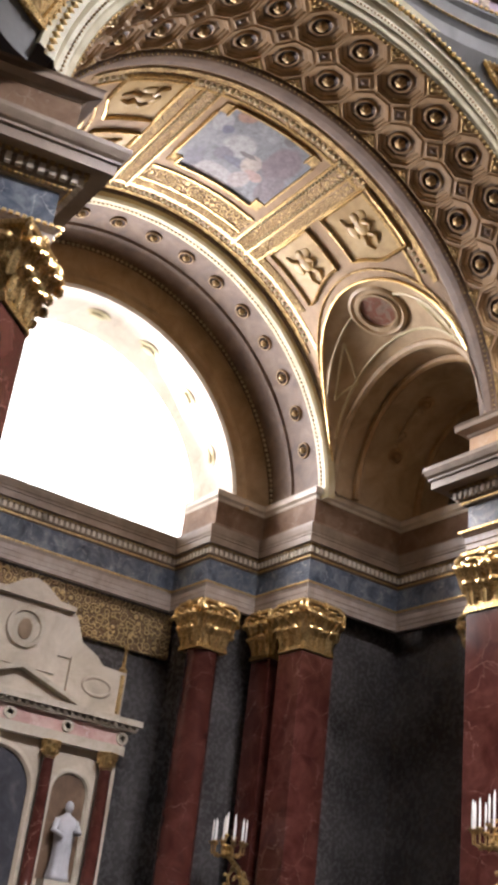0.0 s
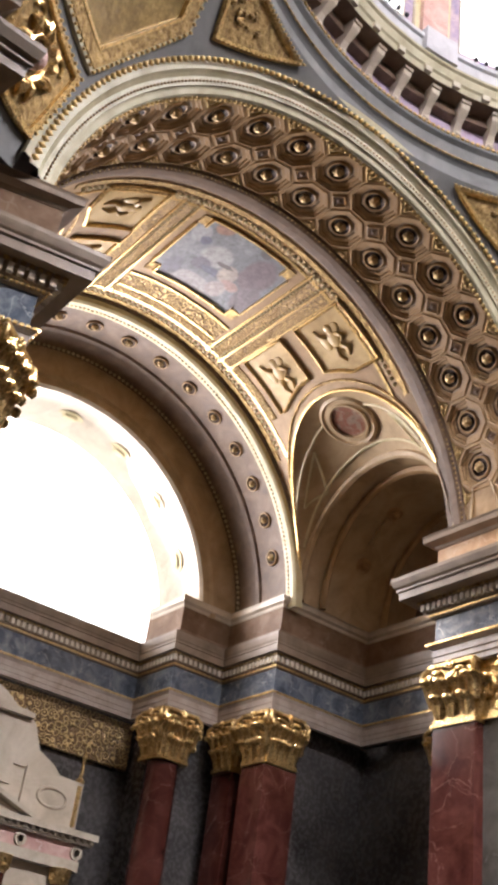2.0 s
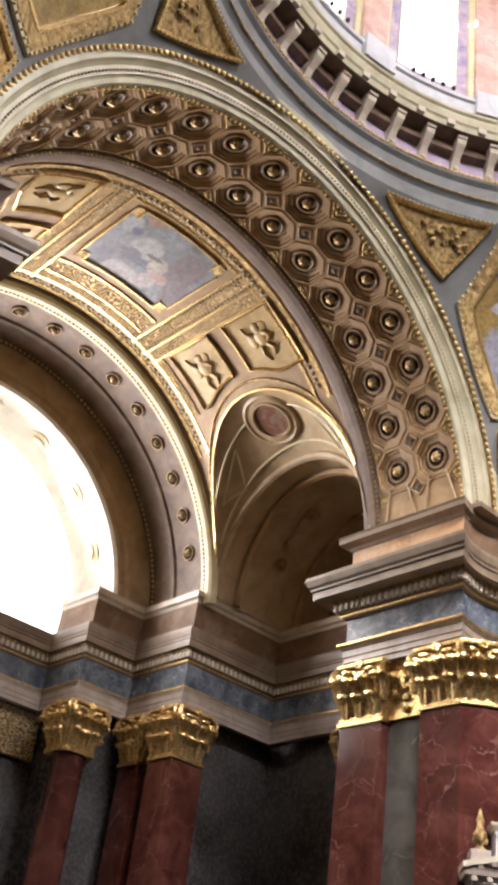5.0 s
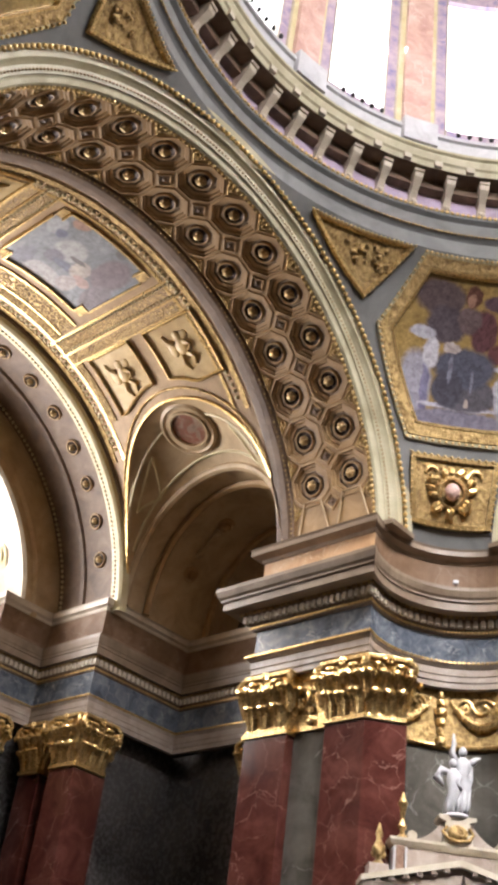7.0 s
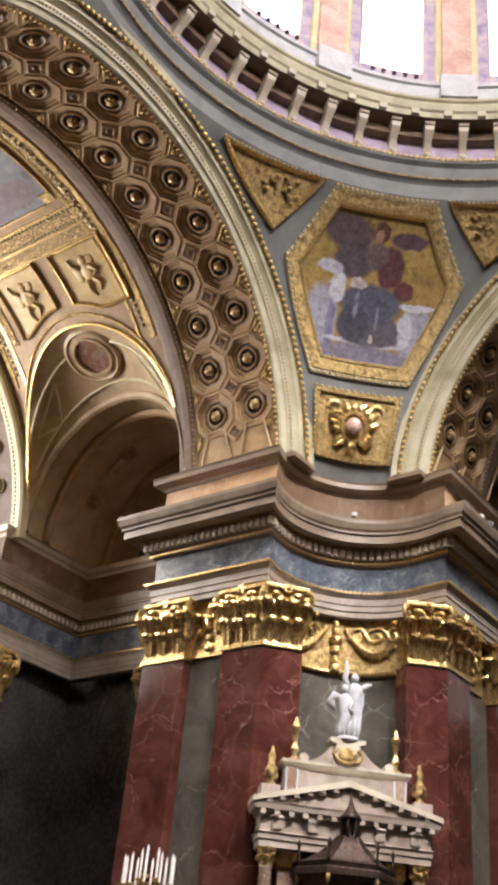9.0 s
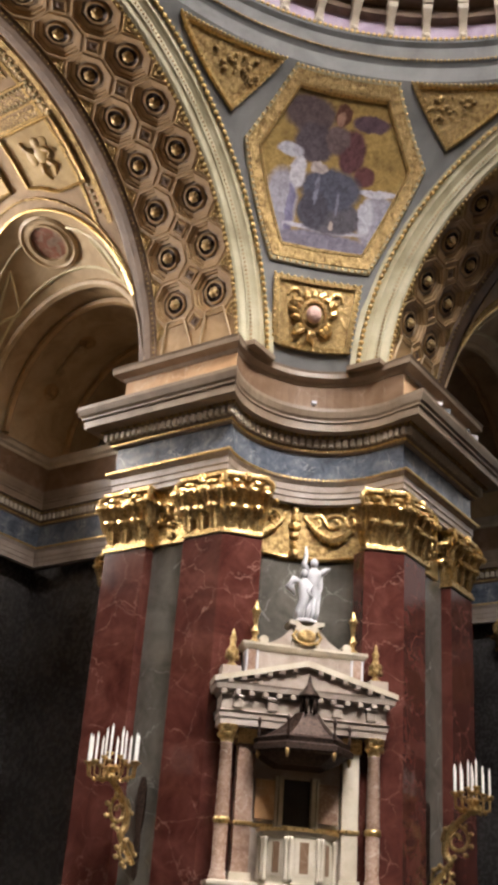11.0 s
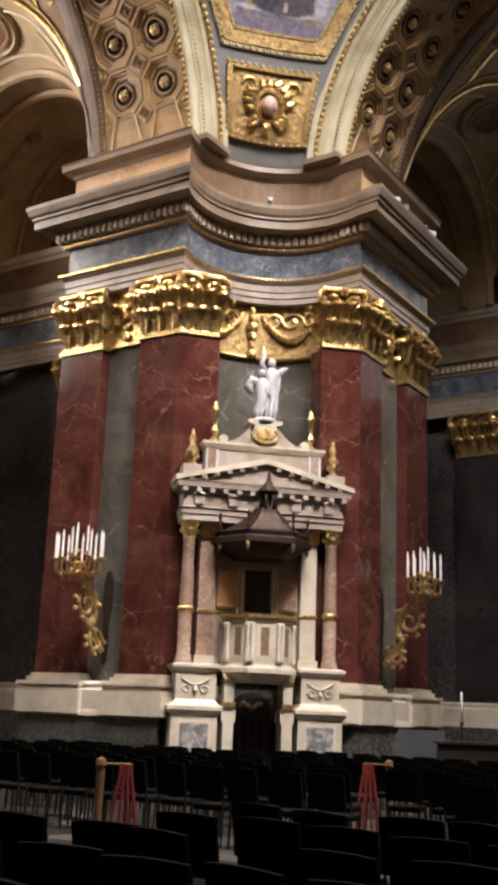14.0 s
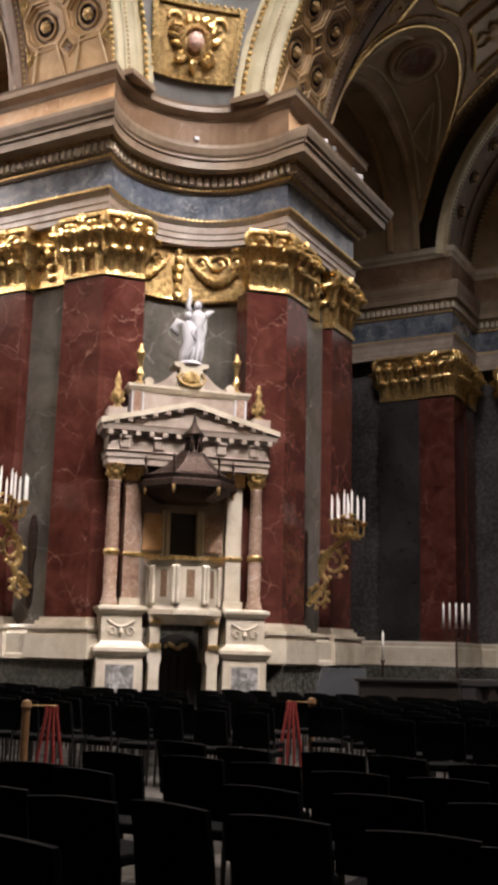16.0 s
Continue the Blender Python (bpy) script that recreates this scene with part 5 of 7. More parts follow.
# ---- bands and panels of the arm vault ----
def vault_decor(owner):
    for s in (0, 1):
        fa = (lambda a: 180 - a) if s else (lambda a: a)
        # pair of gilded cross bands
        for a, wd, mat in ((74.6, 0.5, GOLD), (72.2, 3.2, ORNATEFINE), (70.2, 0.45, GOLD), (68.4, 2.2, ORNATEFINE), (67.0, 0.35, GOLD)):
            band("gilt_strip", -14.5, -19.9, fa(a - wd / 2), fa(a + wd / 2), 0.045 if mat is GOLD else 0.03, mat, owner, "gilded strip", seg=2)
        # relief panels over the lunette
        for x0, x1 in ((-17.25, -19.05), (-14.5, -16.55)):
            n = 10
            verts, top = [], 66.3
            for i in range(n + 1):
                x = x0 + (x1 - x0) * i / n
                lo = max(groin(x) + 5.2, 50.6)
                for k in range(6):
                    verts.append(bent(x, fa(lo + (top - lo) * k / 5), RB - 0.015))
            mesh_ob("relief_panel", verts, grid_faces(n + 1, 6), GILTPANEL, owner, "pale gold panel with low relief")
            bm = bmesh.new()
            lo0, lo1 = max(groin(x0) + 5.2, 50.6), max(groin(x1) + 5.2, 50.6)
            rim = [bent(x0 + (x1 - x0) * i / n, fa(max(groin(x0 + (x1 - x0) * i / n) + 5.2, 50.6)), RB - 0.05) for i in range(n + 1)] + [bent(x1, fa(lo1 + (top - lo1) * k / 4), RB - 0.05) for k in range(1, 5)] + [bent(x1 + (x0 - x1) * i / 4, fa(top), RB - 0.05) for i in range(1, 5)] + [bent(x0, fa(top + (lo0 - top) * k / 4), RB - 0.05) for k in range(1, 5)]
            tube_bm(bm, rim, 0.06, 6)
            part("panel_frame", bm, GOLD, owner, "gilt frame of the relief panel")
            bm = bmesh.new()
            cx, ca = (x0 + x1) / 2, 59.0
            m4 = on_vault(cx, fa(ca), RB - 0.02) @ (Matrix.Rotation(math.pi, 4, "Z") if s else Matrix()) @ Matrix.Diagonal((1, 1, 0.5, 1))
            blob_bm(bm, (0.02, 0.42, 0.04), (0.16, 0.18, 0.12), m4)
            blob_bm(bm, (0.0, 0.08, 0.03), (0.24, 0.34, 0.13), m4)
            blob_bm(bm, (0.3, 0.22, 0.02), (0.3, 0.2, 0.06), m4 @ Matrix.Rotation(0.5, 4, "Z"))
            blob_bm(bm, (-0.34, 0.1, 0.02), (0.16, 0.3, 0.06), m4)
            for pts in (((-0.18, 0.25, 0.08), (-0.42, 0.34, 0.08), (-0.5, 0.6, 0.07)), ((0.16, 0.22, 0.08), (0.36, 0.04, 0.1), (0.2, -0.1, 0.1)), ((-0.08, -0.18, 0.08), (-0.2, -0.45, 0.09), (-0.05, -0.72, 0.06)), ((0.1, -0.18, 0.08), (0.3, -0.36, 0.1), (0.16, -0.6, 0.06))):
                tube_bm(bm, [m4 @ Vector(p) for p in pts], [0.08, 0.065, 0.04], 7)
            part("relief", bm, GILTPANEL, owner, "plain rounded relief shape", smooth=True)
        # edging of the lunette band
    for x, w in ((-14.25, 0.09), (-14.75, 0.05), (-19.75, 0.05), (-20.2, 0.1)):
        band("gilt_strip", x - w, x + w, groin(-14.6) + 4, 176 - groin(-14.6), 0.035, GOLD if w < 0.08 else OLDGOLD, owner, "gilded strip along the vault", seg=40)
    band("red_strip", -20.32, -20.42, 20, 160, 0.08, UMBER, owner, seg=40)
    for xa, xb, mat, lf in ((-14.38, -14.72, ORNATEFINE, 0.02), (-18.62, -19.2, ORNATE, 0.025), (-18.5, -18.57, GOLD, 0.05), (-19.25, -19.32, GOLD, 0.05), (-19.38, -19.7, ORNATEFINE, 0.03)):
        lo = 75.6 if -19.35 < xa < -18 else 50
        band("ornament_band", xa, xb, lo, 180 - lo, lf, mat, owner, "gilded ornament band across the vault", seg=40)
    # painted panel with notched corners
    A0, A1, X0, X1 = 77.2, 102.8, -14.95, -18.1
    band("painting", X0, X1, A0 + 2.4, A1 - 2.4, 0.02, SKYFRESCO, owner, "faded blue-grey painted scene on the vault", seg=12)
    for a0, a1 in ((A0, A0 + 2.4), (A1 - 2.4, A1)):
        band("painting", X0 - 0.42, X1 + 0.42, a0, a1, 0.02, SKYFRESCO, owner, seg=2)
    for a0, a1, xa, xb in ((A0 - 0.4, A0, X0 - 0.42, X1 + 0.42), (A1, A1 + 0.4, X0 - 0.42, X1 + 0.42), (A0 + 2.0, A0 + 2.4, X0, X0 - 0.42), (A0 + 2.0, A0 + 2.4, X1, X1 + 0.42), (A1 - 2.4, A1 - 2.0, X0, X0 - 0.42), (A1 - 2.4, A1 - 2.0, X1, X1 + 0.42)):
        band("painting_frame", xa, xb, a0, a1, 0.1, GOLD, owner, "gilt picture frame", seg=2)
    for x in (X0, X1):
        band("painting_frame", x - 0.03, x + 0.03, A0 + 2.4, A1 - 2.4, 0.1, GOLD, owner, seg=12)
    for xa in (X0, X1 + 0.4):
        for a in (A0, A1 - 1.9):
            band("corner_block", xa, xa - 0.4, a - 0.1, a + 2.0, 0.04, OLDGOLD, owner, "gilded corner ornament", seg=2)
    # studs along the bands
    bm = bmesh.new()
    for x in (-14.5, -20.0):
        for k in range(-30, 31):
            blob_bm(bm, bent(x, 90 + k * 1.55, RB - 0.02), 0.075, sub=1)
    for a in (73.9, 71.0, 109.0, 106.1):
        for k in range(34):
            blob_bm(bm, bent(-14.6 - 0.155 * k, a, RB - 0.03), 0.05, sub=1)
    ob = part("gilt_studding", bm, STRAW, owner, "pale gilded studs along the bands")
    tagged(ob, kind="stuff")
    # medallion and triangles on the lunette hood
    for side in (1, -1):
        if side > 0:
            at = Matrix.Translation((XM, 6.2, 20.86)) @ Matrix.Rotation(radians(158), 4, "X")
        else:
            at = Matrix.Translation((XM, -6.2, 20.86)) @ Matrix.Rotation(radians(-158), 4, "X")
        bm = bmesh.new()
        lathe_bm(bm, [(0.98, 0), (1.0, 0.1), (0.9, 0.16), (0.84, 0.1), (0.72, 0.1), (0.7, 0.16), (0.62, 0.16), (0.6, 0.06)], 32, at)
        part("medallion_frame", bm, OCHRE, owner, "round ochre moulding")
        bm = bmesh.new()
        lathe_bm(bm, [(0.02, 0.07), (0.6, 0.07)], 28, at)
        part("medallion", bm, ROSEFRESCO, owner, "small painted medallion in faded reds")
        # framed triangles beside the medallion
        cor = [(0.22, 0.42), (0.36, 0.6), (0.23, 0.86), (0.22, 0.42)]
        tri = [(p[0] + (q[0] - p[0]) * k / 6, p[1] + (q[1] - p[1]) * k / 6) for p, q in zip(cor, cor[1:]) for k in range(7)]
        for e in (-1, 1):
            bm = bmesh.new()
            pts = []
            for sx, t in tri:
                sx = 0.5 + e * sx
                x = XL0 + (XL1 - XL0) * sx
                p = Vector(bent(x, groin(x), RB))
                p.y *= side
                c = p.lerp(Vector(chapel_arc(math.pi * sx, side, 7.7)), t)
                c.z += 0.35 * math.sin(math.pi * t) * math.sin(math.pi * sx) - 0.03
                pts.append(c)
            tube_bm(bm, pts, 0.045, 6)
            part("triangle_frame", bm, STRAW, owner, "pale moulding round a small triangle")


vault_decor(vault_w)
for ob, shift in ((arch_w, (0.1, 0, 0)), (head_w, (0.9, 1.3, 0)), (warch_w, (0.9, 1.3, 0))):
    copy_thing(ob, Matrix.Translation(shift) @ MIRROR)
# the north arm is somewhat deeper
copy_thing(vault_w, Matrix.Translation((0.14, 14.08, 0)) @ Matrix.Diagonal((1, 1.19, 1, 1)) @ Matrix.Translation((0, -14.05, 0)) @ MIRROR)

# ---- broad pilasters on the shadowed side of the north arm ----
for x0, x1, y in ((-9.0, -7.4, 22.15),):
    sp = thing("arm_pilaster", "broad marble pilaster coloured dark for shadow, with gilded capital", "pilaster")
    # the arm's shadow is put into the shaft's near-black colour
    prism("shaft", [(x0, y), (x1, y), (x1, y + 0.7), (x0, y + 0.7)], 2.13, 10.5, SHADEMARBLE, sp, "polished marble shaft coloured dark for shadow")
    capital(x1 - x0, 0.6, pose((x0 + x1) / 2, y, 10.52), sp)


# ---- pulpit on the hollow corner of the pier ----
def slab(name, x0, x1, y0, y1, z0, z1, mat, parent, label="", bevel=0.012):
    bm = bmesh.new()
    box_bm(bm, x0, x1, y0, y1, z0, z1, bevel=bevel)
    return part(name, bm, mat, parent, label)


def turned(name, profile, at, mat, parent, label="", seg=20):
    bm = bmesh.new()
    lathe_bm(bm, profile, seg, Matrix.Translation(at))
    return part(name, bm, mat, parent, label, smooth=True)


def extrude_xz(name, outline, y0, y1, mat, parent, label=""):
    n = len(outline)
    verts = [(x, y0, z) for x, z in outline] + [(x, y1, z) for x, z in outline]
    faces = [(i, (i + 1) % n, n + (i + 1) % n, n + i) for i in range(n)] + [tuple(range(n)), tuple(range(n, 2 * n))]
    return mesh_ob(name, verts, faces, mat, parent, label)


def moulded(name, x0, x1, y0, y1, steps, mat, parent, label=""):
    """A block with a moulded profile on front and ends: steps of (projection, z)."""
    verts = []
    for o, z in steps:
        verts += [(x0 - o, y1, z), (x0 - o, y0 - o, z), (x1 + o, y0 - o, z), (x1 + o, y1, z)]
    faces = grid_faces(len(steps), 4, close_c=True)
    faces += [(0, 1, 2, 3), tuple(4 * (len(steps) - 1) + k for k in range(4))]
    return mesh_ob(name, verts, faces, mat, parent, label)


def pulpit():
    P = thing("pulpit", "carved white marble pulpit with bronze canopy, columns and pediment", "pulpit", at=(0, 0, 0))
    for s in (-1, 1):
        x0, x1 = (-1.95, -0.92) if s < 0 else (0.92, 1.95)
        moulded("lower_pedestal", x0, x1, 0.0, 1.6, [(0.06, 0.0), (0.06, 0.18), (0.0, 0.24), (0.0, 1.46), (0.05, 1.5), (0.1, 1.58), (0.1, 1.66), (0.0, 1.74)], WHITE, P, "white marble lower pedestal")
        slab("inlay", x0 + 0.2, x1 - 0.2, -0.03, 0.1, 0.42, 1.3, INLAY, P, "mottled grey inlaid panel")
        slab("inlay_frame", x0 + 0.15, x1 - 0.15, -0.018, 0.1, 0.36, 1.36, CREAM, P)
        for k in (-1, 1):
            extrude_xz("white_wedge", [((x0 + x1) / 2 + k * 0.18 - 0.12, 0.44), ((x0 + x1) / 2 + k * 0.18 + 0.12, 0.44), ((x0 + x1) / 2 + k * 0.2, 0.86)], -0.05, 0.05, STATUE, P)
        moulded("upper_pedestal", x0 + 0.08, x1 - 0.04, 0.08, 1.6, [(0.04, 1.74), (0.0, 1.8), (0.0, 2.4), (0.05, 2.44), (0.1, 2.5), (0.1, 2.56), (0.0, 2.6)], WHITE, P, "white marble upper pedestal")
        bm = bmesh.new()
        cx = (x0 + x1) / 2
        for e in (-1, 1):
            tube_bm(bm, [(cx + e * (0.2 + 0.1 * (1 - a / 22) * math.cos(a * 0.5)), 0.06, 2.02 + 0.1 * (1 - a / 22) * math.sin(a * 0.5)) for a in range(16)], 0.028, 6)
        tube_bm(bm, [(cx, 0.06, 1.9), (cx, 0.04, 2.0), (cx, 0.06, 2.1)], [0.03, 0.06, 0.03], 8)
        tube_bm(bm, [(cx - 0.3 + 0.6 * k / 8, 0.06, 2.26 - 0.14 * math.sin(math.pi * k / 8)) for k in range(9)], 0.035, 6)
        part("carved_swag", bm, WHITE, P, "carved scroll and swag")
        # column, pilaster and their gilt collars
        cx = s * 1.7
        turned("column", [(0.2, 2.58), (0.2, 2.66), (0.17, 2.7), (0.18, 2.76), (0.15, 2.8), (0.155, 3.7), (0.15, 4.2), (0.13, 5.38), (0.15, 5.42)], (cx, 0.28, 0), TAN, P, "tan veined marble column")
        turned("collar", [(0.16, 3.72), (0.19, 3.76), (0.19, 3.82), (0.16, 3.86)], (cx, 0.28, 0), GOLD, P, "gilt collar")
        bm = bmesh.new()
        lathe_bm(bm, [(0.14, 5.4), (0.15, 5.5), (0.2, 5.62), (0.18, 5.64), (0.23, 5.74), (0.24, 5.8)], 16, Matrix.Translation((cx, 0.28, 0)))
        for k in range(8):
            a = k * math.pi / 4
            blob_bm(bm, (cx + 0.18 * math.cos(a), 0.28 + 0.18 * math.sin(a), 5.58 + 0.1 * (k % 2)), (0.06, 0.06, 0.08), sub=1)
        part("column_capital", bm, GOLD, P, "small gilded capital")
        px0, px1 = (1.02, 1.4) if s > 0 else (-1.4, -1.02)
        slab("pilaster", px0, px1, 0.42, 0.8, 2.6, 5.46, TAN if s < 0 else WHITE, P, "pale marble pilaster")
        slab("pilaster_capital", px0 - 0.04, px1 + 0.04, 0.36, 0.8, 5.46, 5.8, GOLD, P, "gilded pilaster capital")
        slab("gilt_band", px0 - 0.03, px1 + 0.03, 0.39, 0.8, 3.74, 3.82, GOLD, P)
        slab("pilaster_base", px0 - 0.05, px1 + 0.05, 0.36, 0.8, 2.58, 2.78, WHITE, P)
        # side panels of the back
        slab("back_panel", *((0.5, 0.95) if s > 0 else (-0.95, -0.5)), 0.5, 0.7, 3.9, 4.75, PEACH if s < 0 else TAN, P, "warm veined marble panel")
        slab("panel_edge", *((0.44, 0.5) if s > 0 else (-0.5, -0.44)), 0.46, 0.7, 3.7, 4.85, WHITE, P)
        slab("door_jamb", *((0.32, 0.42) if s > 0 else (-0.42, -0.32)), 0.42, 0.7, 3.5, 4.85, WHITE, P, "white marble door jamb")
        # consoles carrying the balcony
        cx = s * 0.67
        extrude_xz("console", [(cx - 0.12, 0.0), (cx + 0.12, 0.0), (cx + 0.12, 1.3), (cx + 0.16, 1.4), (cx + 0.16, 1.62), (cx + 0.1, 1.7), (cx + 0.12, 2.2), (cx + 0.16, 2.4), (cx - 0.16, 2.4), (cx - 0.12, 2.2), (cx - 0.1, 1.7), (cx - 0.16, 1.62), (cx - 0.16, 1.4), (cx - 0.12, 1.3)], 0.0, 0.5, WHITE, P, "white marble console post")
        slab("console_gilt", cx - 0.14, cx + 0.14, -0.05, 0.3, 1.66, 1.78, GOLD, P)
        slab("console_gilt", cx - 0.13, cx + 0.13, -0.05, 0.3, 2.22, 2.3, GOLD, P)
    slab("back_wall", -1.4, 1.4, 0.6, 1.4, 2.5, 5.9, PULPITSTONE, P, "pinkish grey marble back wall")
    # no opening here: a black slab imitates the doorway's darkness
    slab("doorway", -0.32, 0.32, 0.585, 0.7, 3.5, 4.8, BLACK, P, "black panel standing in for the dark open doorway behind the balcony")
    slab("gilt_band", -1.0, 1.0, 0.575, 0.8, 3.74, 3.82, GOLD, P)
    slab("under_wall", -0.55, 0.55, 0.9, 1.2, 0.0, 2.5, DARKSTONE, P, "dark wall under the balcony")
    # arched doorway below
    out = [(-0.5, 0.0), (-0.5, 1.6)] + [(-0.5 * math.cos(math.pi * k / 12), 1.6 + 0.42 * math.sin(math.pi * k / 12)) for k in range(1, 12)] + [(0.5, 1.6), (0.5, 0.0)]
    extrude_xz("stair_door", out, 0.82, 0.95, DARKWOOD, P, "dark arched wooden stair door")
    for k in range(4):
        slab("door_rail", -0.36 + 0.2 * k, -0.28 + 0.2 * k, 0.79, 0.83, 0.2, 1.5, BRONZE, P)
    bm = bmesh.new()
    for k in range(7):
        blob_bm(bm, (-0.24 + 0.08 * k, 0.79, 1.72 + 0.05 * math.sin(k * 1.4)), (0.06, 0.03, 0.07), sub=1)
    part("door_crest", bm, OLDGOLD, P, "worn gilt ornament over the door")
    # balcony: five sides of an octagon
    def octo(r, yoff=0.5):
        return [(-r, yoff), (-r, yoff - 0.45), (-0.45 * r, yoff - 0.45 - 0.62 * r), (0.45 * r, yoff - 0.45 - 0.62 * r), (r, yoff - 0.45), (r, yoff)]
    steps = [(0.5, 2.2), (0.62, 2.3), (0.86, 2.42), (0.86, 2.52), (0.78, 2.58), (0.76, 2.62), (0.74, 3.5), (0.8, 3.54), (0.84, 3.62), (0.84, 3.68), (0.7, 3.7)]
    verts = []
    for r, z in steps:
        verts += [(x, y, z) for x, y in octo(r)]
    n = 6
    mesh_ob("balcony", verts, grid_faces(len(steps), n) + [tuple(range(n))], WHITE, P, "white marble polygonal balcony")
    base = octo(0.765)
    for k in range(5):
        a, b2 = Vector(base[k]), Vector(base[k + 1])
        d = (b2 - a).normalized()
        nrm = Vector((d.y, -d.x))
        ln = (b2 - a).length
        for f0, f1, off, mat, z0, z1, nm in ((0.36, 0.64, 0.012, ATTICSTONE, 2.8, 3.42, "inset_panel"), (0.22, 0.78, 0.006, WHITE, 2.74, 3.46, "inset_frame")):
            bm = bmesh.new()
            p0, p1 = a + d * ln * f0, a + d * ln * f1
            q = [bm.verts.new((*(p + nrm * o2), z)) for o2 in (off, -0.03) for p in (p0, p1) for z in (z0, z1)]
            for f in ((0, 1, 3, 2), (4, 6, 7, 5), (0, 4, 5, 1), (2, 3, 7, 6), (1, 5, 7, 3), (0, 2, 6, 4)):
                bm.faces.new([q[i] for i in f])
            part(nm, bm, mat, P, "brown veined inset panel" if mat is ATTICSTONE else "")
        for f in (0.06, 0.94):
            p = a + d * ln * f + nrm * 0.03
            turned("baluster_post", [(0.05, 2.62), (0.06, 2.7), (0.04, 2.76), (0.045, 3.4), (0.06, 3.46), (0.05, 3.52)], (p.x, p.y, 0), WHITE, P, "", 8)
    verts = [(x, y, z) for z, r in ((3.62, 0.85), (3.62, 0.88), (3.7, 0.88), (3.7, 0.7)) for x, y in octo(r)]
    mesh_ob("balcony_rail", verts, grid_faces(4, 6, close_r=True), GOLD, P, "gilt-edged balcony rail")
    # entablature, pediment and attic
    moulded("entablature", -1.92, 1.92, 0.1, 1.3, [(0.0, 5.8), (0.0, 5.95), (0.03, 5.96), (0.03, 6.06), (0.07, 6.1), (0.0, 6.13), (0.0, 6.46), (0.05, 6.48), (0.08, 6.54), (0.16, 6.56), (0.18, 6.66), (0.2, 6.7), (0.0, 6.72)], PULPITSTONE, P, "pinkish grey marble entablature")
    for k in range(13):
        x = -1.9 + 3.8 * k / 12
        slab("modillion", x - 0.06, x + 0.06, -0.07, 0.12, 6.44, 6.55, PULPITSTONE, P)
    for k in (-1.55, -0.75, 0.75, 1.55):
        slab("frieze_bracket", k - 0.12, k + 0.12, 0.03, 0.12, 6.16, 6.45, PULPITSTONE, P, "carved bracket on the frieze", 0.035)
        slab("bracket_scroll", k - 0.14, k + 0.14, 0.0, 0.12, 6.38, 6.46, PULPITSTONE, P, "", 0.03)
    extrude_xz("tympanum", [(-1.9, 6.7), (1.9, 6.7), (0, 7.2)], 0.0, 0.9, PULPITSTONE, P, "pinkish grey marble tympanum")
    for s in (-1, 1):
        extrude_xz("raking_cornice", [(s * 2.14, 6.68), (s * 2.14, 6.8), (0, 7.36), (0, 7.22)], -0.12, 0.6, WHITE, P, "raking cornice of the pediment")
        for k in range(6):
            f = (k + 0.6) / 6.6
            x, z = s * 1.95 * (1 - f), 6.68 + 0.5 * f
            slab("modillion", x - 0.06, x + 0.06, -0.1, 0.14, z - 0.04, z + 0.06, PULPITSTONE, P)
        slab("urn_block", s * 1.74 - 0.22, s * 1.74 + 0.22, 0.1, 0.6, 6.78, 7.12, PULPITSTONE, P, "grey marble block under the gilt urn")
        bm = bmesh.new()
        lathe_bm(bm, [(0.1, 7.12), (0.13, 7.17), (0.06, 7.24), (0.12, 7.36), (0.15, 7.48), (0.08, 7.6), (0.06, 7.7), (0.09, 7.78), (0.05, 7.88), (0.02, 8.02)], 12, Matrix.Translation((s * 1.72, 0.35, 0)))
        for k in range(8):
            a = k * math.pi / 4
            blob_bm(bm, (s * 1.72 + 0.12 * math.cos(a), 0.35 + 0.12 * math.sin(a), 7.36 + 0.12 * (k % 2)), (0.055, 0.055, 0.09), sub=1)
        part("gilt_urn", bm, OLDGOLD, P, "gilded flaming urn", smooth=True)
        bm = bmesh.new()
        lathe_bm(bm, [(0.12, 7.76), (0.13, 7.82), (0.06, 7.88), (0.05, 7.95), (0.1, 8.05), (0.07, 8.12), (0.045, 8.2), (0.075, 8.45), (0.11, 8.56), (0.06, 8.66), (0.02, 8.8)], 12, Matrix.Translation((s * 1.19, 0.5, 0)))
        part("finial", bm, GOLD, P, "slender gilded finial")
        slab("attic_strip", *((1.16, 1.36) if s > 0 else (-1.36, -1.16)), 0.3, 0.8, 6.75, 7.6, TAN, P)
        for q in (1.13, 1.38):
            slab("attic_edge", s * q - 0.025, s * q + 0.025, 0.28, 0.8, 6.75, 7.58, STATUE, P)
        # volute sweeping up to the statue's base
        pts = [(s * (1.05 - 0.75 * f), 7.78 + 0.5 * f ** 2.2) for f in [k / 10 for k in range(11)]]
        extrude_xz("volute", pts + [(s * 0.3, 7.74), (s * 1.05, 7.74)], 0.35, 0.75, PULPITSTONE, P, "sweeping marble volute")
        bm = bmesh.new()
        lathe_bm(bm, [(0.11, -0.24), (0.11, 0.24)], 14, pose(s * 1.0, 0.55, 7.84, 90))
        part("volute_roll", bm, WHITE, P)
    slab("attic", -1.4, 1.4, 0.34, 0.9, 6.7, 7.62, PULPITSTONE, P, "pinkish grey marble attic block")
    moulded("attic_cornice", -1.4, 1.4, 0.34, 0.9, [(0.0, 7.58), (0.05, 7.62), (0.1, 7.7), (0.1, 7.76), (0.0, 7.78)], WHITE, P)
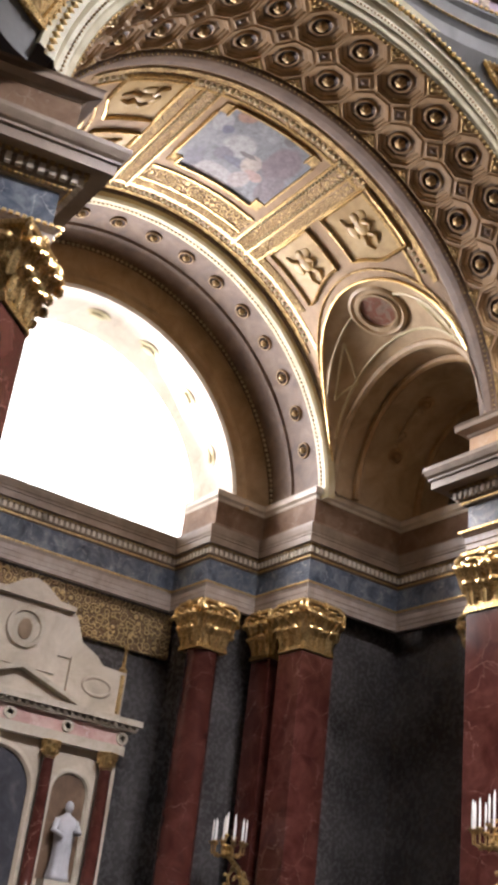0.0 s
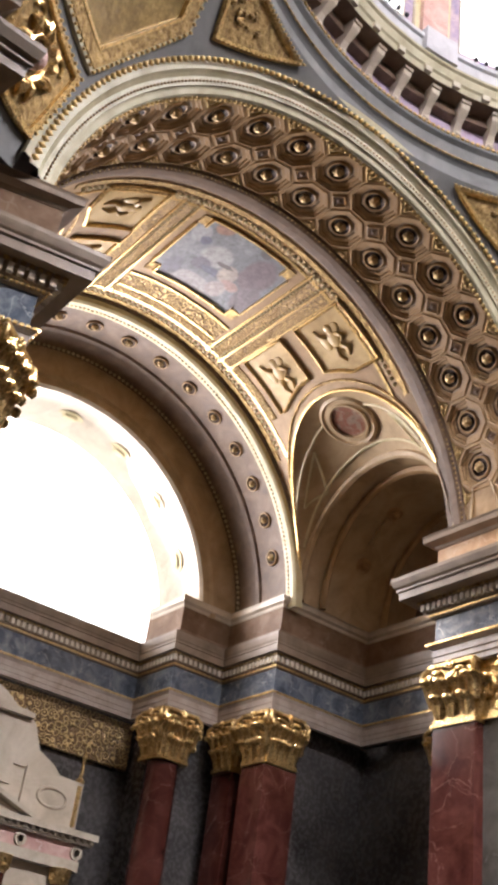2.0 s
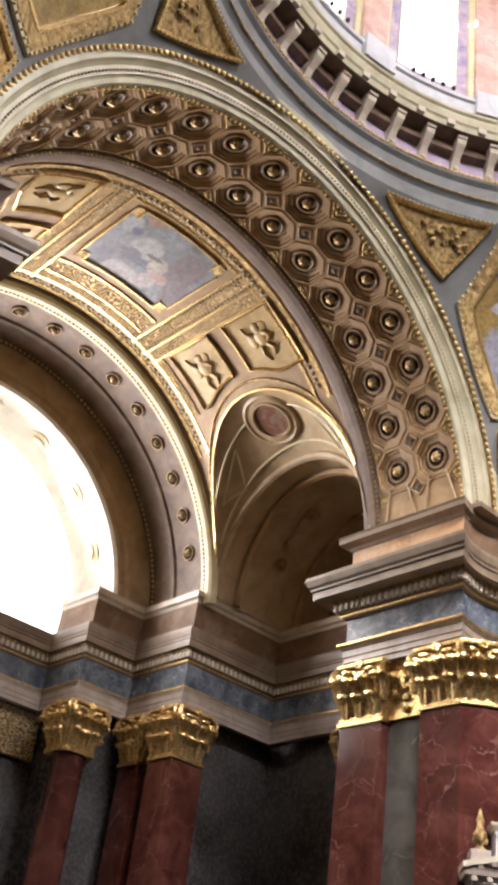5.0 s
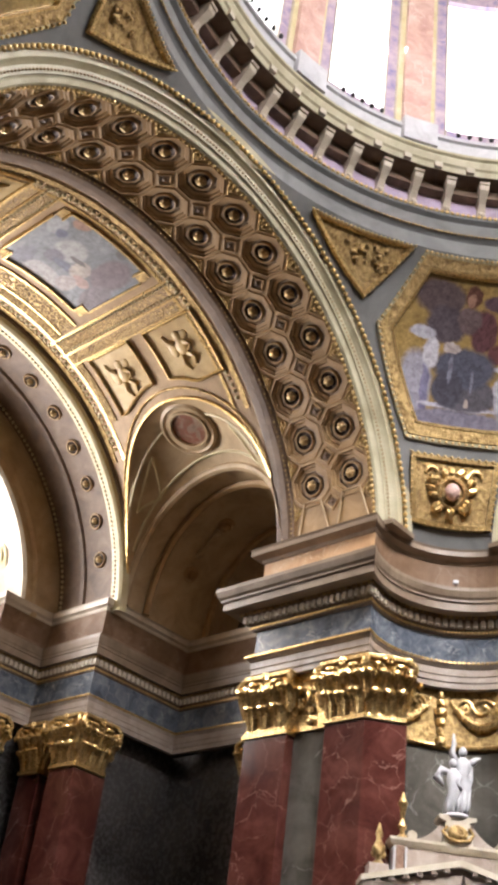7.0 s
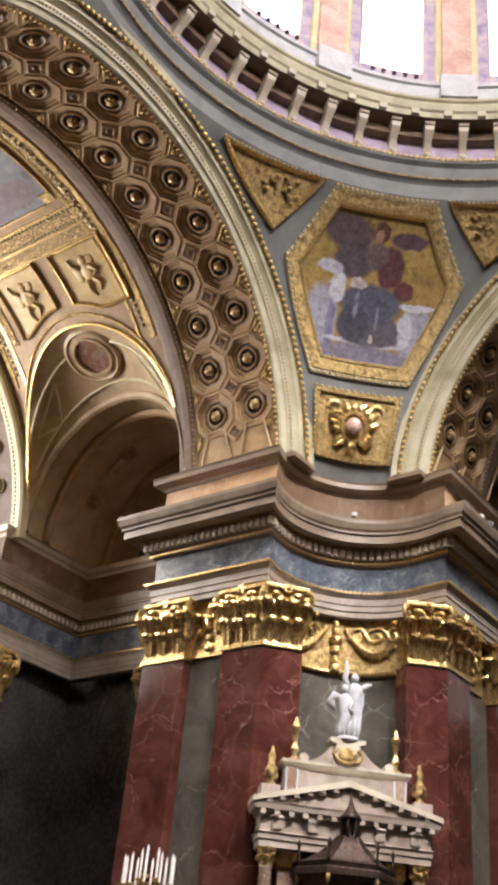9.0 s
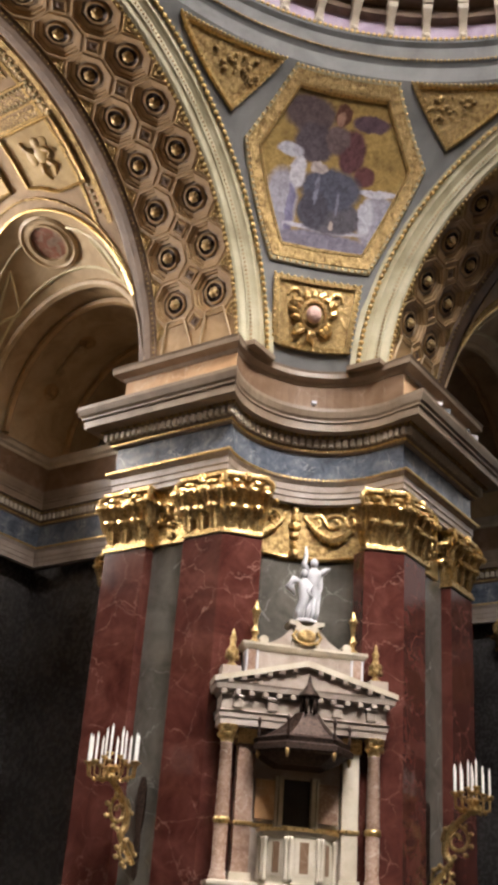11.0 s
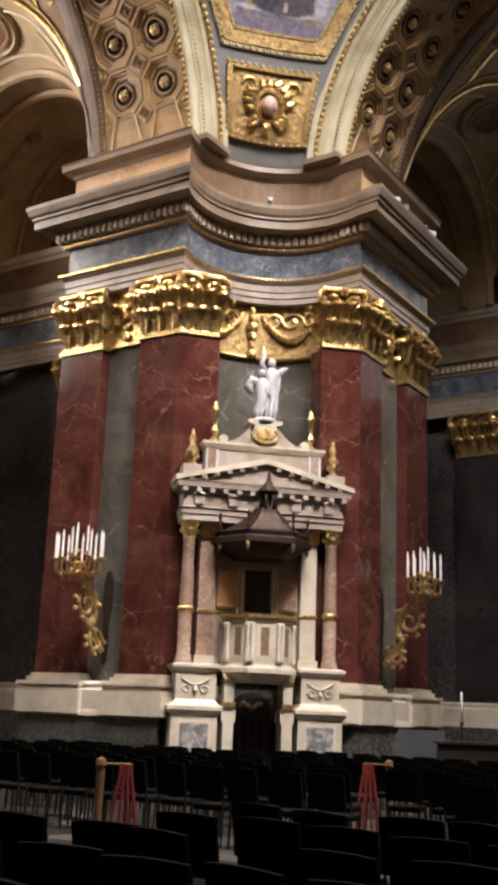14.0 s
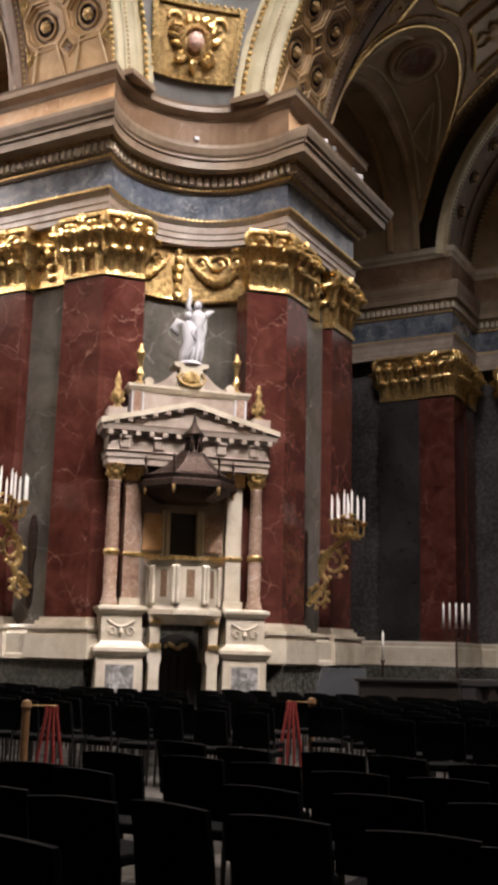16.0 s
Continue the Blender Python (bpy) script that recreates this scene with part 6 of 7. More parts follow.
    extrude_xz("statue_base", [(-0.34, 7.76), (0.34, 7.76), (0.3, 8.1), (0.26, 8.24), (0.42, 8.3), (0.42, 8.38), (-0.42, 8.38), (-0.42, 8.3), (-0.26, 8.24), (-0.3, 8.1)], 0.25, 0.85, WHITE, P, "waisted statue base")
    bm = bmesh.new()
    blob_bm(bm, (0, 0.25, 8.0), (0.24, 0.08, 0.18))
    for s in (-1, 1):
        tube_bm(bm, [(s * 0.24, 0.24, 8.12), (s * 0.34, 0.22, 8.0), (s * 0.24, 0.2, 7.86), (0, 0.2, 7.8)], 0.04, 6)
    part("cartouche", bm, OLDGOLD, P, "gilded oval cartouche")
    # bronze canopy
    def hexa(r):
        return [(-r, 0.6), (-r, 0.0), (-0.5 * r, -0.62 * r), (0.5 * r, -0.62 * r), (r, 0.0), (r, 0.6)]
    verts = []
    prof = [(0.55, 5.0), (0.8, 5.12), (0.98, 5.24), (1.1, 5.28), (1.12, 5.42), (1.06, 5.46), (1.1, 5.56), (0.9, 5.62), (0.6, 5.8), (0.4, 5.98), (0.28, 6.12), (0.26, 6.14)]
    for r, z in prof:
        if z > 5.57:
            verts += [(x * r / 1.1, -0.28 + (y + 0.28) * r / 1.1, z) for x, y in hexa(1.1)]
        else:
            verts += [(x, y, z) for x, y in hexa(r)]
    canopy = mesh_ob("canopy", verts, grid_faces(len(prof), 6) + [tuple(range(6)), tuple(len(verts) - 6 + k for k in range(6))], BRONZE, P, "dark bronze hexagonal canopy over the balcony")
    for k in range(6):
        a = radians(60 * k)
        turned("lantern_post", [(0.03, 6.1), (0.03, 6.5)], (0.18 * math.cos(a), -0.28 + 0.18 * math.sin(a), 0), BRONZE, canopy, "", 6)
    turned("lantern_roof", [(0.25, 6.48), (0.25, 6.53), (0.15, 6.64), (0.06, 6.78), (0.03, 6.94), (0.01, 7.05)], (0, -0.28, 0), BRONZE, canopy, "bronze lantern roof", 8)
    for x, y in hexa(1.04):
        turned("pinnacle", [(0.05, 5.5), (0.03, 5.6), (0.05, 5.64), (0.025, 5.72), (0.03, 5.86), (0.05, 5.9), (0.01, 6.02)], (x, y, 0), BRONZE, canopy, "slender bronze pinnacle", 8)
        turned("drop", [(0.05, 5.3), (0.05, 5.2), (0.02, 5.1)], (x, y, 0), OLDGOLD, canopy, "", 8)
    verts = [(x, y, z) for z, r in ((5.3, 1.125), (5.3, 1.14), (5.4, 1.14), (5.4, 1.125)) for x, y in hexa(r)]
    mesh_ob("canopy_band", verts, grid_faces(4, 6, close_r=True), BRONZE, canopy, "warm brown fascia")
    return P


def figure_bm(h, seed, arm=True):
    """A draped standing figure as a plain simplified shape, base at z 0."""
    random.seed(seed)
    bm = bmesh.new()
    k = h / 1.9
    prof = [(0.3, 0.0), (0.3, 0.1), (0.26, 0.3), (0.24, 0.6), (0.23, 0.9), (0.25, 1.1), (0.27, 1.35), (0.22, 1.48), (0.1, 1.55), (0.07, 1.6)]
    rings = []
    for r, z in prof:
        ring = []
        for i in range(20):
            a = 2 * math.pi * i / 20
            fold = 1 + (0.14 * math.sin(i * 2.51 + seed + z * 1.7) if z < 1.2 else 0.0)
            ring.append(bm.verts.new((r * fold * math.cos(a) * k, r * 0.8 * fold * math.sin(a) * k, z * k)))
        rings.append(ring)
    for r1, r2 in zip(rings, rings[1:]):
        for i in range(20):
            bm.faces.new((r1[i], r1[(i + 1) % 20], r2[(i + 1) % 20], r2[i]))
    bm.faces.new(rings[0])
    blob_bm(bm, (0, -0.03 * k, 1.74 * k), (0.11 * k, 0.13 * k, 0.15 * k))
    for s in (-1, 1):
        tube_bm(bm, [(s * 0.24 * k, 0, 1.42 * k), (s * 0.36 * k, -0.08 * k, 1.15 * k), (s * 0.16 * k, -0.26 * k, (1.02 if s < 0 else 1.2) * k)], [0.085 * k, 0.075 * k, 0.055 * k], 8)
    return bm


def statue_group():
    """Two entwined draped shapes, the taller reaching up, as one plain mesh with its base at z 0."""
    bm = bmesh.new()
    tube_bm(bm, [(0.1, 0.04, 0.0), (0.12, 0.03, 0.35), (0.2, 0.02, 0.7), (0.14, 0.0, 1.0), (0.17, 0.0, 1.2), (0.16, -0.02, 1.34), (0.15, -0.03, 1.42)], [0.15, 0.14, 0.17, 0.14, 0.2, 0.15, 0.06], 14)
    blob_bm(bm, (0.15, -0.05, 1.53), (0.1, 0.11, 0.13))
    tube_bm(bm, [(-0.2, -0.05, 0.0), (-0.16, -0.1, 0.3), (-0.06, -0.14, 0.55), (-0.12, -0.14, 0.8), (-0.08, -0.12, 1.0), (-0.09, -0.12, 1.1)], [0.1, 0.12, 0.14, 0.12, 0.15, 0.06], 14)
    blob_bm(bm, (-0.1, -0.14, 1.21), (0.095, 0.1, 0.12))
    tube_bm(bm, [(0.0, -0.05, 1.28), (-0.1, -0.04, 1.5), (-0.05, -0.04, 1.72), (-0.07, -0.04, 1.95)], [0.07, 0.07, 0.055, 0.02], 9)
    tube_bm(bm, [(0.3, 0.0, 1.26), (0.4, 0.02, 1.36), (0.48, 0.04, 1.43), (0.58, 0.04, 1.47)], [0.07, 0.08, 0.06, 0.02], 9)
    tube_bm(bm, [(0.34, 0.04, 1.25), (0.34, 0.05, 0.95), (0.26, 0.05, 0.6), (0.24, 0.03, 0.2)], [0.06, 0.07, 0.05, 0.06], 9)
    tube_bm(bm, [(-0.12, -0.08, 1.0), (-0.33, -0.02, 1.08), (-0.42, 0.0, 0.9), (-0.3, -0.04, 0.7)], [0.06, 0.1, 0.11, 0.03], 9)
    tube_bm(bm, [(0.05, -0.16, 0.95), (-0.02, -0.22, 0.75), (0.1, -0.2, 0.6)], [0.06, 0.06, 0.05], 8)
    for k in range(5):                                   # falling folds
        x = -0.24 + 0.11 * k
        tube_bm(bm, [(x, -0.13, 0.02), (x + 0.05, -0.17, 0.3), (x + 0.09, -0.15, 0.6)], [0.045, 0.05, 0.02], 7)
    lathe_bm(bm, [(0.32, -0.01), (0.32, 0.05), (0.28, 0.09), (0.02, 0.12)], 18)
    return bm


PULPIT_AT = Matrix.Translation((-16.5 / 2, 16.5 / 2, 0)) @ Matrix.Rotation(radians(45), 4, "Z")
pul = pulpit()
pul.matrix_basis = PULPIT_AT
st = part("statue", statue_group(), STATUE, None, smooth=True)
st.matrix_basis = PULPIT_AT @ Matrix.Translation((0, 0.5, 8.36))
tagged(st, "white marble statue group standing on top of the pulpit", "statue")


# ---- wall candelabra ----
def candelabrum():
    """Wall bracket with its back at y 0, reaching out to -y; foot of the plate at z 0."""
    owner = thing("wall_candelabrum", "gilt bronze wall candelabrum with tall white candles", "candelabrum", "wall candelabra")
    bm = bmesh.new()
    out = [(0.0, 0.0), (0.1, 0.12), (0.16, 0.5), (0.12, 1.0), (0.2, 1.4), (0.2, 2.0), (0.08, 2.25), (-0.08, 2.25), (-0.2, 2.0), (-0.2, 1.4), (-0.12, 1.0), (-0.16, 0.5), (-0.1, 0.12)]
    vs = [bm.verts.new((x * 0.6, y, z)) for y in (-0.01, -0.06) for x, z in out]
    n = len(out)
    for i in range(n):
        bm.faces.new((vs[i], vs[(i + 1) % n], vs[n + (i + 1) % n], vs[n + i]))
    bm.faces.new(vs[n:])
    bm.faces.new(vs[:n])
    part("backplate", bm, BRONZE, owner, "long dark bronze wall plate")
    bm = bmesh.new()
    pts = []
    for k in range(26):                                   # great S scroll
        f = k / 25
        pts.append((0.0, -0.12 - 1.05 * f - 0.25 * math.sin(f * 7.5), 0.35 + 1.75 * f + 0.12 * math.sin(f * 9)))
    tube_bm(bm, pts, [0.06 + 0.03 * math.sin(k / 25 * math.pi) for k in range(26)], 8)
    part("scroll_arm", bm, GOLD, owner, "gilded scrolling arm")
    for c, r0 in (((0, -0.42, 0.55), 0.28), ((0, -0.8, 1.4), 0.38)):
        bm = bmesh.new()
        tube_bm(bm, [(c[0], c[1] + r0 * (1 - k / 26) * math.cos(k * 0.45), c[2] + r0 * (1 - k / 26) * math.sin(k * 0.45)) for k in range(22)], 0.05, 6)
        for k in range(9):
            a = k * 0.7
            blob_bm(bm, (0.06 * math.cos(k * 2.1), c[1] + r0 * math.cos(a), c[2] + r0 * math.sin(a)), 0.07, sub=1)
        part("scroll", bm, OLDGOLD, owner, "gilded leafy scroll")
    bm = bmesh.new()
    lathe_bm(bm, [(0.06, 2.0), (0.14, 2.08), (0.08, 2.16), (0.2, 2.28), (0.1, 2.34)], 14, Matrix.Translation((0, -1.2, 0)))
    part("hub", bm, GOLD, owner, "gilded hub")
    spots = [(0.66 * math.cos(k * math.pi / 5), 0.36 * math.sin(k * math.pi / 5), 0.1) for k in range(10)] + [(-0.24, 0.0, 0.24), (0.0, -0.1, 0.3), (0.24, 0.0, 0.24)]
    for x, y, h in spots:
        bm = bmesh.new()
        tube_bm(bm, [(0, -1.2, 2.15), (x * 0.5, -1.2 + y * 0.5, 2.02), (x * 0.95, -1.2 + y, 2.1), (x, -1.2 + y, 2.24 + h)], 0.025, 6)
        lathe_bm(bm, [(0.03, 2.22 + h), (0.09, 2.28 + h), (0.1, 2.31 + h), (0.04, 2.32 + h)], 10, Matrix.Translation((x, -1.2 + y, 0)))
        blob_bm(bm, (x * 0.7, -1.2 + y * 0.7, 2.04), 0.06, sub=1)
        br = part("branch", bm, GOLD, owner, "thin gilded branch with a drip pan")
        bm = bmesh.new()
        lathe_bm(bm, [(0.028, 2.3 + h), (0.026, 2.84 + h), (0.005, 2.95 + h)], 8, Matrix.Translation((x, -1.2 + y, 0)))
        part("candle", bm, WAX, br, "tall white candle")
    return owner


cand = candelabrum()
cand.matrix_basis = pose(-12.12, 7.5, 2.5)
cand["label"] = "gilt bronze wall candelabrum with tall white candles beside red pilaster"
copy_thing(cand, pose(-7.1, 12.05, 2.5, 0, 0, 90))
copy_thing(cand, pose(-22.4, 7.6, 2.4))


# ---- altar at the head of the west arm ----
def altar():
    A = thing("altar", "cream marble altar aedicule with red marble columns and niche statues", "altar")
    X = -25.3                                            # plane of its front; built facing +x through (y, z) outlines
    def face(name, outline, d0, d1, mat, label=""):
        n = len(outline)
        verts = [(X + d0, y, z) for y, z in outline] + [(X + d1, y, z) for y, z in outline]
        faces = [(i, (i + 1) % n, n + (i + 1) % n, n + i) for i in range(n)] + [tuple(range(n)), tuple(range(n, 2 * n))]
        return mesh_ob(name, verts, faces, mat, A, label)
    rect = lambda y0, y1, z0, z1: [(y0, z0), (y1, z0), (y1, z1), (y0, z1)]
    face("table", rect(-2.4, 2.4, 0, 1.2), 0.0, 1.4, WHITE, "white marble altar table")
    face("back", rect(-3.9, 3.9, 0, 7.0), -0.5, 0.0, CREAM, "cream marble back wall")
    face("architrave", rect(-3.95, 3.95, 6.95, 7.25), -0.5, 0.3, WHITE)
    face("frieze", rect(-3.9, 3.9, 7.25, 7.7), -0.5, 0.26, ROSE, "red marble frieze")
    for y in (-3.8, -1.9, 0, 1.9, 3.8):
        bm = bmesh.new()
        lathe_bm(bm, [(0.2, 0), (0.2, 0.05), (0.1, 0.05), (0.1, 0.0)], 16, Matrix.Translation((X + 0.27, y, 7.47)) @ Matrix.Rotation(radians(90), 4, "Y"))
        part("roundel", bm, WHITE, A, "white ring on the frieze")
    face("cornice", rect(-4.2, 4.2, 7.7, 7.8), -0.5, 0.42, WHITE)
    face("cornice", rect(-4.3, 4.3, 7.86, 8.05), -0.5, 0.6, WHITE, "white marble cornice")
    for k in range(34):
        y = -4.15 + 8.3 * k / 33
        face("dentil", rect(y - 0.06, y + 0.06, 7.76, 7.88), 0.3, 0.5, WHITE)
    face("tympanum", [(-1.9, 8.05), (1.9, 8.05), (0, 8.75)], 0.0, 0.3, CREAM, "plain pediment field")
    for s in (-1, 1):
        face("raking_cornice", [(s * 2.1, 8.03), (s * 2.1, 8.15), (0, 8.92), (0, 8.76)], 0.0, 0.55, WHITE, "raking cornice")
        face("attic_panel", [(s * 1.7, 8.05), (s * 3.7, 8.05), (s * 3.7, 9.5), (s * 1.7, 9.6)], -0.4, 0.1, CREAM, "carved attic panel")
        face("attic_strip", [(s * 3.5, 8.2), (s * 3.62, 8.2), (s * 3.62, 9.4), (s * 3.5, 9.4)], 0.1, 0.16, GOLD, "gilt strip")
        face("scroll_wing", [(s * 1.2, 9.5), (s * 2.9, 9.5), (s * 2.6, 9.8), (s * 2.0, 10.1), (s * 1.7, 10.8), (s * 1.25, 11.2)], -0.35, 0.05, CREAM, "scrolled wing")
        bm = bmesh.new()
        tube_bm(bm, [(X + 0.1, s * (2.72 + 0.5 * math.cos(k * math.pi / 8)), 8.85 + 0.28 * math.sin(k * math.pi / 8)) for k in range(17)], 0.06, 6)
        part("carving", bm, CREAM, A)
        for y, rad, mat in ((1.52, 0.2, RED), (3.45, 0.22, RED)):
            bm = bmesh.new()
            lathe_bm(bm, [(rad + 0.1, 2.3), (rad + 0.1, 2.5), (rad, 2.6), (rad, 4.2), (rad * 0.86, 6.45), (rad, 6.5)], 18, Matrix.Translation((X + 0.2, s * y, 0)))
            part("column", bm, mat, A, "red marble column", smooth=True)
            bm = bmesh.new()
            lathe_bm(bm, [(rad * 0.9, 6.45), (rad * 1.1, 6.6), (rad * 1.5, 6.82), (rad * 1.6, 6.95)], 14, Matrix.Translation((X + 0.2, s * y, 0)))
            for k in range(8):
                a = k * math.pi / 4
                blob_bm(bm, (X + 0.2 + rad * 1.2 * math.cos(a), s * y + rad * 1.2 * math.sin(a), 6.65 + 0.12 * (k % 2)), 0.08, sub=1)
            part("column_capital", bm, GOLD, A, "gilded capital")
        # statue niche: its shade is a flat dark panel on the wall
        arc = [(s * 2.45 + 0.62 * math.cos(math.pi * k / 12), 5.6 + 0.62 * math.sin(math.pi * k / 12)) for k in range(13)]
        face("niche_shade", [(s * 2.45 + 0.62, 3.2)] + arc + [(s * 2.45 - 0.62, 3.2)], -0.02, 0.012, UMBER, "flat umber panel standing in for a shaded niche")
        bm = bmesh.new()
        tube_bm(bm, [(X + 0.03, s * 2.45 + 0.66, 3.2)] + [(X + 0.03, y + (0.03 if y > s * 2.45 else -0.03), z + 0.02) for y, z in arc] + [(X + 0.03, s * 2.45 - 0.66, 3.2)], 0.09, 6)
        part("niche_moulding", bm, WHITE, A, "white moulding round the niche")
        face("niche_shelf", rect(s * 2.45 - 0.5, s * 2.45 + 0.5, 3.0, 3.2), -0.2, 0.5, WHITE)
        bm = bmesh.new()
        lathe_bm(bm, [(0.12, 9.5), (0.14, 9.6), (0.06, 9.7), (0.05, 10.2), (0.1, 10.3), (0.02, 10.5)], 10, Matrix.Translation((X, s * 3.6, 0)))
        part("finial", bm, OLDGOLD, A)
    face("attic_ground", rect(-1.8, 1.8, 8.0, 9.6), -0.42, -0.02, CREAM)
    face("attic_centre", rect(-1.25, 1.25, 8.9, 10.9), -0.4, 0.06, CREAM, "cream attic with a round relief")
    face("attic_centre", [(-1.5, 10.9), (1.5, 10.9), (1.5, 11.05), (0.9, 11.1), (0.4, 11.45), (0, 11.6), (-0.4, 11.45), (-0.9, 11.1), (-1.5, 11.05)], -0.4, 0.25, CREAM, "curved crest")
    bm = bmesh.new()
    lathe_bm(bm, [(0.62, 0), (0.62, 0.1), (0.5, 0.1), (0.48, 0.02), (0.02, 0.03)], 28, Matrix.Translation((X + 0.06, 0, 10.05)) @ Matrix.Rotation(radians(90), 4, "Y"))
    part("roundel", bm, WHITE, A, "round relief frame")
    bm = bmesh.new()
    blob_bm(bm, (X + 0.1, 0, 10.0), (0.06, 0.24, 0.34))
    part("relief", bm, TAUPE, A, "plain relief shape")
    arc = [(1.15 * math.cos(math.pi * k / 16), 5.4 + 1.15 * math.sin(math.pi * k / 16)) for k in range(17)]
    face("altar_picture", [(1.15, 2.0)] + arc + [(-1.15, 2.0)], -0.02, 0.015, DARKFRESCO, "dark arched altar painting")
    bm = bmesh.new()
    tube_bm(bm, [(X + 0.04, 1.22, 2.0)] + [(X + 0.04, y * 1.06, 5.4 + (z - 5.4) * 1.06) for y, z in arc] + [(X + 0.04, -1.22, 2.0)], 0.12, 6)
    part("picture_frame", bm, CREAM, A, "cream arched picture frame")
    return A


altar()
for s in (-1, 1):
    ob = part("statue", figure_bm(2.2, 7 + s), STATUE, None, smooth=True)
    ob.matrix_basis = pose(-25.05, s * 2.45, 3.2, 0, 0, 90)
    tagged(ob, "white marble standing figure in the altar niche", "statue", "niche statues")


# ---- chairs ----
def chair():
    """A dark upholstered nave chair facing +y, its feet on z 0."""
    c = thing("nave_chair", "black upholstered chair with dark wooden frame", "chair", "nave chairs")
    bm = bmesh.new()
    box_bm(bm, -0.22, 0.22, -0.2, 0.22, 0.42, 0.49, bevel=0.02)
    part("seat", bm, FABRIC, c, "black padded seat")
    bm = bmesh.new()
    n = 8
    rows = []
    for z, y0 in ((0.55, -0.21), (0.75, -0.235), (0.9, -0.265), (0.93, -0.27)):
        rows.append([[bm.verts.new((-0.23 + 0.46 * k / n, y0 - th - 0.03 * math.cos(math.pi * (k / n - 0.5)), z + (0.015 * math.cos(math.pi * (k / n - 0.5)) if z > 0.9 else 0))) for k in range(n + 1)] for th in (0.0, 0.035)])
    for r1, r2 in zip(rows, rows[1:]):
        for t in (0, 1):
            for k in range(n):
                bm.faces.new((r1[t][k], r1[t][k + 1], r2[t][k + 1], r2[t][k]))
        for k in (0, n):
            bm.faces.new((r1[0][k], r1[1][k], r2[1][k], r2[0][k]))
    for r in (rows[0], rows[-1]):
        for k in range(n):
            bm.faces.new((r[0][k], r[0][k + 1], r[1][k + 1], r[1][k]))
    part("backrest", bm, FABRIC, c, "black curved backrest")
    for x in (-0.21, 0.21):
        for y in (-0.2, 0.2):
            bm = bmesh.new()
            tube_bm(bm, [(x, y * (1.1 if y < 0 else 1), 0), (x, y, 0.44)] + ([(x, -0.23, 0.7), (x, -0.27, 0.92)] if y < 0 else []), 0.016, 6)
            part("leg", bm, DARKWOOD, c)
    return c


proto = chair()
random.seed(11)
first = True
for row in range(17):
    y = -9.9 + 0.95 * row + (3.3 if row > 5 else 0.0)
    for k in range(-4, 26):
        x = -7.6 + 0.56 * k
        if y > 6.6 or x > 5.0 or (x > 2.2 and y < -8.8):
            continue
        if math.hypot(x - EYE[0], y - EYE[1]) < 2.6 or (x < -5.5 and y > 4.5):
            continue
        if (k < 0 and y < 0.5) or (y < 0.8 and row > 5 and abs(x + 1.66 + 0.463 * (y - 0.9)) < 0.6):
            continue
        if row in (4, 5) and x < 0.2:                    # open floor by the first rope post
            continue
        if x > 1.2 + 0.45 * (y + 12.4) + 0.9:             # nothing of these is ever in view
            continue
        if random.random() < 0.1:                        # a few gaps in the rows
            continue
        m4 = pose(x + random.uniform(-0.04, 0.04), y + random.uniform(-0.12, 0.12), 0, 0, 0, random.uniform(-13, 13))
        if first:
            proto.matrix_basis = m4
            first = False
        else:
            copy_thing(proto, m4)


# ---- rope posts, lectern, low bench ----
def rope_post():
    o = thing("rope_post", "turned wooden post with red ropes hanging from its brass hooks", "barrier post", "rope posts")
    bm = bmesh.new()
    lathe_bm(bm, [(0.16, 0), (0.16, 0.03), (0.06, 0.06), (0.045, 0.1), (0.045, 0.95), (0.06, 0.97), (0.05, 1.03), (0.01, 1.05)], 14)
    part("post", bm, WOOD, o, "turned wooden post")
    for k in range(4):
        bm = bmesh.new()
        dx = 0.22 + 0.035 * k
        tube_bm(bm, [(dx, 0.02 * k, 0.99), (dx, 0.02 * k, 0.9), (dx + 0.05 * (k - 1.5), 0.03 * k, 0.4), (dx + 0.06 * (k - 1.5), 0.03 * k, 0.12)], 0.02, 6)
        part("rope", bm, ROPE, o, "red twisted rope")
    bm = bmesh.new()
    tube_bm(bm, [(0.0, 0, 0.985), (0.33, 0, 0.99)], 0.009, 6)
    part("hook", bm, OLDGOLD, o, "brass hook")
    return o


rp = rope_post()
rp.matrix_basis = pose(-3.29, -3.01, 0, 0, 0, 30)
copy_thing(rp, pose(-1.66, 0.9, 0, 0, 0, 200))

lect = thing("speaker_panel", "dark grey slanted board standing beside the pulpit", "board")
extrude = [(-0.75, 0.0), (0.75, 0.0), (0.62, 1.35), (-0.35, 1.35)]
extrude_xz("board", extrude, -0.05, 0.05, SLATEDARK, lect, "dark grey board")
slab("foot", -0.7, 0.7, -0.2, 0.2, 0, 0.05, SLATEDARK, lect)
lect.matrix_basis = pose(-4.9, 9.2, 0, 0, 0, 40)
bench = thing("pew", "long dark wooden pew in shadow near pulpit", "pew")
slab("front", -2.6, 2.6, -0.04, 0.04, 0.0, 1.12, DARKWOOD, bench)
slab("top_rail", -2.65, 2.65, -0.1, 0.1, 1.12, 1.18, DARKWOOD, bench, "dark top rail")
bench.matrix_basis = pose(-1.9, 9.6, 0, 0, 0, 40)


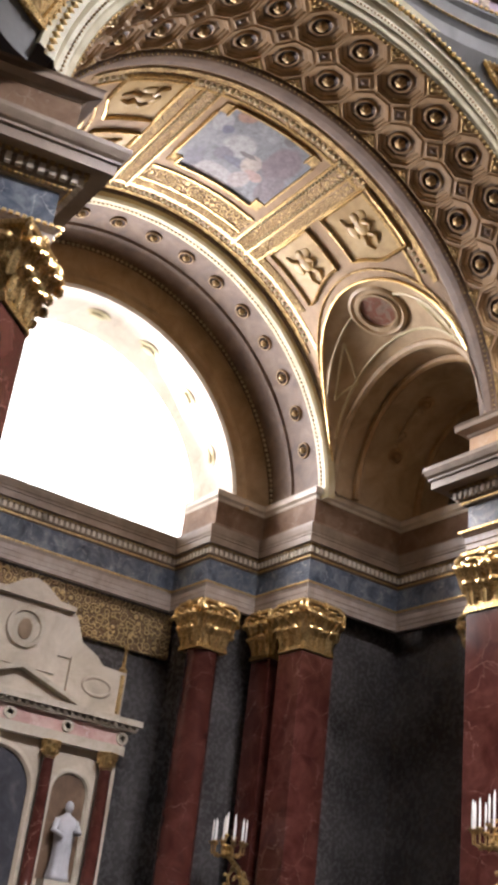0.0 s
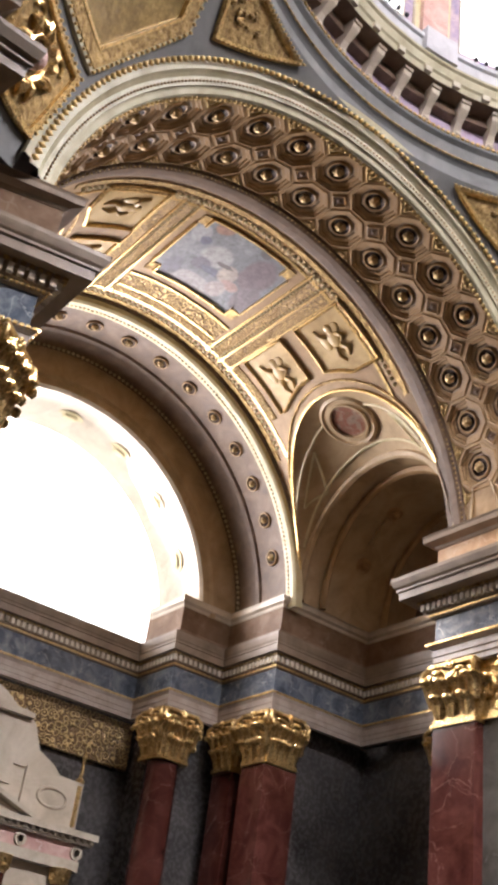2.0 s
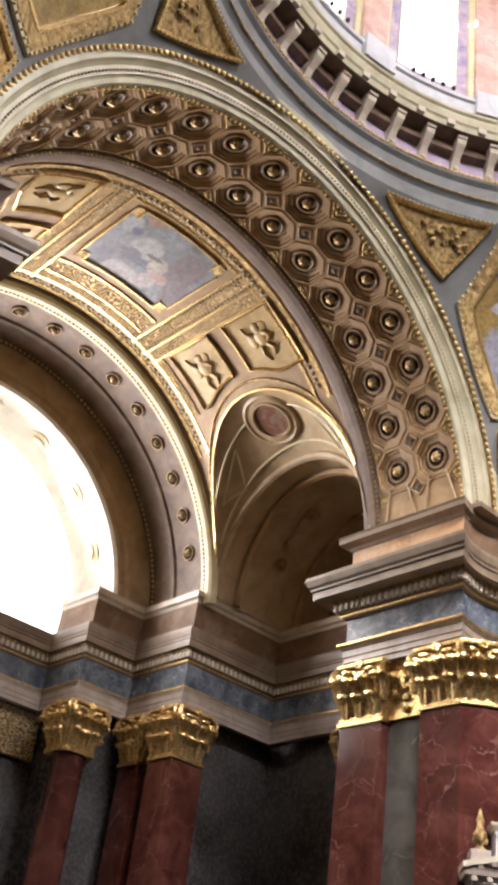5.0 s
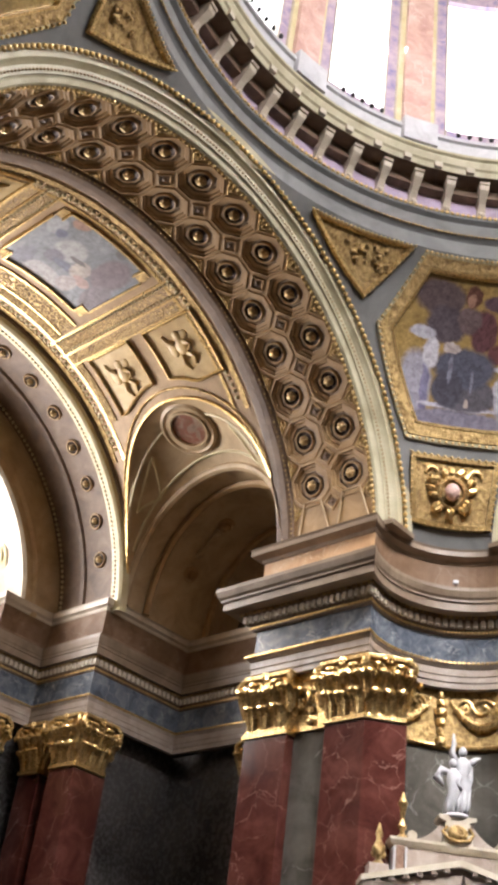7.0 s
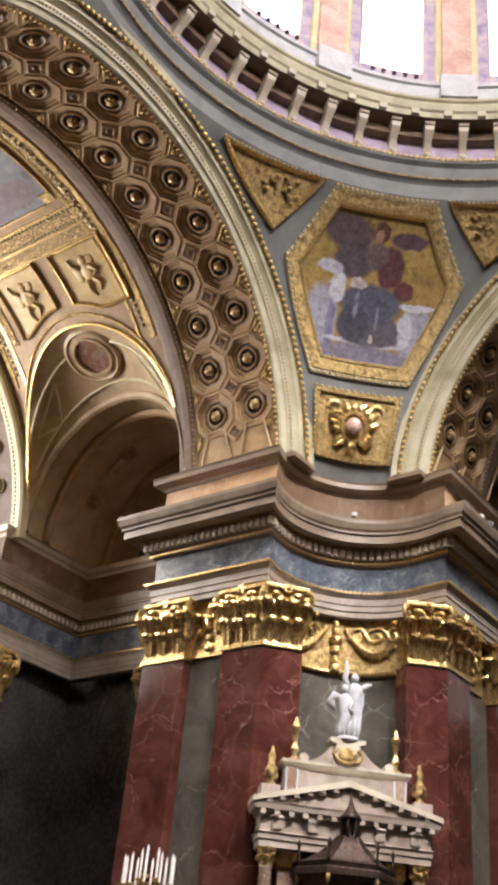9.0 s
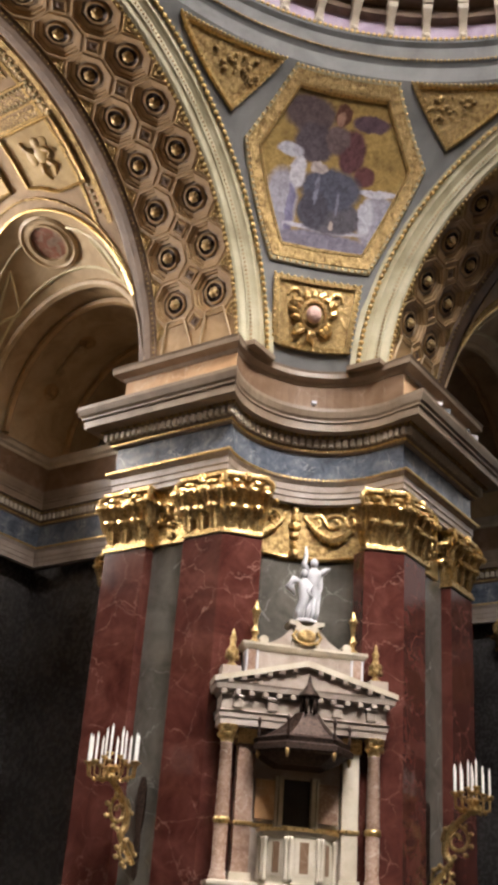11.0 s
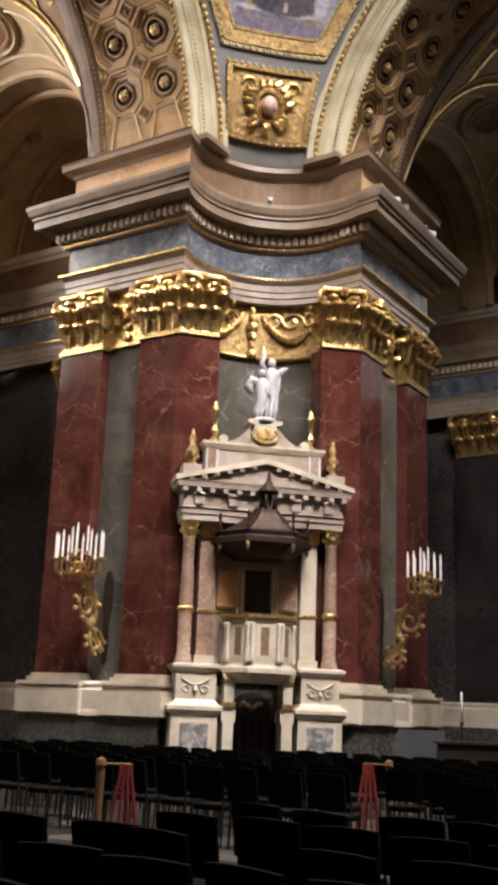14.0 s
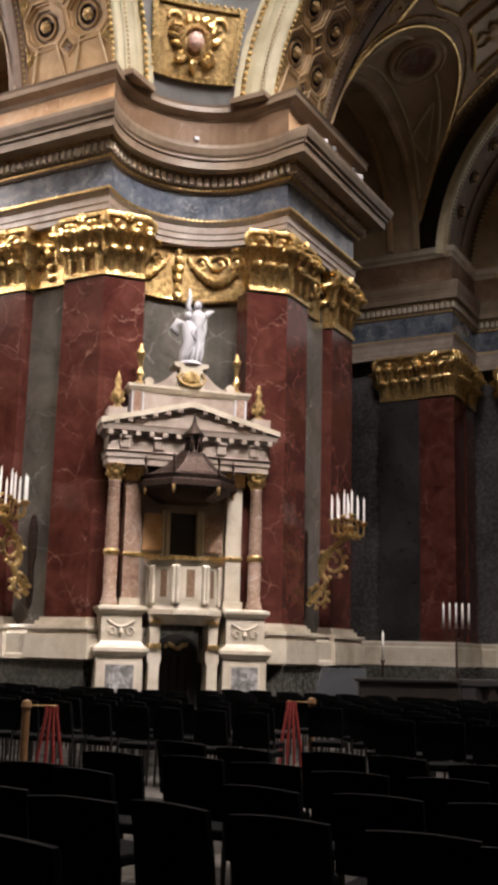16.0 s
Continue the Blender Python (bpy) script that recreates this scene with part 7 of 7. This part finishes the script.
# ---- balustrade before the chancel ----
bal = thing("balustrade", "low stone balustrade with turned balusters, coloured dark for shadow", "balustrade")
slab("plinth", -0.1, 2.5, -0.16, 0.16, 0.0, 0.2, DARKSTONE, bal, "dark marble plinth")
# rail, post and balusters are coloured near black to imitate shade
slab("rail", -0.15, 2.55, -0.17, 0.17, 1.1, 1.24, SHADEMARBLE, bal, "marble rail coloured dark for shade", 0.03)
slab("end_post", -0.14, 0.14, -0.15, 0.15, 0.2, 1.1, SHADEMARBLE, bal, "square marble post coloured dark for shade")
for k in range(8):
    turned("baluster", [(0.09, 0.2), (0.09, 0.26), (0.05, 0.32), (0.1, 0.5), (0.09, 0.6), (0.045, 0.82), (0.05, 0.92), (0.09, 1.02), (0.09, 1.1)], (0.34 + 0.29 * k, 0, 0), SHADEMARBLE, bal, "turned marble baluster coloured dark for shade", 10)
bal.matrix_basis = pose(-1.6, 7.75, 0, 0, 0, 28)


# ---- standing candlesticks by the chancel ----
def floor_candlestick(branches, height):
    o = thing("floor_candlestick", "dark standing candlestick with white candles", "candlestick", "standing candlesticks")
    turned("stem", [(0.22, 0), (0.2, 0.05), (0.06, 0.12), (0.035, 0.3), (0.05, 0.5), (0.03, 0.6), (0.03, height - 0.1), (0.07, height)], (0, 0, 0), BRONZE, o, "dark bronze stem", 12)
    for k in range(branches):
        x = (k - (branches - 1) / 2) * 0.17
        bm = bmesh.new()
        tube_bm(bm, [(0, 0, height - 0.3), (x * 0.8, 0, height - 0.22), (x, 0, height)], 0.018, 6)
        br = part("branch", bm, BRONZE, o)
        turned("candle", [(0.03, height), (0.028, height + 0.62), (0.005, height + 0.68)], (x, 0, 0), WAX, br, "white candle", 8)
    return o


floor_candlestick(1, 1.55).matrix_basis = pose(-4.89, 11.85, 0, 0, 0, 30)
floor_candlestick(5, 2.4).matrix_basis = pose(-4.15, 15.28, 0, 0, 0, 30)


# ---- small floodlights on the pier's cornice ----
def cornice_floodlight(body_mat):
    o = thing("floodlight", "small floodlight standing on the pier cornice", "floodlight", "cornice floodlights")
    slab("bracket", -0.03, 0.03, -0.05, 0.05, 0.0, 0.12, BLACK, o)
    slab("lamp_head", -0.12, 0.12, -0.09, 0.09, 0.1, 0.27, body_mat, o, "", 0.02)
    return o


for x, y, r in ((-6.25, 11.0, 40), (-6.2, 11.5, 20), (-6.25, 12.9, 10), (-6.2, 13.3, 55)):
    cornice_floodlight(STATUE if y < 11.2 or y > 13 else SLATEDARK).matrix_basis = pose(x, y, 14.6, 0, 0, r)
cornice_floodlight(STATUE).matrix_basis = pose(-9.05, 9.25, 14.6, 0, 0, 45) @ Matrix.Diagonal((0.55, 0.55, 0.55, 1))
